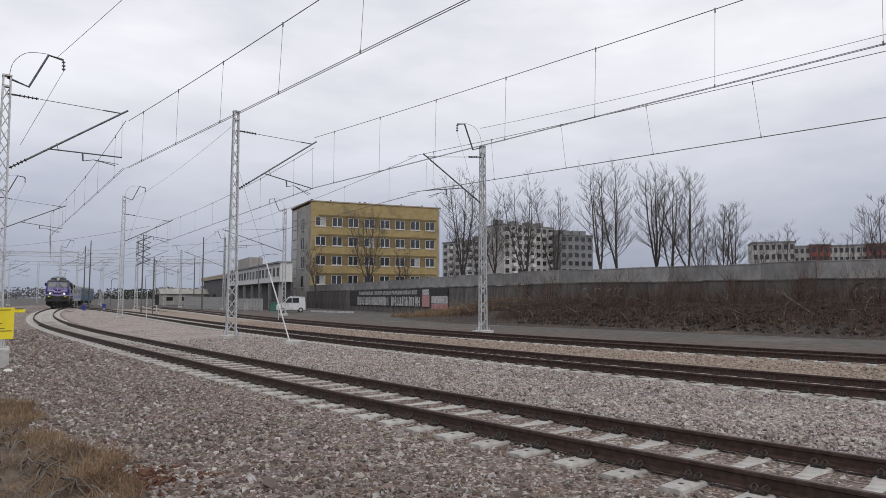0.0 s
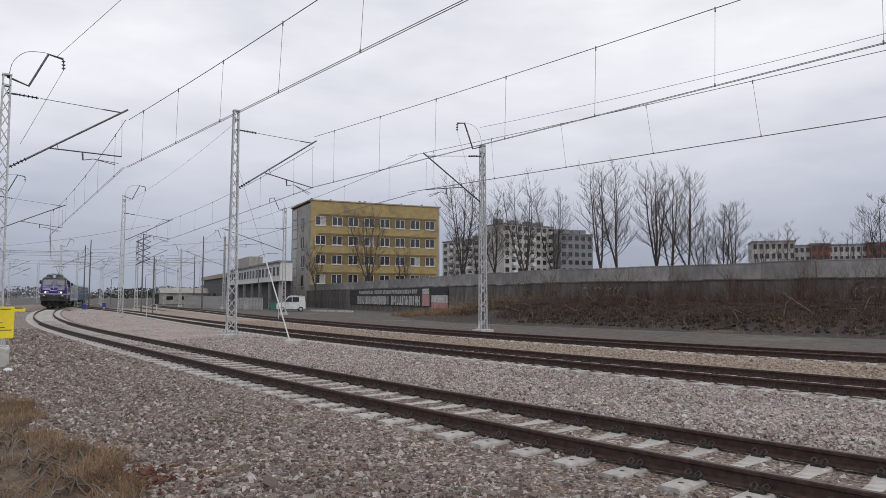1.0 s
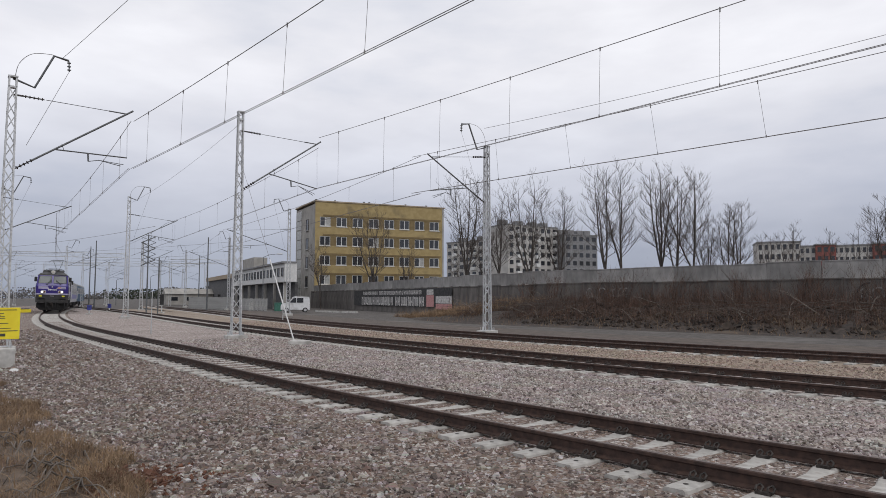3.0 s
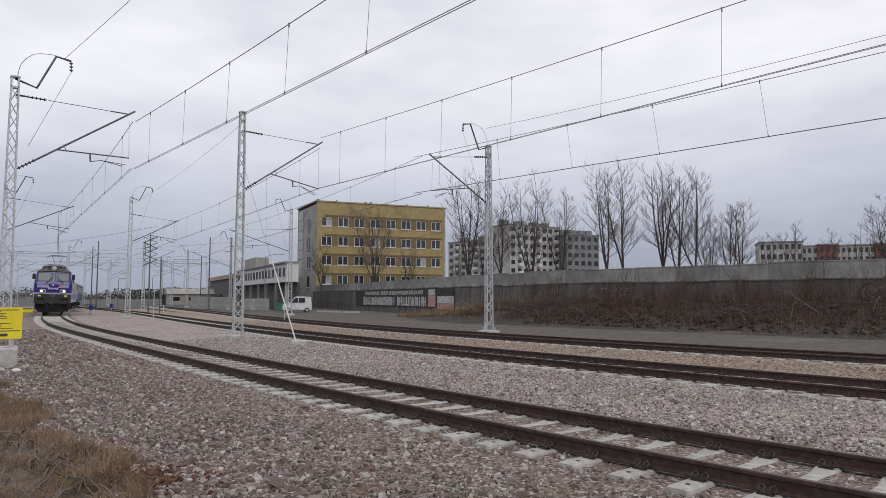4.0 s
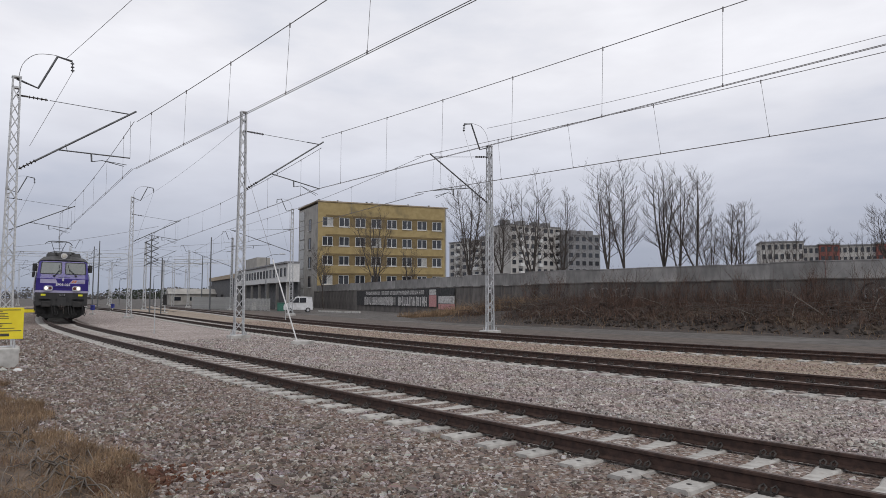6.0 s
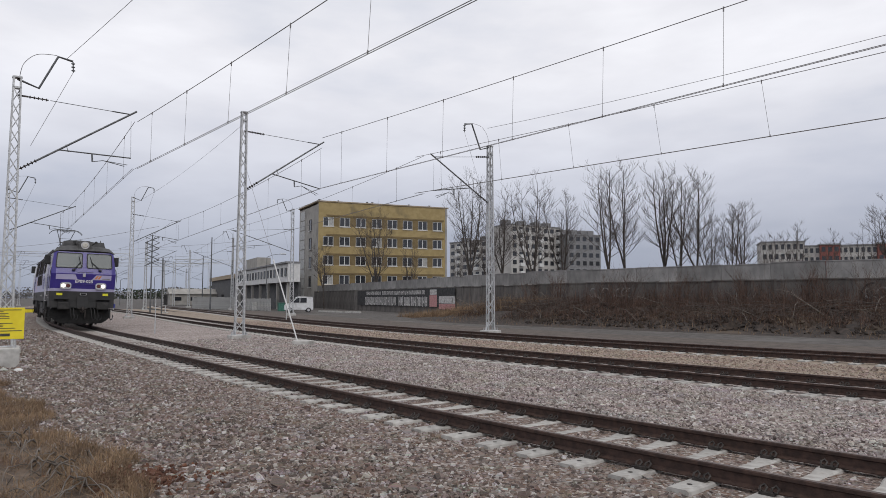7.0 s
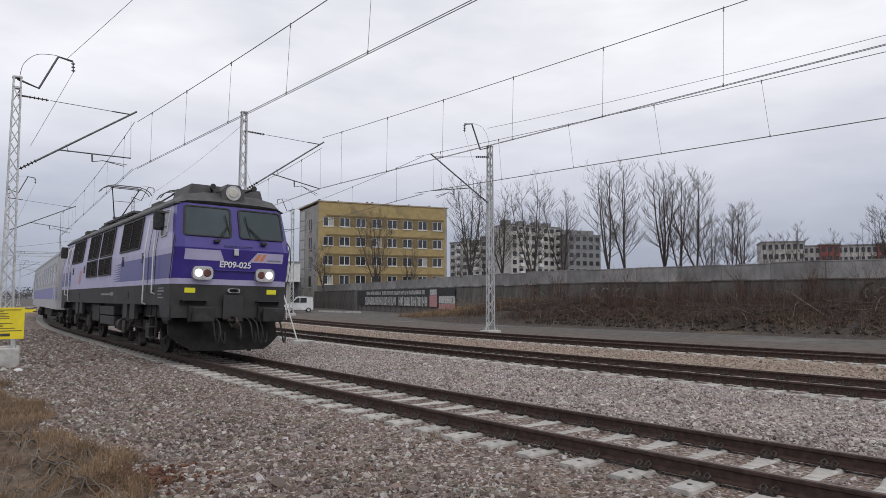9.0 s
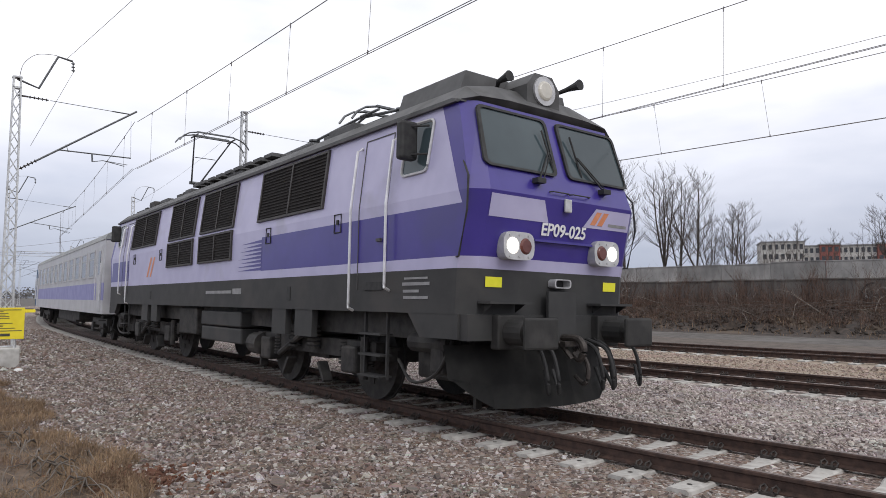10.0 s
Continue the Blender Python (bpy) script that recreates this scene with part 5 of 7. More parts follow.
def warning_sign():
    """Yellow sheet with dark print on two posts, on a concrete block."""
    thing = tagged(new("warning_sign"), "yellow printed notice board standing on a concrete block", "sign")
    bm = bmesh.new()
    bevel_box(bm, (0, 0, 1.13), (0.95, 0.02, 0.80), 0.008)
    part("sheet", bm, M_SIGNYELLOW, thing)
    rng = random.Random(3)
    for i in range(12):
        bm = bmesh.new()
        w = rng.uniform(0.35, 0.7) if i else 0.82
        box(bm, (-0.42 + w / 2, -0.013, 1.47 - i * 0.042), (w, 0.004, 0.016 if i else 0.02))
        part("print_bar", bm, M_PRINT, thing)
    for c, w, z, h in ((0.0, 0.86, 0.94, 0.02), (-0.28, 0.2, 0.84, 0.07), (0.05, 0.24, 0.84, 0.07)):
        bm = bmesh.new()
        box(bm, (c, -0.013, z), (w, 0.004, h))
        part("print_bar", bm, M_PRINT, thing)
    for sx in (-0.28, 0.28):
        bm = bmesh.new()
        tube(bm, [(sx, 0.03, 0.3), (sx, 0.03, 1.5)], 0.025, 8)
        part("post", bm, M_GALV, thing)
    bm = bmesh.new()
    bevel_box(bm, (-0.05, 0.03, 0.17), (0.9, 0.5, 0.66), 0.02)
    part("block", bm, M_CONC, thing, "pale concrete block")
    thing.matrix_world = Matrix.Translation((-11.19, 17.22, -0.11)) @ Matrix.Rotation(radians(33), 4, "Z")


warning_sign()

# ---- the train ----
M_PURPLE = material("purple_blue_paint", (0.037, 0.024, 0.205), (0.045, 0.030, 0.235), 2, 0.36, bump=0.01, stain=(0.040, 0.030, 0.185), stain_scale=0.8, coat=0.2)
M_LILAC = material("pale_lilac_paint", (0.40, 0.38, 0.56), (0.45, 0.43, 0.61), 2, 0.42, bump=0.01, stain=(0.36, 0.34, 0.47), stain_scale=0.9, coat=0.15)
M_FRAMEGREY = material("dusty_grey_underframe", (0.026, 0.026, 0.027), (0.036, 0.036, 0.036), 3, 0.7, bump=0.04, stain=(0.046, 0.043, 0.041), stain_scale=1.1)
M_ROOFGREY = material("grey_roof_paint", (0.068, 0.068, 0.070), (0.095, 0.095, 0.097), 4, 0.7, bump=0.05, stain=(0.050, 0.049, 0.048), stain_scale=1.4)
M_BLACKGREASE = material("grimy_running_gear", (0.014, 0.013, 0.013), (0.034, 0.032, 0.030), 7, 0.75, bump=0.25, stain=(0.055, 0.05, 0.046), stain_scale=2.0)
M_PLOUGH = material("grimy_plough", (0.014, 0.014, 0.014), (0.025, 0.024, 0.023), 5, 0.75, bump=0.1, stain=(0.036, 0.034, 0.033), stain_scale=2.2)
M_LOUVRE = material("brown_black_louvre", (0.008, 0.006, 0.006), (0.015, 0.012, 0.011), 6, 0.9, bump=0.05)
M_LOUVREFRAME = material("worn_louvre_frame", (0.022, 0.018, 0.017), (0.042, 0.036, 0.033), 6, 0.6, bump=0.03)
M_RUBBER = material("black_rubber", (0.015, 0.015, 0.016), (0.03, 0.03, 0.03), 10, 0.7, bump=0.05)
M_CHROME = material("bright_steel_rail", (0.62, 0.62, 0.63), (0.74, 0.74, 0.75), 10, 0.35, 0.6, bump=0.0)
M_LAMPRING = material("grey_lamp_ring", (0.42, 0.42, 0.43), (0.52, 0.52, 0.53), 10, 0.45, 0.3, bump=0.0)
M_HEADLIGHT = material("lit_headlamp", (0.9, 0.88, 0.8), (0.95, 0.92, 0.85), 5, 0.2, bump=0.0, glow=1.4)
M_DIMLAMP = material("lit_top_lamp", (0.34, 0.33, 0.30), (0.44, 0.42, 0.38), 5, 0.15, bump=0.0, glow=0.08)
M_REDLENS = material("dark_red_lens", (0.10, 0.03, 0.025), (0.14, 0.05, 0.04), 5, 0.15, bump=0.0)
M_CABGLASS = glass_material("cab_glass", (0.040, 0.055, 0.062), 0.08)
M_CABGLASS.node_tree.nodes["Principled BSDF"].inputs["Specular IOR Level"].default_value = 0.35
M_WHITEMARK = material("white_marking", (0.72, 0.72, 0.74), (0.80, 0.80, 0.81), 6, 0.5, bump=0.0)
M_FADEDMARK = material("faded_marking", (0.20, 0.20, 0.205), (0.27, 0.27, 0.275), 6, 0.6, bump=0.0)
M_LABELYELLOW = material("yellow_label", (0.70, 0.68, 0.02), (0.78, 0.74, 0.04), 6, 0.5, bump=0.0)
M_ORANGE = material("orange_mark", (0.60, 0.22, 0.10), (0.68, 0.28, 0.14), 6, 0.5, bump=0.0)
M_CARWHITE = material("carriage_pale_paint", (0.40, 0.40, 0.42), (0.47, 0.47, 0.49), 1.5, 0.45, bump=0.01, stain=(0.44, 0.44, 0.44), stain_scale=0.7)
M_CARBLUE = material("carriage_faded_blue", (0.20, 0.20, 0.42), (0.26, 0.26, 0.48), 2, 0.5, bump=0.01)
M_CARTEAL = material("carriage_blue_paint", (0.032, 0.091, 0.182), (0.042, 0.119, 0.217), 2, 0.45, bump=0.01)
M_CARROOF = material("carriage_roof_grey", (0.20, 0.21, 0.21), (0.27, 0.28, 0.28), 1.5, 0.6, bump=0.04, stain=(0.24, 0.24, 0.24), stain_scale=0.8)

HW = 1.488         # half width of the body
LOCO_L = 18.0      # length of the body
WHEEL_R = 0.61
BOGIE = 4.4        # from either end of the body to its bogie


def nose(y, z):
    """How far the cab front stands forward at that place: a shallow wedge in plan, leaning back above the belt and below it."""
    lean = np.interp(z, (0.9, 1.32, 1.85, 2.75, 3.87, 4.2), (-0.06, -0.03, 0.0, 0.20, -0.16, -0.26))
    return float(lean - 0.14 * max(0.0, (abs(y) - 1.28) / (HW - 1.28)))


BODY_Z = (1.32, 1.85, 1.99, 2.60, 2.75, 3.88)


def half_width(z):
    """The sides lean inward above the belt."""
    return HW - 0.125 * max(0.0, z - 2.75) / 1.13


def corner_cut(z):
    """Where the purple of the cab front ends on the body side."""
    return float(np.interp(z, (2.0, 2.60, 3.88), (-0.32, -0.06, -0.62)))


def body_shell():
    """Locomotive body as closed rings at several heights; bands of colour by height and by place."""
    bm = bmesh.new()
    ys = [-HW, -1.28, -0.7, 0.7, 1.28, HW]
    rings = []
    for z in BODY_Z:
        w = half_width(z) / HW
        c = corner_cut(z)
        xs_side = [c, -2.7, -5.8, -9.0, -13.0, -LOCO_L - c]
        front = [(nose(y, z), y * w) for y in ys]
        rear = [(-LOCO_L - nose(y, z), y * w) for y in ys[::-1]]
        loop = front + [(x, HW * w) for x in xs_side] + rear + [(x, -HW * w) for x in xs_side[::-1]]
        rings.append([bm.verts.new((x, y, z)) for x, y in loop])
    n, nf, ns = len(rings[0]), len(ys), len(xs_side)
    for b, (lo, hi) in enumerate(zip(rings, rings[1:])):
        for k in range(n):
            f = bm.faces.new((lo[k], lo[(k + 1) % n], hi[(k + 1) % n], hi[k]))
            on_front = k < nf - 1 or nf + ns <= k < 2 * nf + ns - 1
            near_cab = (not on_front) and (k in (nf - 1, n - 1, nf + ns - 1, 2 * nf + ns - 1))
            if b == 0:
                f.material_index = 0
            elif b == 1:
                f.material_index = 1
            elif b in (2, 3):
                f.material_index = 2 if on_front or near_cab else (2 if b == 2 and min(v.co.x for v in f.verts) > -5.9 else 1)
            else:
                f.material_index = 2 if on_front or near_cab else 1
    bm.faces.new(rings[0][::-1])
    bmesh.ops.recalc_face_normals(bm, faces=bm.faces[:])
    return bm


def roof_shell():
    bm = bmesh.new()
    rows = []
    for x, k in ((-0.13, 0), (-0.42, 1), (-1.0, 1), (-LOCO_L + 1.0, 1), (-LOCO_L + 0.42, 1), (-LOCO_L + 0.13, 0)):
        prof = [(-1.385, 3.86), (-1.385, 3.93), (-1.16, 4.13), (-0.71, 4.22), (0, 4.25), (0.71, 4.22), (1.16, 4.13), (1.385, 3.93), (1.385, 3.86)]
        out = []
        for y, z in prof:
            zz = z if k else 3.86 + (z - 3.86) * 0.30
            dx = -0.22 * max(0.0, (abs(y) - 1.12) / 0.5) * (1 if x > -8 else -1) if not k else 0
            out.append(bm.verts.new((x + dx, y, zz)))
        rows.append(out)
    for a, b in zip(rows, rows[1:]):
        for i in range(len(a) - 1):
            bm.faces.new((a[i], a[i + 1], b[i + 1], b[i]))
    bm.faces.new(rows[0][::-1])
    bm.faces.new(rows[-1])
    bmesh.ops.recalc_face_normals(bm, faces=bm.faces[:])
    return bm


def front_patch(bm, pts, lift=0.006, mat=0, div=4):
    """A patch with four corners (y, z) that lies on the cab front."""
    (a, b, c, d) = pts
    grid_ = []
    for i in range(div + 1):
        row = []
        for j in range(div + 1):
            u, v = i / div, j / div
            y = (a[0] * (1 - u) + b[0] * u) * (1 - v) + (d[0] * (1 - u) + c[0] * u) * v
            z = (a[1] * (1 - u) + b[1] * u) * (1 - v) + (d[1] * (1 - u) + c[1] * u) * v
            row.append(bm.verts.new((nose(y, z) + lift, y, z)))
        grid_.append(row)
    for i in range(div):
        for j in range(div):
            bm.faces.new((grid_[i][j], grid_[i + 1][j], grid_[i + 1][j + 1], grid_[i][j + 1])).material_index = mat


def ringed(bm, outline, lift, width):
    """A raised rim along a closed outline of (y, z) on the cab front."""
    n = len(outline)
    c = (sum(p[0] for p in outline) / n, sum(p[1] for p in outline) / n)
    sets = []
    for k, (dl, dw) in enumerate(((0.004, -width), (lift, -width), (lift, width), (0.004, width))):
        row = []
        for y, z in outline:
            q = Vector((y - c[0], z - c[1]))
            q = q * (1 + dw / q.length)
            row.append(bm.verts.new((nose(c[0] + q.x, c[1] + q.y) + dl, c[0] + q.x, c[1] + q.y)))
        sets.append(row)
    for a, b in zip(sets, sets[1:]):
        for i in range(n):
            bm.faces.new((a[i], a[(i + 1) % n], b[(i + 1) % n], b[i]))


def round_quad(pts, r=0.07, k=4):
    out = []
    n = len(pts)
    for i in range(n):
        p, a, b = Vector(pts[i]), Vector(pts[i - 1]), Vector(pts[(i + 1) % n])
        e, f = (a - p).normalized() * r, (b - p).normalized() * r
        for j in range(k + 1):
            u = j / k
            out.append(tuple((p + e) * (1 - u) ** 2 + p * (2 * u * (1 - u)) + (p + f) * u ** 2))
    return out


def front_pane(bm, outline, lift):
    c = (sum(p[0] for p in outline) / len(outline), sum(p[1] for p in outline) / len(outline))
    mid = bm.verts.new((nose(*c) + lift, *c))
    vs = [bm.verts.new((nose(y, z) + lift, y, z)) for y, z in outline]
    for i in range(len(vs)):
        bm.faces.new((mid, vs[i], vs[(i + 1) % len(vs)]))


def side_y(sign, z):
    return sign * half_width(z)


def lettering(text, size, mat, parent, m, name="lettering", label=""):
    cu = bpy.data.curves.new(name, "FONT")
    cu.body, cu.size, cu.align_x, cu.align_y, cu.extrude = text, size, "CENTER", "CENTER", 0.002
    cu.offset = 0.005
    tmp = new("tmp_text", cu)
    me = bpy.data.meshes.new_from_object(tmp.evaluated_get(bpy.context.evaluated_depsgraph_get()))
    bpy.data.objects.remove(tmp)
    me.materials.clear()
    me.materials.append(mat)
    ob = new(name, me)
    ob.parent = parent
    ob.matrix_local = m
    return tagged(ob, label)


def louvre(parent, x0, x1, z0, z1, sign):
    """A louvred grille in the leaning body side: frame, slats and a middle bar."""
    zc = (z0 + z1) / 2
    y = side_y(sign, zc)
    turn = Matrix.Rotation(math.atan2(abs(side_y(1, z0)) - abs(side_y(1, z1)), z1 - z0) * sign, 3, "X")
    w = x1 - x0

    def at(x, out, z):
        return Vector(((x0 + x1) / 2, y, zc)) + turn @ Vector((x - (x0 + x1) / 2, sign * out, z - zc))
    bm = bmesh.new()
    box(bm, at((x0 + x1) / 2, 0.004, zc), (w, 0.02, z1 - z0), turn)
    for z in np.arange(z0 + 0.04, z1 - 0.02, 0.055):
        box(bm, at((x0 + x1) / 2, 0.016, z), (w - 0.06, 0.03, 0.012), turn @ Matrix.Rotation(radians(35 * sign), 3, "X"))
    grille = part("louvre", bm, M_LOUVRE, parent)
    bm = bmesh.new()
    for x in (x0, x1, (x0 + x1) / 2):
        box(bm, at(x, 0.018, zc), (0.05, 0.04, z1 - z0 + 0.045), turn)
    for z in (z0, z1):
        box(bm, at((x0 + x1) / 2, 0.018, z), (w, 0.04, 0.04), turn)
    part("louvre_frame", bm, M_LOUVREFRAME, grille)


def wheelset(parent, x, r, name="wheelset"):
    bm = bmesh.new()
    for sy in (-1, 1):
        y = sy * (GAUGE / 2)
        tube(bm, [(0, y - 0.065, 0), (0, y + 0.065, 0)], r, 28)
        tube(bm, [(0, y - sy * 0.075, 0), (0, y - sy * 0.045, 0)], r + 0.03, 28)
        tube(bm, [(0, y + sy * 0.05, 0), (0, y + sy * 0.10, 0)], r * 0.3, 12)
        for k in range(6):
            a = k * math.pi / 3
            box(bm, (math.cos(a) * r * 0.55, y + sy * 0.07, math.sin(a) * r * 0.55), (0.10, 0.03, 0.10))
    tube(bm, [(0, -0.7, 0), (0, 0.7, 0)], 0.09, 10)
    ob = part(name, bm, M_BLACKGREASE, parent)
    ob.location = (x, 0, r)
    return ob


def pantograph(parent, x, raised):
    """Half-scissor pantograph: base frame on insulators, one lower arm, a forked upper arm and a twin-strip head with drooping horns."""
    base = 4.46
    bm = bmesh.new()
    for sy in (-1, 1):
        bar(bm, (x - 0.8, sy * 0.45, base), (x + 0.8, sy * 0.45, base), 0.07, 0.07)
        for sx in (-0.7, 0.7):
            insulator(bm, (x + sx, sy * 0.45, base - 0.24), (x + sx, sy * 0.45, base - 0.02), 0.10, 4)
    for sx in (-0.7, 0.7):
        bar(bm, (x + sx, -0.45, base), (x + sx, 0.45, base), 0.07, 0.07)
    part("pantograph_base", bm, M_DARKSTEEL, parent)
    if raised:
        knee, head = Vector((x - 1.25, 0, base + 0.50)), Vector((x + 0.15, 0, CONTACT_Z - RAIL_H - 0.05))
    else:
        knee, head = Vector((x - 1.25, 0, base + 0.16)), Vector((x + 0.45, 0, base + 0.22))
    bm = bmesh.new()
    tube(bm, [(x + 0.5, 0, base + 0.06), knee], 0.06, 8, 0.045)
    tube(bm, [(x + 0.3, 0.16, base + 0.02), knee + Vector((0.12, 0.10, -0.08))], 0.02, 6)
    tube(bm, [knee + Vector((0, -0.18, 0)), knee + Vector((0, 0.18, 0))], 0.05, 8)
    part("lower_arm", bm, M_DARKSTEEL, parent)
    bm = bmesh.new()
    for sy in (-1, 1):
        tube(bm, [knee + Vector((0, sy * 0.12, 0)), head + Vector((0, sy * 0.52, -0.05))], 0.026, 7, 0.02)
    tube(bm, [head + Vector((0, -0.56, -0.05)), head + Vector((0, 0.56, -0.05))], 0.02, 6)
    tube(bm, [knee.lerp(head, 0.55) + Vector((0, -0.30, 0)), knee.lerp(head, 0.55) + Vector((0, 0.30, 0))], 0.012, 5)
    part("upper_arm", bm, M_DARKSTEEL, parent)
    bm = bmesh.new()
    for dx in (-0.26, 0.26):
        pts = [(head.x + dx * 0.8, sy * yy, head.z + zz) for sy, yy, zz in ((-1, 0.98, -0.26), (-1, 0.88, -0.12), (-1, 0.72, -0.02), (-1, 0.5, 0.03), (1, 0.5, 0.03), (1, 0.72, -0.02), (1, 0.88, -0.12), (1, 0.98, -0.26))]
        tube(bm, pts, 0.02, 6)
        bar(bm, (head.x + dx * 0.8, -0.52, head.z + 0.035), (head.x + dx * 0.8, 0.52, head.z + 0.035), 0.06, 0.035)
    for sy in (-0.52, 0.52):
        tube(bm, [(head.x - 0.3, sy, head.z - 0.04), (head.x + 0.3, sy, head.z - 0.04)], 0.022, 6)
    part("pantograph_head", bm, M_DARKSTEEL, parent)


def bogie(parent, x, loco_side=True):
    """A two-axle bogie frame with springs, dampers, axle boxes and brake gear on both sides."""
    bm = bmesh.new()
    for sy in (-1, 1):
        y = sy * 1.10
        prism(bm, [(y - 0.09, 0.62), (y + 0.09, 0.62), (y + 0.09, 0.88), (y - 0.09, 0.88)], x - 2.1, x + 2.1)
        for sx in (-1.5, 1.5):
            bevel_box(bm, (x + sx, y + sy * 0.08, WHEEL_R), (0.42, 0.26, 0.40), 0.04)
            for k in (-0.33, 0.33):
                for z in np.arange(0.52, 0.86, 0.055):
                    tube(bm, [(x + sx + k, y + sy * 0.06, z), (x + sx + k, y + sy * 0.06, z + 0.03)], 0.10, 9)
        for k in (-0.35, 0.35):
            for z in np.arange(0.70, 1.05, 0.065):
                tube(bm, [(x + k, y + sy * 0.16, z), (x + k, y + sy * 0.16, z + 0.036)], 0.12, 9)
        tube(bm, [(x - 0.9, y + sy * 0.18, 0.55), (x + 0.2, y + sy * 0.22, 1.0)], 0.055, 8)
        tube(bm, [(x + 1.9, y + sy * 0.16, 0.35), (x + 1.9, y + sy * 0.16, 0.95)], 0.06, 8)
        bar(bm, (x - 2.0, y, 0.55), (x - 2.0, y, 0.25), 0.14, 0.06)
        bar(bm, (x + 0.55, y + sy * 0.12, 0.5), (x + 0.75, y + sy * 0.12, 0.22), 0.16, 0.06)
        bar(bm, (x - 0.55, y + sy * 0.12, 0.5), (x - 0.75, y + sy * 0.12, 0.22), 0.16, 0.06)
    box(bm, (x, 0, 0.7), (0.7, 2.0, 0.34))
    for sx in (-2.0, 2.0):
        box(bm, (x + sx, 0, 0.7), (0.18, 2.1, 0.2))
    return part("bogie", bm, M_BLACKGREASE, parent, "grimy bogie frame with coil springs")


def locomotive():
    thing = tagged(new("electric_locomotive"), "purple and pale lilac electric locomotive with grey underframe, headlamps lit", "locomotive")
    body = part("body", body_shell(), [M_FRAMEGREY, M_LILAC, M_PURPLE], thing)
    part("roof", roof_shell(), M_ROOFGREY, thing)
    # windscreens
    for sy in (-1, 1):
        out = round_quad([(sy * 0.12, 3.06), (sy * 0.11, 3.81), (sy * 1.235, 3.81), (sy * 1.285, 3.06)], 0.09)
        bm = bmesh.new()
        front_pane(bm, out, 0.016)
        bmesh.ops.recalc_face_normals(bm, faces=bm.faces[:])
        pane_ = part("windscreen", bm, M_CABGLASS, thing)
        bm = bmesh.new()
        ringed(bm, out, 0.035, 0.026)
        bmesh.ops.recalc_face_normals(bm, faces=bm.faces[:])
        part("windscreen_seal", bm, M_RUBBER, pane_)
        bm = bmesh.new()
        y0 = -0.50 if sy < 0 else 0.72
        root = Vector((nose(y0, 2.94) + 0.06, y0, 2.94))
        tip = Vector((nose(y0, 3.36) + 0.06, y0 + 0.30 if sy < 0 else y0 - 0.40, 3.36))
        tube(bm, [root, tip], 0.013, 5)
        tube(bm, [root + Vector((0, 0.07, 0)), tip + Vector((0, 0.03, 0))], 0.008, 5)
        tube(bm, [tip + Vector((-0.07, -0.06, 0.28)), tip + Vector((0.04, 0.06, -0.26))], 0.014, 5)
        box(bm, root, (0.10, 0.14, 0.06))
        part("wiper", bm, M_RUBBER, thing)
    # panels, number, marks
    bm = bmesh.new()
    front_patch(bm, [(-1.26, 2.45), (-0.28, 2.45), (-0.40, 2.71), (-1.26, 2.71)])
    part("front_panel", bm, M_LILAC, thing)
    bm = bmesh.new()
    front_patch(bm, [(0.36, 2.45), (1.27, 2.45), (1.27, 2.70), (0.56, 2.70)])
    part("front_panel", bm, M_LILAC, thing)
    bm = bmesh.new()
    front_patch(bm, [(0.48, 2.49), (0.58, 2.49), (0.68, 2.66), (0.58, 2.66)], 0.010)
    front_patch(bm, [(0.62, 2.49), (0.72, 2.49), (0.82, 2.66), (0.72, 2.66)], 0.010)
    part("front_mark", bm, M_ORANGE, thing, "orange slanted mark")
    bm = bmesh.new()
    front_patch(bm, [(0.84, 2.49), (1.22, 2.49), (1.22, 2.53), (0.84, 2.53)], 0.010)
    part("front_mark", bm, M_FADEDMARK, thing)
    tilt = Matrix(((0, 0, 1), (1, 0, 0), (0, 1, 0))).to_4x4()
    lettering("EP09-025", 0.215, M_WHITEMARK, thing, Matrix.Translation((nose(0.02, 2.36) + 0.014, 0.02, 2.36)) @ Matrix.Rotation(radians(12), 4, "Y") @ tilt, "number", "white painted running number")
    bm = bmesh.new()
    bevel_box(bm, (nose(0, 2.70) + 0.02, 0.0, 2.68), (0.04, 0.12, 0.17), 0.015)
    part("emblem", bm, M_LAMPRING, thing)
    bm = bmesh.new()
    box(bm, (nose(0.1, 2.17) + 0.03, 0.03, 2.225), (0.06, 1.05, 0.03))
    part("lamp_shelf", bm, M_PURPLE, thing)
    for y0, y1, z in ((-0.30, 0.02, 2.83), (0.06, 0.42, 2.83)):
        bm = bmesh.new()
        x = nose(0.1, z) + 0.05
        tube(bm, [(x - 0.05, y0, z), (x, y0 + 0.02, z), (x, y1 - 0.02, z), (x - 0.05, y1, z)], 0.009, 5)
        part("hand_grip", bm, M_RUBBER, thing)
    # lamps
    for sy in (-1, 1):
        c = Vector((nose(sy * 0.80, 2.13) + 0.06, sy * 0.80, 2.13))
        bm = bmesh.new()
        out = round_quad([(-0.25, -0.165), (-0.25, 0.165), (0.25, 0.165), (0.25, -0.165)], 0.13)
        lo = [bm.verts.new((c.x - 0.16, c.y + y, c.z + z)) for y, z in out]
        hi = [bm.verts.new((c.x + 0.05, c.y + y, c.z + z)) for y, z in out]
        for i in range(len(lo)):
            bm.faces.new((lo[i], lo[(i + 1) % len(lo)], hi[(i + 1) % len(lo)], hi[i]))
        bm.faces.new(hi)
        bmesh.ops.recalc_face_normals(bm, faces=bm.faces[:])
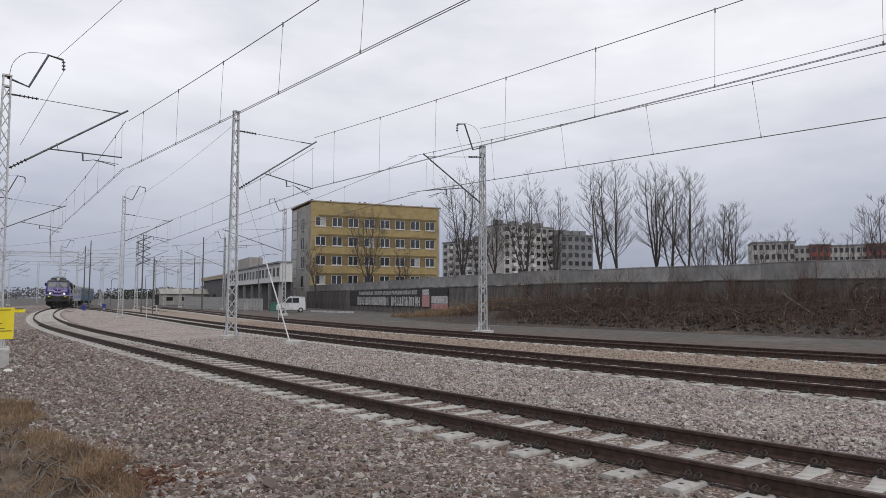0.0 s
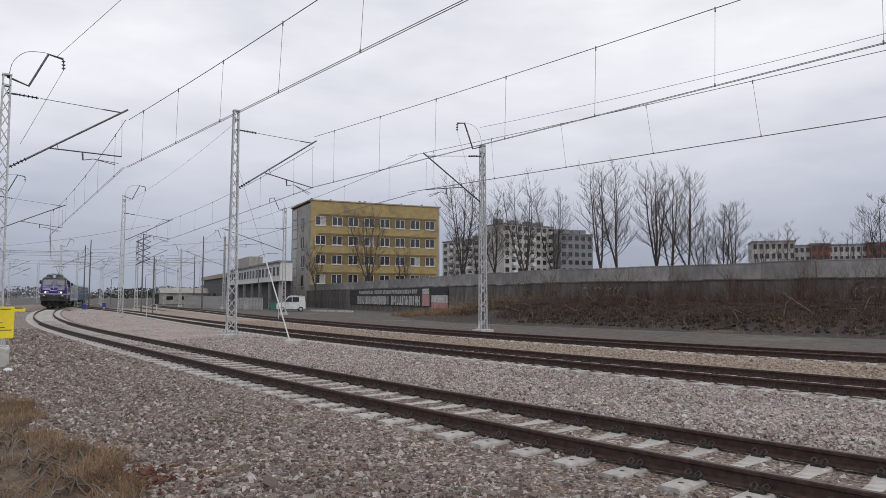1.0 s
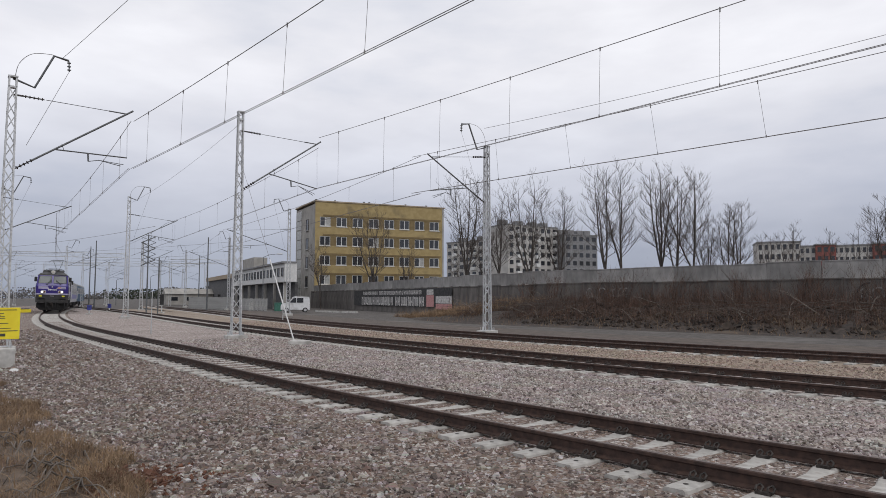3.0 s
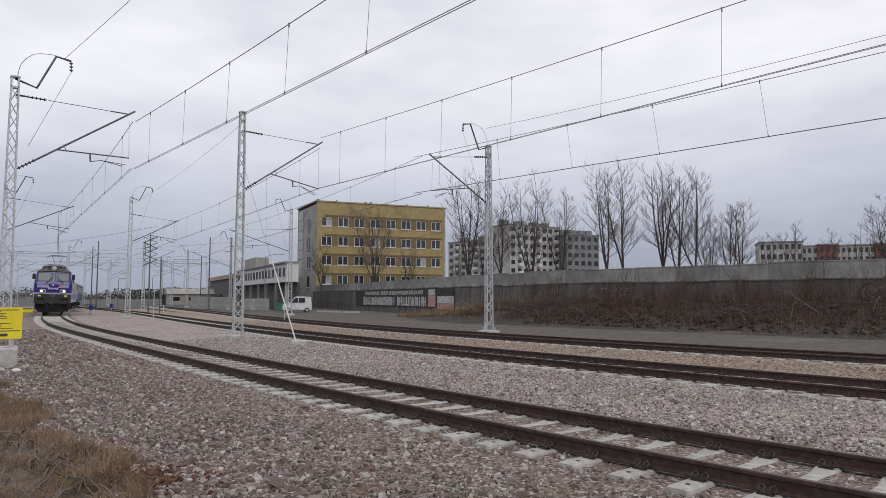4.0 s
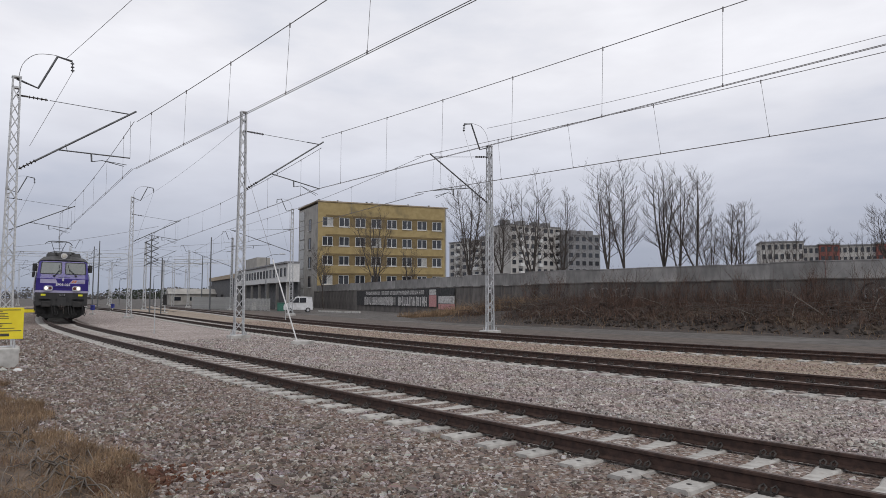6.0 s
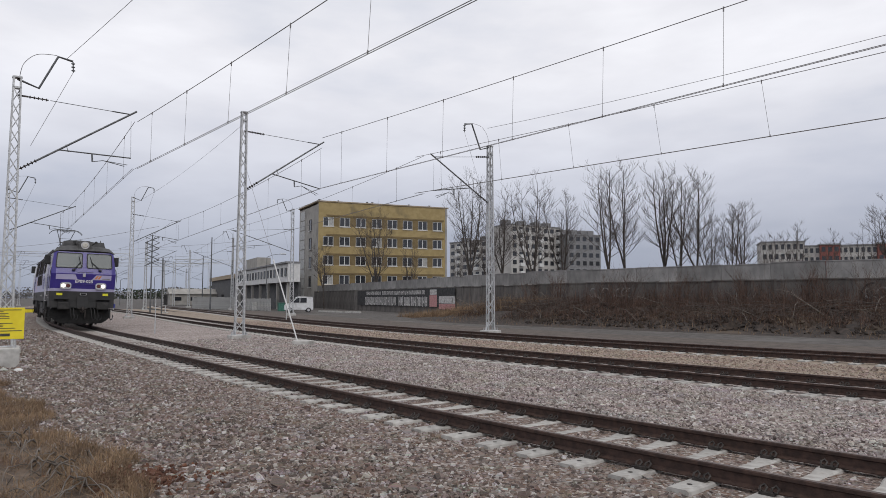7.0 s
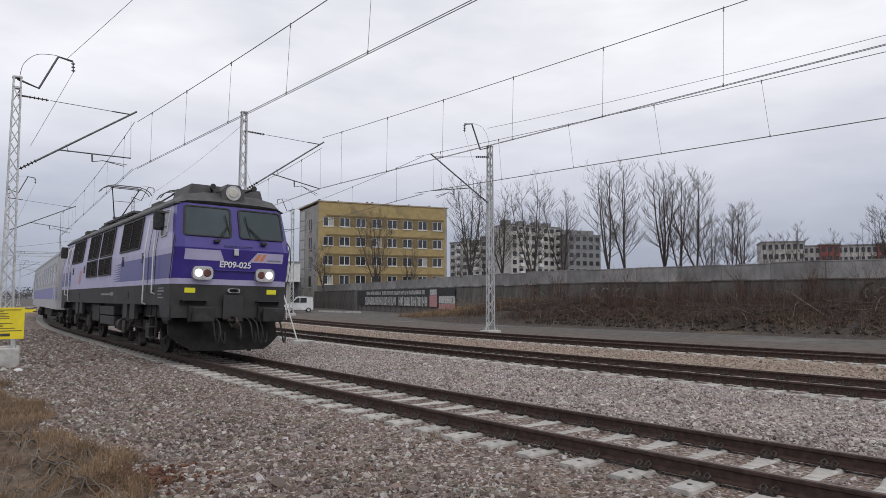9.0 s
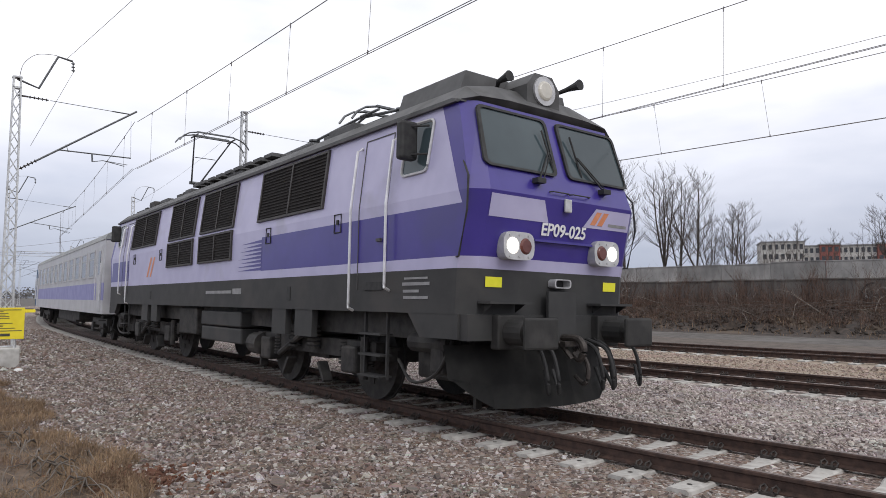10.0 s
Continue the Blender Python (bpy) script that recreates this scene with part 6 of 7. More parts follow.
        for k in range(6):
            tube(bm, [(c.x + 0.05, c.y - 0.15 + 0.15 * (k % 3), c.z + (0.125 if k < 3 else -0.125)), (c.x + 0.06, c.y - 0.15 + 0.15 * (k % 3), c.z + (0.125 if k < 3 else -0.125))], 0.016, 6)
        unit = part("headlamp_unit", bm, M_LAMPRING, thing)
        for k, mat, nm in ((1, M_HEADLIGHT, "headlamp"), (-1, M_REDLENS, "tail_lamp")):
            bm = bmesh.new()
            q = c + Vector((0.05, sy * k * 0.105, 0))
            tube(bm, [q, q + Vector((0.012, 0, 0)), q + Vector((0.022, 0, 0))], 0.098, 18, 0.075)
            part(nm, bm, mat, unit)
    bm = bmesh.new()
    prism_pts = [(-0.30, 3.92), (-0.30, 4.30), (-0.16, 4.47), (0.16, 4.47), (0.30, 4.30), (0.30, 3.92)]
    prism(bm, prism_pts, -1.0, -0.22)
    bmesh.ops.recalc_face_normals(bm, faces=bm.faces[:])
    housing = part("top_lamp_housing", bm, M_ROOFGREY, thing)
    bm = bmesh.new()
    tube(bm, [(-0.24, 0, 4.25), (-0.19, 0, 4.25)], 0.195, 22)
    part("lamp_ring", bm, M_LAMPRING, housing)
    bm = bmesh.new()
    tube(bm, [(-0.20, 0, 4.25), (-0.17, 0, 4.25), (-0.16, 0, 4.25)], 0.14, 18, 0.10)
    part("top_lamp", bm, M_DIMLAMP, housing)
    for sy, dx in ((1, -0.35), (-1, -0.7)):
        bm = bmesh.new()
        a = Vector((dx, sy * 0.42, 4.36))
        tube(bm, [a - Vector((0.2, sy * 0.15, 0.10)), a + Vector((0.12, sy * 0.05, 0.02)), a + Vector((0.26, sy * 0.06, 0.03)), a + Vector((0.34, sy * 0.06, 0.035))], 0.012, 12, 0.075)
        part("horn", bm, M_RUBBER, thing)
    for sy in (-1, 1):
        bm = bmesh.new()
        bar(bm, (-0.3, sy * 1.395, 3.875), (-LOCO_L + 0.3, sy * 1.395, 3.875), 0.05, 0.035)
        part("drip_rail", bm, M_ROOFGREY, thing)
    # roof gear
    bm = bmesh.new()
    prism(bm, [(-1.05, 4.05), (-0.92, 4.47), (0.92, 4.47), (1.05, 4.05)], -2.15, -0.72)
    bmesh.ops.recalc_face_normals(bm, faces=bm.faces[:])
    part("roof_hatch", bm, M_ROOFGREY, thing)
    bm = bmesh.new()
    prism(bm, [(-0.85, 4.12), (-0.74, 4.38), (0.74, 4.38), (0.85, 4.12)], -11.2, -6.3)
    bmesh.ops.recalc_face_normals(bm, faces=bm.faces[:])
    for x in np.arange(-11.0, -6.5, 0.55):
        box(bm, (x, -0.95, 4.30), (0.4, 0.3, 0.07))
    part("roof_cover", bm, M_ROOFGREY, thing)
    rng = random.Random(4)
    for sy in (-1, 1):
        x = -2.6
        while x > -LOCO_L + 1.2:
            w = rng.uniform(0.25, 0.9)
            bm = bmesh.new()
            bevel_box(bm, (x - w / 2, sy * rng.uniform(0.75, 0.95), 4.21), (w, rng.uniform(0.2, 0.4), rng.uniform(0.12, 0.26)), 0.02)
            part("roof_box", bm, M_ROOFGREY if rng.random() > 0.5 else M_BLACKGREASE, thing)
            x -= w + rng.uniform(0.1, 0.5)
    bm = bmesh.new()
    for x, y in ((-2.8, -0.5), (-2.8, 0.4), (-5.6, -0.6), (-5.6, 0.4), (-11.6, 0.0), (-12.0, -0.5)):
        insulator(bm, (x, y, 4.20), (x, y, 4.52), 0.11, 5)
    tube(bm, [(-2.8, -0.5, 4.5), (-4.2, -0.45, 4.66), (-5.6, -0.6, 4.48), (-7.5, -0.4, 4.55), (-11.6, 0, 4.5), (-13, 0, 4.5)], 0.025, 6)
    part("roof_busbar", bm, M_DARKSTEEL, thing)
    pantograph(thing, -4.2, False)
    pantograph(thing, -13.3, True)
    # body sides
    for sign in (-1, 1):
        for x0, x1, z0, z1 in ((-6.00, -3.49, 2.90, 3.80), (-9.25, -7.28, 2.92, 3.80), (-11.66, -9.72, 2.92, 3.80), (-15.4, -12.9, 2.92, 3.80), (-9.25, -7.28, 2.27, 2.83), (-11.66, -9.72, 2.27, 2.83)):
            louvre(thing, x0, x1, z0, z1, sign)
        for x in (-1.30, -LOCO_L + 1.30):
            # cab side window, door with handrails
            y = side_y(sign, 3.25)
            dirn = 1 if x > -8 else -1
            bm = bmesh.new()
            out = round_quad([(x + dirn * -0.06, 3.08), (x + dirn * -0.04, 3.76), (x + dirn * 0.56, 3.74), (x + dirn * 0.50, 3.08)], 0.08)
            vs = [bm.verts.new((q[0], side_y(sign, q[1]) + sign * 0.008, q[1])) for q in out]
            bm.faces.new(vs)
            bmesh.ops.recalc_face_normals(bm, faces=bm.faces[:])
            pane_ = part("side_window", bm, M_CABGLASS, thing)
            bm = bmesh.new()
            pts = [Vector((q[0], side_y(sign, q[1]) + sign * 0.012, q[1])) for q in out]
            tube(bm, pts + pts[:1], 0.022, 5, cap=False)
            part("window_frame", bm, M_LAMPRING, pane_)
            bm = bmesh.new()
            bevel_box(bm, (x + dirn * 0.26, y + sign * 0.17, 3.48), (0.14, 0.26, 0.50), 0.04)
            tube(bm, [(x + dirn * 0.50, y, 3.66), (x + dirn * 0.30, y + sign * 0.17, 3.66)], 0.015, 5)
            tube(bm, [(x + dirn * 0.50, y, 3.30), (x + dirn * 0.30, y + sign * 0.17, 3.30)], 0.015, 5)
            part("side_mirror", bm, M_RUBBER, thing)
            bm = bmesh.new()
            xd = x - dirn * 0.70
            sill = 1.62
            for k in (-0.36, 0.36):
                bar(bm, (xd + k, side_y(sign, 2.7) + sign * 0.004, sill), (xd + k, side_y(sign, 2.7) + sign * 0.004, 2.75), 0.014, 0.010)
            for k in (-0.36, 0.36):
                bar(bm, (xd + k, side_y(sign, 2.75) + sign * 0.004, 2.75), (xd + k, side_y(sign, 3.74) + sign * 0.004, 3.74), 0.014, 0.010)
            bar(bm, (xd - 0.36, side_y(sign, 3.74) + sign * 0.004, 3.74), (xd + 0.36, side_y(sign, 3.74) + sign * 0.004, 3.74), 0.010, 0.014)
            box(bm, (xd + 0.22, side_y(sign, 2.3) + sign * 0.03, 2.28), (0.10, 0.04, 0.04))
            part("cab_door_joint", bm, M_ROOFGREY, thing)
            for k, zb in ((-0.46 * dirn, 1.33), (0.46 * dirn, 1.60)):
                bm = bmesh.new()
                yy = side_y(sign, 2.6) + sign * 0.085
                tube(bm, [(xd + k, side_y(sign, 3.64), 3.66), (xd + k, side_y(sign, 3.6) + sign * 0.085, 3.60), (xd + k, yy, 2.75), (xd + k, yy, zb + 0.1), (xd + k, yy, zb + 0.04), (xd + k, side_y(sign, 1.5), zb)], 0.021, 7)
                part("handrail", bm, M_CHROME, thing)
            bm = bmesh.new()
            for k in (-0.28, 0.28):
                bar(bm, (xd + k, sign * 1.38, 0.42), (xd + k, sign * 1.38, 1.35), 0.04, 0.03)
            for z in (0.46, 0.74, 1.02):
                box(bm, (xd, sign * 1.40, z), (0.56, 0.20, 0.025))
            part("steps", bm, M_FRAMEGREY, thing)
            bm = bmesh.new()
            box(bm, (xd + dirn * 0.07, side_y(sign, 1.4) + sign * 0.004, 1.665), (0.46, 0.03, 0.11))
            part("step_recess", bm, M_RUBBER, thing)
        # fading purple teeth behind the front band
        for k in range(8):
            bm = bmesh.new()
            z = 2.0 + k * 0.072
            L = 1.05 - 0.04 * k + 0.14 * (k % 2)
            y = side_y(sign, 2.2) + sign * 0.004
            v = [bm.verts.new(p) for p in ((-5.79, y, z), (-5.79, y, z + 0.055), (-5.85 - L, y, z + 0.012))]
            bm.faces.new(v)
            part("fading_stripe", bm, M_PURPLE, body)
        bm = bmesh.new()
        box(bm, (-LOCO_L + 1.35, side_y(sign, 2.2) + sign * 0.003, 2.295), (2.1, 0.006, 0.60))
        part("band_end", bm, M_PURPLE, body)
        for x in (-2.97, -5.5, -12.3, -14.95):
            bm = bmesh.new()
            y = side_y(sign, 2.5) + sign * 0.008
            pts = [(x - 0.10, y, 2.47), (x + 0.10, y, 2.47), (x + 0.10, y, 2.74), (x - 0.10, y, 2.74), (x - 0.10, y, 2.47)]
            tube(bm, pts, 0.011, 4)
            box(bm, (x, y, 2.62), (0.06, 0.02, 0.07))
            part("lifting_eye_cover", bm, M_RUBBER, thing)
        for x, z, w, h, mat in ((-7.95, 1.62, 1.5, 0.06, M_FADEDMARK), (-6.92, 1.63, 0.45, 0.11, M_FADEDMARK), (-0.95, 1.75, 0.50, 0.025, M_FADEDMARK), (-0.95, 1.68, 0.58, 0.04, M_FADEDMARK), (-1.05, 1.59, 0.34, 0.035, M_FADEDMARK), (-0.95, 1.51, 0.52, 0.035, M_FADEDMARK)):
            bm = bmesh.new()
            box(bm, (x, sign * (HW + 0.003), z), (w, 0.006, h))
            part("side_marking", bm, mat, body)
        bm = bmesh.new()
        for k, (dx, w) in enumerate(((0, 0.16), (0.2, 0.14))):
            y = side_y(sign, 2.3) + sign * 0.004
            v = [bm.verts.new((-13.6 + dx * 1.6 + q[0], y, q[1])) for q in ((0, 2.06), (w, 2.06), (w + 0.35, 2.58), (0.35, 2.58))]
            bm.faces.new(v)
        part("side_mark", bm, M_ORANGE, body, "faded orange slanted mark")
        # frame lobes that reach down over the bogies
        for x0, x1, z0 in ((-5.25, -4.70, 0.90), (-4.35, -3.74, 0.90), (-13.0, -12.45, 0.90), (-13.96, -13.35, 0.90)):
            bm = bmesh.new()
            box(bm, ((x0 + x1) / 2, sign * (HW - 0.06), (z0 + 1.32) / 2), (x1 - x0, 0.10, 1.32 - z0))
            part("frame_bracket", bm, M_FRAMEGREY, thing)
        bm = bmesh.new()
        for x, z in ((-4.58, 1.58), (-13.1, 1.58)):
            box(bm, (x, sign * (HW + 0.002), z), (0.12, 0.02, 0.22))
        part("drain_slot", bm, M_RUBBER, thing)
    # cab aprons, cut aslant behind
    for q0, d_ in ((0.0, 1), (-LOCO_L, -1)):
        for sign in (-1, 1):
            bm = bmesh.new()
            outer = [bm.verts.new((q0 + d_ * px, sign * (HW - 0.004), pz)) for px, pz in ((-1.12, 1.325), (-0.86, 1.03), (-0.12, 1.03), (-0.12, 1.325))]
            inner = [bm.verts.new(v.co - Vector((0, sign * 0.12, 0))) for v in outer]
            for k in range(4):
                bm.faces.new((outer[k], outer[(k + 1) % 4], inner[(k + 1) % 4], inner[k]))
            bm.faces.new(outer), bm.faces.new(inner[::-1])
            bmesh.ops.recalc_face_normals(bm, faces=bm.faces[:])
            part("apron", bm, M_FRAMEGREY, thing)
    # equipment between the bogies
    bm = bmesh.new()
    bevel_box(bm, (-8.0, 0, 1.08), (2.3, 2.84, 0.30), 0.03)
    bevel_box(bm, (-8.0, 0, 0.76), (2.3, 2.80, 0.30), 0.03)
    part("battery_box", bm, M_FRAMEGREY, thing)
    bm = bmesh.new()
    bevel_box(bm, (-10.3, 0, 0.98), (1.3, 2.7, 0.6), 0.03)
    tube(bm, [(-6.6, -1.2, 0.66), (-6.2, -1.2, 0.66)], 0.20, 14)
    tube(bm, [(-6.6, 1.2, 0.66), (-6.2, 1.2, 0.66)], 0.20, 14)
    box(bm, (-LOCO_L / 2, 0, 1.15), (15.4, 2.4, 0.34))
    part("underfloor_gear", bm, M_BLACKGREASE, thing)
    for x in (-BOGIE, -LOCO_L + BOGIE):
        bogie(thing, x)
    # buffer beam, buffers, plough, coupler, hoses
    for end in (0, 1):
        t_ = Matrix.Identity(4) if not end else Matrix.Translation((-LOCO_L, 0, 0)) @ Matrix.Rotation(math.pi, 4, "Z")
        parts = []
        bm = bmesh.new()
        box(bm, (-0.06, 0, 1.17), (0.16, 2.9, 0.30))
        box(bm, (0.10, 0, 1.30), (0.04, 0.5, 0.62))
        for sy in (-1, 1):
            box(bm, (0.10, sy * 0.95, 1.46), (0.22, 0.66, 0.03))
            v = [bm.verts.new(q) for q in ((0.0, sy * 1.2, 1.46), (0.2, sy * 1.2, 1.46), (0.0, sy * 1.2, 1.34), (0.0, sy * 0.7, 1.46), (0.2, sy * 0.7, 1.46), (0.0, sy * 0.7, 1.34))]
            bm.faces.new(v[:3]), bm.faces.new(v[3:])
        parts.append(part("buffer_beam", bm, M_FRAMEGREY, thing))
        for sy in (-1, 1):
            bm = bmesh.new()
            tube(bm, [(0.05, sy * 0.875, 1.12), (0.42, sy * 0.875, 1.12)], 0.15, 14)
            tube(bm, [(0.42, sy * 0.875, 1.12), (0.56, sy * 0.875, 1.12)], 0.11, 12)
            bevel_box(bm, (0.60, sy * 0.875, 1.12), (0.05, 0.54, 0.36), 0.03)
            bevel_box(bm, (0.06, sy * 0.875, 1.12), (0.14, 0.42, 0.40), 0.02)
            parts.append(part("buffer", bm, M_PLOUGH, thing))
        bm = bmesh.new()
        ys = np.linspace(-1.4, 1.4, 13)
        lo, mid, hi = [], [], []
        for y in ys:
            f = 0.06 - 0.45 * (abs(y) / 1.4) ** 1.7
            cut = 0.22 + 0.34 * max(0.0, abs(y) - 1.0) / 0.42
            lo.append(bm.verts.new((f + 0.10, y, cut)))
            mid.append(bm.verts.new((f, y, 0.45 + cut * 0.2)))
            hi.append(bm.verts.new((f - 0.10, y, 0.95)))
        for i in range(12):
            bm.faces.new((lo[i], lo[i + 1], mid[i + 1], mid[i]))
            bm.faces.new((mid[i], mid[i + 1], hi[i + 1], hi[i]))
        bmesh.ops.solidify(bm, geom=bm.faces[:], thickness=0.025)
        parts.append(part("snow_plough", bm, M_PLOUGH, thing))
        bm = bmesh.new()
        tube(bm, eased([(0.1, 0, 1.04), (0.36, 0, 1.04), (0.46, 0, 0.93), (0.40, 0, 0.80), (0.31, 0, 0.86)]), 0.045, 9)
        tube(bm, eased([(0.2, 0.12, 1.0), (0.42, 0.12, 0.72), (0.38, 0.12, 0.50), (0.22, 0.12, 0.58)]), 0.028, 8)
        for y in (-0.12, 0.12):
            tube(bm, [(0.18, y, 1.0), (0.34, y * 0.6, 0.8)], 0.03, 6)
        bar(bm, (0.3, -0.2, 0.98), (0.3, 0.2, 0.98), 0.08, 0.06)
        parts.append(part("coupling", bm, M_DARKIRON, thing))
        bm = bmesh.new()
        bevel_box(bm, (-0.95, 0, 0.78), (1.1, 2.1, 0.62), 0.05)
        for sy in (-1, 1):
            bevel_box(bm, (-0.75, sy * 1.16, 0.80), (0.28, 0.30, 0.46), 0.05)
            tube(bm, [(-1.35, sy * 1.2, 0.95), (-0.55, sy * 1.2, 0.95)], 0.13, 12)
            tube(bm, eased([(-0.5, sy * 1.25, 1.0), (-0.7, sy * 1.33, 0.6), (-1.2, sy * 1.33, 0.45), (-1.6, sy * 1.28, 0.7)]), 0.022, 6)
            bar(bm, (-0.62, sy * 0.74, 0.55), (-0.62, sy * 0.74, 0.14), 0.10, 0.05)
        parts.append(part("brake_gear", bm, M_BLACKGREASE, thing, "grimy air tank and brake gear behind the plough"))
        for y, dx in ((-0.55, 0.0), (-0.42, 0.05), (0.38, 0.05), (0.52, 0.1), (0.68, 0.0), (1.2, 0.0)):
            bm = bmesh.new()
            tube(bm, eased([(0.06, y, 1.02), (0.26 + dx, y + 0.02, 0.90), (0.34 + dx, y + 0.05, 0.62), (0.29 + dx, y + 0.12, 0.42), (0.20 + dx, y + 0.20, 0.46), (0.12, y + 0.24, 0.66)]), 0.024, 8)
            parts.append(part("brake_hose", bm, M_RUBBER, thing))
        for ob in parts:
            ob.matrix_local = t_
        if not end:
            for sy in (-1, 1):
                bm = bmesh.new()
                front_patch(bm, [(sy * 1.05 - 0.13, 1.64), (sy * 1.05 + 0.13, 1.64), (sy * 1.05 + 0.13, 1.76), (sy * 1.05 - 0.13, 1.76)], 0.012)
                part("yellow_label", bm, M_LABELYELLOW, thing)
            bm = bmesh.new()
            out = round_quad([(-0.12, 1.66), (-0.12, 1.76), (0.16, 1.76), (0.16, 1.66)], 0.045)
            ringed(bm, out, 0.12, 0.012)
            bmesh.ops.recalc_face_normals(bm, faces=bm.faces[:])
            part("maker_plate", bm, M_LAMPRING, thing)
            for sy in (-1, 1):
                bm = bmesh.new()
                tube(bm, [(-0.16, sy * 1.48, 1.98), (-0.06, sy * 1.53, 1.98), (0.08, sy * 1.53, 2.5), (0.06, sy * 1.50, 2.9), (-0.10, sy * 1.44, 3.1)], 0.014, 6)
                part("corner_handrail", bm, M_RUBBER, thing)
    axles = [wheelset(thing, x + k, WHEEL_R) for x in (-BOGIE, -LOCO_L + BOGIE) for k in (1.5, -1.5)]
    return thing, axles


CAR_L = 24.4


def carriage(main, lower, label, blue_band):
    """A passenger carriage: body with a row of windows, doors at both ends, rounded roof, bogies."""
    thing = tagged(new("passenger_carriage"), label, "railway carriage", "carriages of the train")
    bm = bmesh.new()
    for z0, z1, mat in ((0.95, 1.42, 0), (1.42, 1.52, 1), (1.52, 2.02, 2), (2.02, 3.50, 0)):
        box(bm, (-CAR_L / 2, 0, (z0 + z1) / 2), (CAR_L, 2.92, z1 - z0), mat=mat)
    part("body", bm, [main, M_CARBLUE if blue_band else main, lower], thing)
    bm = bmesh.new()
    prism(bm, [(-1.48, 3.50), (-1.41, 3.68), (-1.12, 3.86), (-0.5, 3.97), (0, 4.0), (0.5, 3.97), (1.12, 3.86), (1.41, 3.68), (1.48, 3.50)], -CAR_L - 0.05, 0.05)
    bmesh.ops.recalc_face_normals(bm, faces=bm.faces[:])
    part("roof", bm, M_CARROOF, thing, smooth=False)
    wm, fm = bmesh.new(), bmesh.new()
    box(wm, (0, 0, 0), (1.12, 0.03, 0.86))
    box(fm, (0, 0, 0.47), (1.24, 0.05, 0.06)), box(fm, (0, 0, -0.47), (1.24, 0.05, 0.06)), box(fm, (-0.59, 0, 0), (0.06, 0.05, 0.88)), box(fm, (0.59, 0, 0), (0.06, 0.05, 0.88)), box(fm, (0, 0, 0.18), (1.12, 0.05, 0.03))
    me_w, me_f = finish("window", wm, M_PANE), finish("window_frame", fm, M_LAMPRING)
    for sign in (-1, 1):
        for i in range(11):
            x = -2.6 - i * (CAR_L - 5.2) / 10
            ob = new("window", me_w)
            ob.parent, ob.location = thing, (x, sign * 1.462, 2.72)
            fr = new("window_frame", me_f)
            fr.parent, fr.location = ob, (0, 0, 0)
        for x in (-0.85, -CAR_L + 0.85):
            bm = bmesh.new()
            bevel_box(bm, (x, sign * 1.46, 2.18), (0.86, 0.05, 2.3), 0.02)
            dr = part("door", bm, main, thing)
            bm = bmesh.new()
            box(bm, (x, sign * 1.487, 2.72), (0.46, 0.02, 0.82))
            part("door_window", bm, M_PANE, dr)
            for k in (-0.48, 0.48):
                bm = bmesh.new()
                tube(bm, [(x + k, sign * 1.52, 1.4), (x + k, sign * 1.52, 2.7)], 0.016, 6)
                part("handrail", bm, M_CHROME, thing)
            bm = bmesh.new()
            for z in (0.45, 0.72):
                box(bm, (x, sign * 1.36, z), (0.8, 0.24, 0.03))
            part("steps", bm, M_BLACKGREASE, thing)
    for x in (-2.8, -CAR_L + 2.8):
        bm = bmesh.new()
        for sy in (-1, 1):
            prism(bm, [(sy * 1.0 - 0.08, 0.5), (sy * 1.0 + 0.08, 0.5), (sy * 1.0 + 0.08, 0.75), (sy * 1.0 - 0.08, 0.75)], x - 1.6, x + 1.6)
            for sx in (-1.12, 1.12):
                bevel_box(bm, (x + sx, sy * 1.04, 0.42), (0.4, 0.24, 0.34), 0.03)
        box(bm, (x, 0, 0.68), (0.6, 2.0, 0.3))
        part("bogie", bm, M_BLACKGREASE, thing)
    bm = bmesh.new()
    bevel_box(bm, (-CAR_L / 2, 0, 0.68), (6.5, 2.2, 0.5), 0.04)
    bevel_box(bm, (-CAR_L / 2 + 4.4, 0, 0.75), (1.2, 2.4, 0.4), 0.04)
    part("underfloor_gear", bm, M_BLACKGREASE, thing)
    for x in (0.0, -CAR_L):
        s = 1 if x == 0 else -1
        for sy in (-1, 1):
            bm = bmesh.new()
            tube(bm, [(x, sy * 0.875, 1.06), (x + s * 0.5, sy * 0.875, 1.06)], 0.12, 10)
            bevel_box(bm, (x + s * 0.54, sy * 0.875, 1.06), (0.05, 0.5, 0.36), 0.02)
            part("buffer", bm, M_BLACKGREASE, thing)
        bm = bmesh.new()
        bevel_box(bm, (x + s * 0.25, 0, 2.2), (0.5, 1.3, 2.2), 0.08)
        part("gangway_bellows", bm, M_RUBBER, thing)
        bm = bmesh.new()
        box(bm, (x - s * 0.02, 0, 2.2), (0.08, 2.88, 2.5))
        part("end_wall", bm, M_CARWHITE, thing)
    axles = [wheelset(thing, x + k, 0.42) for x in (-2.8, -CAR_L + 2.8) for k in (1.12, -1.12)]
    return thing, axles


loco, loco_axles = locomotive()
car_1, axles_1 = carriage(M_CARWHITE, M_CARBLUE, "pale grey passenger carriage with a faded blue band", True)
car_2, axles_2 = carriage(M_CARTEAL, M_CARTEAL, "blue passenger carriage at the rear of the train", False)

# ---- trackside things ----
M_SIGNALBLUE = material("signal_blue", (0.03, 0.04, 0.20), (0.05, 0.06, 0.28), 6, 0.5, bump=0.0)
M_LAMPPOST = material("dark_lamp_post", (0.10, 0.105, 0.11), (0.15, 0.155, 0.16), 6, 0.6, 0.3, bump=0.0)
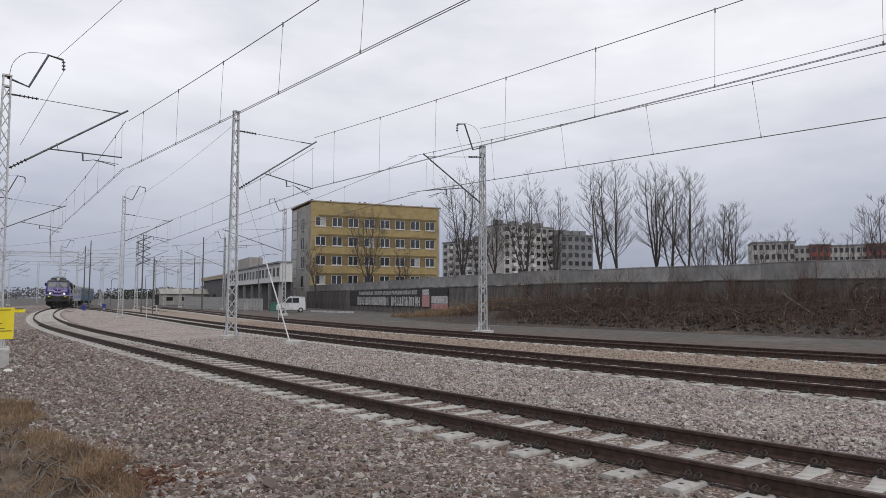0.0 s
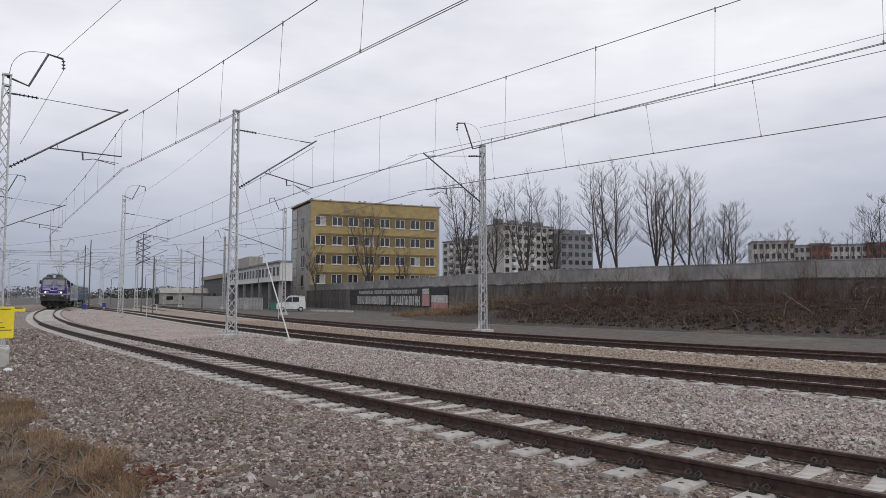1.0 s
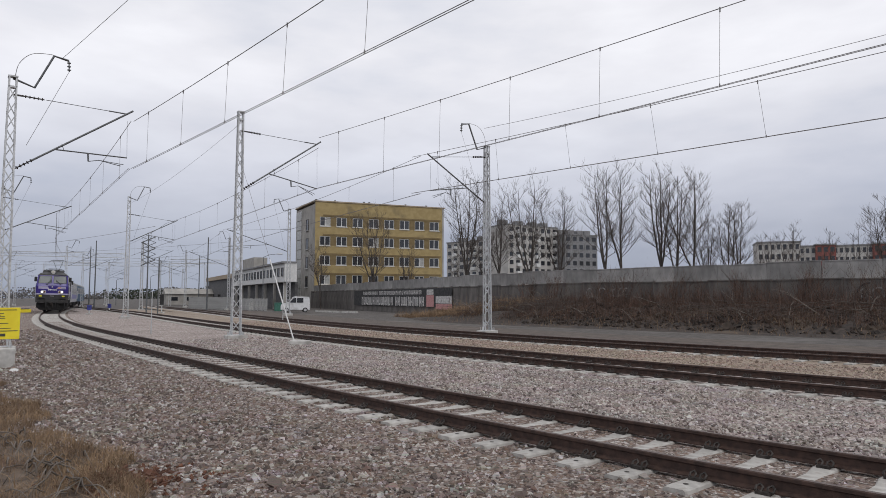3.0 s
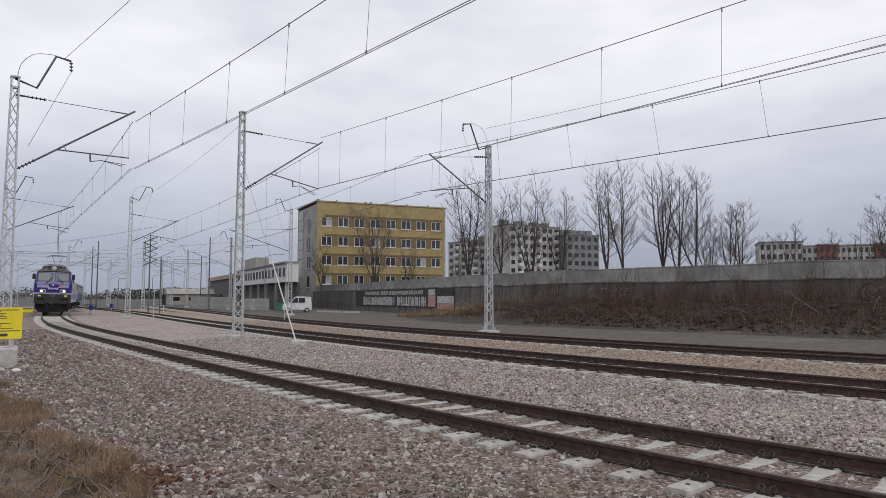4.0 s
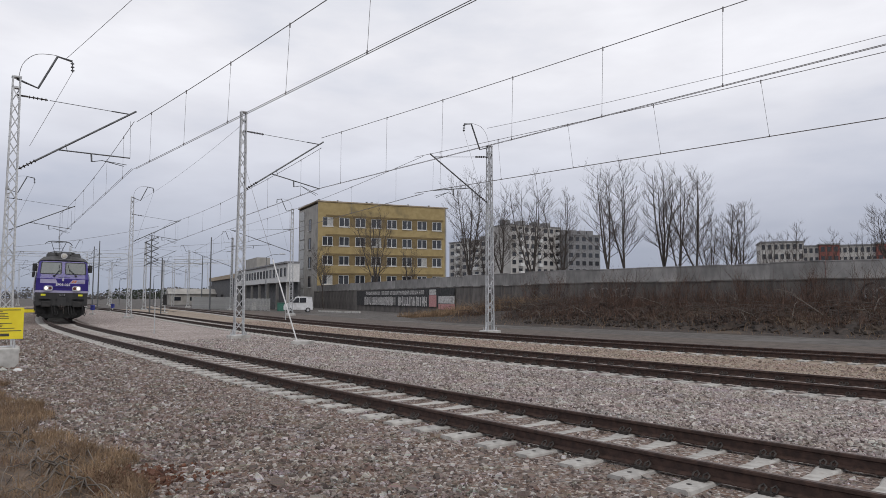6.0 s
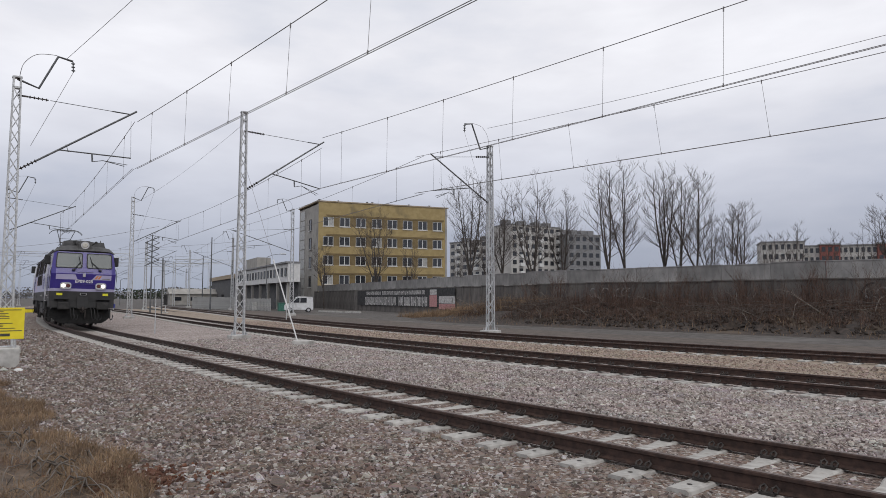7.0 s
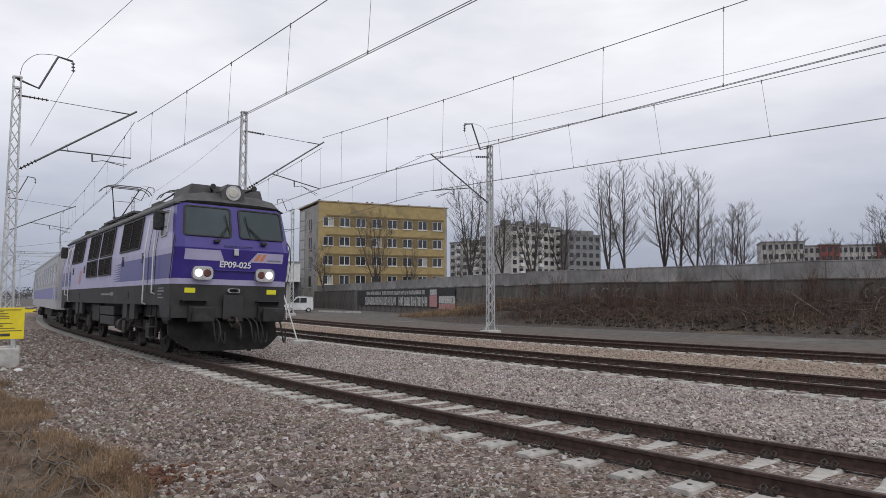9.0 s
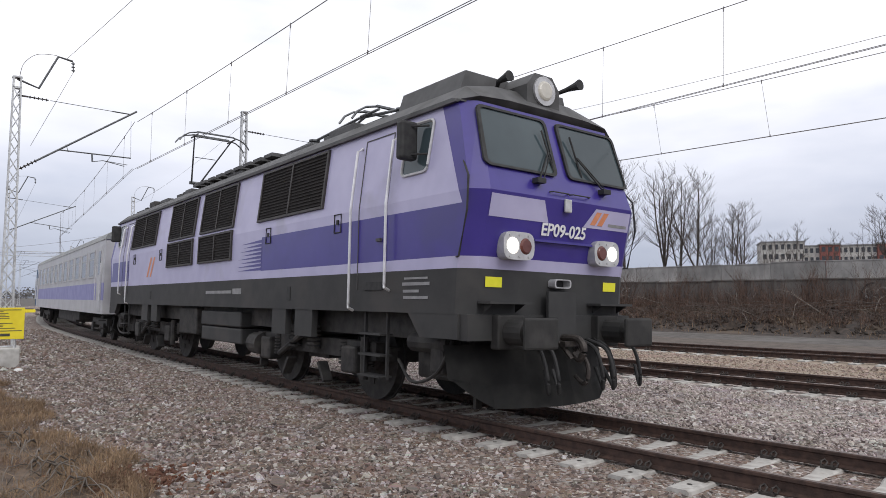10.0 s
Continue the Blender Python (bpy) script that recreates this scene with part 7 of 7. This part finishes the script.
M_VANWHITE = material("white_van_paint", (0.62, 0.63, 0.64), (0.70, 0.71, 0.72), 3, 0.35, bump=0.0, stain=(0.50, 0.50, 0.50), stain_scale=1.5)
M_FENCE = material("pale_picket_fence", (0.30, 0.30, 0.295), (0.40, 0.40, 0.39), 4, 0.9, bump=0.1)
M_BIN = material("green_plastic_bin", (0.03, 0.12, 0.09), (0.05, 0.16, 0.12), 4, 0.5, bump=0.0)


def mast_stay():
    thing = tagged(new("mast_stay"), "taut guy wire with white lower rod anchored in a concrete block", "guy wire")
    top, foot = Vector((-8.58, 28.7, 7.5)), Vector((-5.43, 25.31, 0.05))
    mid = foot.lerp(top, 0.42)
    bm = bmesh.new()
    tube(bm, [foot, mid], 0.026, 7)
    part("rod", bm, M_WHITEPAINT, thing)
    bm = bmesh.new()
    tube(bm, [mid, top], 0.007, 5)
    part("guy", bm, M_WIRE, thing)
    bm = bmesh.new()
    bevel_box(bm, (-5.20, 25.18, -0.02), (0.75, 0.4, 0.24), 0.02, Matrix.Rotation(radians(-4), 3, "Z"))
    part("anchor_block", bm, M_CONC, thing)


mast_stay()


def weight_mast(x, y, h):
    """Pole with a zigzag of crossed arms near its head."""
    thing = tagged(new("tension_mast"), "dark steel pole with zigzag crossed arms near its head", "mast")
    bm = bmesh.new()
    tube(bm, [(0, 0, -0.1), (0, 0, h)], 0.09, 8, 0.06)
    part("pole", bm, M_DARKSTEEL, thing)
    for k in range(5):
        bm = bmesh.new()
        z, s = h - 0.2 - k * 0.62, 1 if k % 2 else -1
        bar(bm, (-0.75 * s, 0, z), (0.75 * s, 0, z - 0.6), 0.08, 0.08)
        bar(bm, (0.75 * s, 0.1, z), (-0.75 * s, 0.1, z - 0.6), 0.05, 0.05)
        part("crossed_arm", bm, M_DARKSTEEL, thing)
    bm = bmesh.new()
    tube(bm, [(1.0, 0.5, -0.1), (1.0, 0.5, h - 2.4)], 0.07, 8)
    part("side_pole", bm, M_DARKSTEEL, thing)
    thing.matrix_world = Matrix.Translation((x, y, 0))


weight_mast(-31.38, 72.50, 8.4)


def dwarf_signal(x, y, h, mat, label):
    thing = tagged(new("dwarf_signal"), label, "signal", "dwarf signals")
    bm = bmesh.new()
    tube(bm, [(0, 0, -0.2), (0, 0, h * 0.45)], 0.07, 8)
    part("post", bm, M_GALV, thing)
    bm = bmesh.new()
    bevel_box(bm, (0, 0, h * 0.70), (0.36, 0.28, h * 0.55), 0.03)
    box(bm, (0, -0.22, h * 0.92), (0.3, 0.2, 0.03))
    part("signal_head", bm, mat, thing)
    bm = bmesh.new()
    bevel_box(bm, (0, 0, -0.05), (0.5, 0.5, 0.3), 0.02)
    part("base", bm, M_CONC, thing)
    thing.matrix_world = Matrix.Translation((x, y, 0))


dwarf_signal(-30.87, 75.22, 2.1, M_RUBBER, "black dwarf signal on a short post")
dwarf_signal(-34.63, 106.16, 2.3, M_RUBBER, "black dwarf signal on a short post")
dwarf_signal(-36.05, 69.78, 0.95, M_SIGNALBLUE, "blue dwarf signal on a white foot")
dwarf_signal(-41.63, 85.44, 0.95, M_SIGNALBLUE, "blue dwarf signal on a white foot")


def pole(name, x, y, h, r, mat, label, category, arm=0.0, turn=0.0, group=""):
    thing = tagged(new(name), label, category, group)
    bm = bmesh.new()
    tube(bm, [(0, 0, -0.2), (0, 0, h)], r, 8, r * 0.6)
    part("pole", bm, mat, thing)
    if arm:
        bm = bmesh.new()
        tube(bm, [(0, 0, h), (arm * 0.4, 0, h + 0.35), (arm, 0, h + 0.5)], r * 0.5, 6)
        part("arm", bm, mat, thing)
        bm = bmesh.new()
        bevel_box(bm, (arm + 0.3, 0, h + 0.5), (0.8, 0.3, 0.16), 0.05)
        part("lamp_head", bm, M_GALV, thing)
    thing.matrix_world = Matrix.Translation((x, y, 0)) @ Matrix.Rotation(turn, 4, "Z")
    return thing


def point_machine(x, y, turn):
    """Low yellow point machine beside the sleepers: cast body, lid, drive rod."""
    thing = tagged(new("point_machine"), "yellow point machine on its bed beside the track", "point machine", "point machines")
    bm = bmesh.new()
    bevel_box(bm, (0, 0, 0.22), (1.3, 0.6, 0.40), 0.05)
    part("body", bm, M_SIGNYELLOW, thing)
    bm = bmesh.new()
    bevel_box(bm, (0, 0, 0.46), (0.9, 0.66, 0.10), 0.03)
    part("lid", bm, M_DARKIRON, thing)
    bm = bmesh.new()
    tube(bm, [(0.6, 0, 0.1), (2.0, 0, 0.06)], 0.04, 8)
    part("drive_rod", bm, M_DARKIRON, thing)
    thing.matrix_world = Matrix.Translation((x, y, -0.1)) @ Matrix.Rotation(turn, 4, "Z")


point_machine(-48.9, 80.0, 0.5)
point_machine(-51.5, 78.0, 0.5)
pole("marker_post", -13.95, 32.83, 2.0, 0.03, M_GALV, "thin grey marker post standing in the gravel", "post")
pole("marker_post", -11.68, 50.36, 2.6, 0.03, M_GALV, "thin grey marker post standing beside the track", "post")
for x, y, h in ((-35.44, 102.92, 10.9), (-34.02, 108.75, 11.4), (-59.40, 116.51, 11.5), (-67.02, 129.46, 11.5), (-50.77, 142.41, 10.5)):
    pole("steel_pole", x, y, h, 0.13, M_LAMPPOST, "tall plain dark steel pole in the yard", "pole", group="yard poles")
pole("street_lamp", -25.79, 98.39, 7.6, 0.07, M_LAMPPOST, "slim street lamp with a curved arm", "street lamp", 2.0, 0.2, "street lamps")
pole("street_lamp", -73.11, 170.89, 7.0, 0.09, M_LAMPPOST, "slim street lamp with a curved arm", "street lamp", 1.6, 0.2, "street lamps")
pole("street_lamp", -79.20, 165.71, 6.0, 0.09, M_LAMPPOST, "slim street lamp with a curved arm", "street lamp", 1.6, 0.2, "street lamps")


def gantry(x0, y0, x1, y1, z):
    """A portal across the yard: two lattice legs and a lattice beam."""
    thing = tagged(new("portal_gantry"), "pale steel lattice portal spanning the yard tracks", "gantry", "portal gantries")
    a, b = Vector((x0, y0, 0)), Vector((x1, y1, 0))
    for q in (a, b):
        bm = bmesh.new()
        for s in (-0.25, 0.25):
            tube(bm, [q + Vector((s, 0, -0.1)), q + Vector((s, 0, z + 0.5))], 0.06, 6)
        for k in range(int(z)):
            tube(bm, [q + Vector((-0.25, 0, k)), q + Vector((0.25, 0, k + 1))], 0.03, 4)
        part("leg", bm, M_GALV, thing)
    bm = bmesh.new()
    up = Vector((0, 0, 0.9))
    n = int((b - a).length / 1.2)
    tube(bm, [a + Vector((0, 0, z)), b + Vector((0, 0, z))], 0.06, 6)
    tube(bm, [a + Vector((0, 0, z)) + up, b + Vector((0, 0, z)) + up], 0.06, 6)
    for k in range(n):
        p, q = a.lerp(b, k / n) + Vector((0, 0, z)), a.lerp(b, (k + 1) / n) + Vector((0, 0, z))
        tube(bm, [p, q + up] if k % 2 else [p + up, q], 0.035, 4)
    part("beam", bm, M_GALV, thing)


gantry(-93.42, 134.64, -67.02, 145.00, 10.2)
gantry(-113.72, 194.25, -71.08, 204.55, 11.0)
gantry(-60.92, 152.76, -42.65, 157.94, 9.5)
for a, b, z in (((-96.46, 126.87, 8.43), (-40.62, 108.75, 8.43), 0.5), ((-96.46, 126.87, 9.75), (-34.02, 108.75, 10.66), 0.6), ((-71.08, 100.98, 8.94), (-27.42, 64.73, 8.53), 0.5), ((-111.69, 155.35, 9.54), (-48.74, 129.46, 9.14), 0.6), ((-67.02, 85.44, 8.12), (-55.85, 100.98, 8.33), 0.3),
                ((-55.85, 100.98, 8.33), (-79.20, 168.30, 8.33), 0.4), ((-62.95, 119.10, 6.50), (-91.39, 194.25, 6.50), 0.3), ((-41.12, 93.21, 8.02), (-62.95, 152.76, 8.02), 0.4), ((-57.88, 139.82, 6.50), (-41.12, 93.21, 6.50), 0.2)):
    wire_between("yard_wire", a, b, z, 0.016, "thin overhead wire across the yard")


def van():
    thing = tagged(new("delivery_van"), "small white delivery van parked by the wall", "van")
    bm = bmesh.new()
    prof = [(-1.75, 0.35), (-1.75, 1.1), (-1.65, 2.0), (-0.1, 2.08), (0.35, 1.95), (1.0, 1.25), (1.75, 1.0), (1.85, 0.75), (1.85, 0.35)]
    rows = []
    for w, k in ((-0.85, 0.94), (-0.9, 1.0), (0.9, 1.0), (0.85, 0.94)):
        rows.append([bm.verts.new((x, w, 0.3 + (z - 0.3) * k)) for x, z in prof])
    n = len(prof)
    for a, b in zip(rows, rows[1:]):
        for i in range(n):
            bm.faces.new((a[i], a[(i + 1) % n], b[(i + 1) % n], b[i]))
    bm.faces.new(rows[0][::-1])
    bm.faces.new(rows[-1])
    bmesh.ops.recalc_face_normals(bm, faces=bm.faces[:])
    part("body", bm, M_VANWHITE, thing)
    for sy in (-1, 1):
        for pts in (((0.0, 1.25), (0.85, 1.25), (0.35, 1.8), (0.0, 1.85)), ((-0.9, 1.25), (-0.1, 1.25), (-0.1, 1.85), (-0.9, 1.85))):
            bm = bmesh.new()
            bm.faces.new([bm.verts.new((x, sy * 0.905, z)) for x, z in pts])
            part("side_window", bm, M_PANE, thing)
        for x in (-1.15, 1.2):
            bm = bmesh.new()
            tube(bm, [(x, sy * 0.72, 0.31), (x, sy * 0.91, 0.31)], 0.31, 18)
            w = part("wheel", bm, M_RUBBER, thing)
            bm = bmesh.new()
            tube(bm, [(x, sy * 0.91, 0.31), (x, sy * 0.925, 0.31)], 0.18, 14)
            part("rim", bm, M_LAMPRING, w)
    bm = bmesh.new()
    v = [bm.verts.new(p) for p in ((0.47, -0.75, 1.86), (0.99, -0.80, 1.30), (0.99, 0.80, 1.30), (0.47, 0.75, 1.86))]
    bm.faces.new(v)
    part("windscreen", bm, M_PANE, thing)
    thing.matrix_world = Matrix.Translation((-18.68, 87.5, -0.16)) @ Matrix.Rotation(radians(196), 4, "Z")


van()


def picket_fence(a, b, h):
    thing = tagged(new("picket_fence"), "pale weathered picket fence beside the station", "fence", "station fences")
    a, b = Vector((*a, 0)), Vector((*b, 0))
    n = int((b - a).length / 0.45)
    turn = math.atan2((b - a).y, (b - a).x)
    bm = bmesh.new()
    box(bm, (0, 0, h / 2 - 0.1), (0.30, 0.06, h))
    me = finish("picket", bm, M_FENCE)
    for i in range(n + 1):
        ob = new("picket", me)
        ob.parent = thing
        q = a.lerp(b, i / n)
        ob.matrix_local = Matrix.Translation((q.x, q.y, random.uniform(-0.04, 0.03))) @ Matrix.Rotation(turn, 4, "Z")
    bm = bmesh.new()
    for z in (0.35, h - 0.4):
        bar(bm, a + Vector((0, 0.07, z)), b + Vector((0, 0.07, z)), 0.05, 0.10)
    part("rail", bm, M_FENCE, thing)


picket_fence((-43.15, 116.51), (-31.48, 101.63), 1.9)
picket_fence((-29.45, 100.98), (-24.37, 95.15), 1.7)


def concrete_kerb(a, b, w, h, name, label):
    bm = bmesh.new()
    a, b = Vector((*a, 0)), Vector((*b, 0))
    n = max(1, int((b - a).length / 3.0))
    thing = tagged(new(name), label, "kerb", "concrete kerbs")
    for i in range(n):
        bm = bmesh.new()
        p, q = a.lerp(b, i / n), a.lerp(b, (i + 0.985) / n)
        bar(bm, p + Vector((0, 0, -0.14 + h / 2)), q + Vector((0, 0, -0.14 + h / 2 + random.uniform(-0.02, 0.02))), w, h)
        part("kerb_stone", bm, M_CONC, thing)


concrete_kerb((0.91, 65.38), (6.50, 48.68), 0.5, 0.35, "kerb", "line of pale concrete kerb stones in dead grass")
concrete_kerb((-16.04, 87.39), (-9.95, 81.56), 0.25, 0.22, "kerb", "pale concrete beam lying before the wall")

for x, y, mat, label in ((-22.64, 94.51, M_BIN, "green plastic waste bin"), (-27.42, 98.39, M_FENCE, "pale grey trackside equipment cabinet")):
    thing = tagged(new("waste_bin" if mat is M_BIN else "trackside_cabinet"), label, "bin" if mat is M_BIN else "cabinet")
    bm = bmesh.new()
    bevel_box(bm, (0, 0, 0.45), (0.9, 0.7, 1.1), 0.05)
    part("body", bm, mat, thing)
    bm = bmesh.new()
    bevel_box(bm, (0, 0, 1.04), (0.98, 0.78, 0.10), 0.03)
    part("lid", bm, mat, thing)
    thing.matrix_world = Matrix.Translation((x, y, -0.06)) @ Matrix.Rotation(0.5, 4, "Z")


def far_woods(name, x0, x1, y, n, h, mat, seed, label):
    """A distant strip of bare woods: many small crossing strokes with an uneven skyline."""
    rng = np.random.default_rng(seed)
    x = rng.uniform(x0, x1, n)
    yy = y + rng.uniform(-20, 20, n)
    sky = h * (0.65 + 0.35 * np.sin(x * 0.11 + seed) * np.sin(x * 0.037 + 1)) * rng.uniform(0.25, 1.0, n)
    c = np.stack([x, yy, sky], 1)
    s = rng.uniform(0.25, 1.0, n) * h * 0.055
    v = CUBE_V[None] * s[:, None, None] * rng.uniform(0.3, 1.2, (n, 8, 3)) + c[:, None, :]
    f = (CUBE_F[None] + 8 * np.arange(n)[:, None, None]).reshape(-1, 4)
    tagged(new(name, bulk_mesh(name, v.reshape(-1, 3), f, mat)), label, "woods", kind="stuff")


far_woods("far_woods", -426.47, -71.08, 427.22, 7488, 8.5, M_FARWOOD, 1, "distant strip of grey bare woods")
far_woods("far_woods", -132.00, -76.16, 278.34, 1296, 7.0, M_EVERGREEN, 2, "distant dark trees and bushes beyond the yard")
far_woods("far_woods", -20.31, 335.08, 388.38, 7488, 11, M_FARWOOD, 3, "distant strip of grey bare woods")


# ---- what moves ----
def motions():
    """The train rolls along the near track; every wheelset turns with the distance."""
    def run(t):
        """How far along the line the locomotive's front stands after t seconds."""
        return -112.10 + 10.56 * t + 0.0277 * t * t

    def ridden(t, rear, front, offset):
        """Pose of a vehicle whose bogies stand front and rear metres behind the train's front; offset: from the front bogie to its own origin."""
        s = run(t)
        a, b = Vector(LINE_1.xy(s - front, GAUGE / 2)), Vector(LINE_1.xy(s - rear, GAUGE / 2))
        d = (a - b).normalized()
        o = a + d * offset
        return Matrix.Translation((o.x, o.y, RAIL_H - GAUGE / 2 * CANT)) @ Matrix.Rotation(math.atan2(d.y, d.x), 4, "Z") @ Matrix.Rotation(-CANT, 4, "X")
    times = [round(k / 15, 4) for k in range(151)]
    g1 = LOCO_L + 1.25
    g2 = g1 + CAR_L + 1.1
    for thing, axles, r, front, rear, offset in ((loco, loco_axles, WHEEL_R, BOGIE, LOCO_L - BOGIE, BOGIE), (car_1, axles_1, 0.42, g1 + 2.8, g1 + CAR_L - 2.8, 2.8), (car_2, axles_2, 0.42, g2 + 2.8, g2 + CAR_L - 2.8, 2.8)):
        walk(thing, [(t, ridden(t, rear, front, offset)) for t in times])
        for axle in axles:
            p = axle.location.copy()
            step = [(t, Matrix.Translation(p) @ Matrix.Rotation((run(t) - run(0.0)) / r, 4, "Y")) for t in [round(k / 30, 4) for k in range(301)]]
            walk(axle, step)


motions()
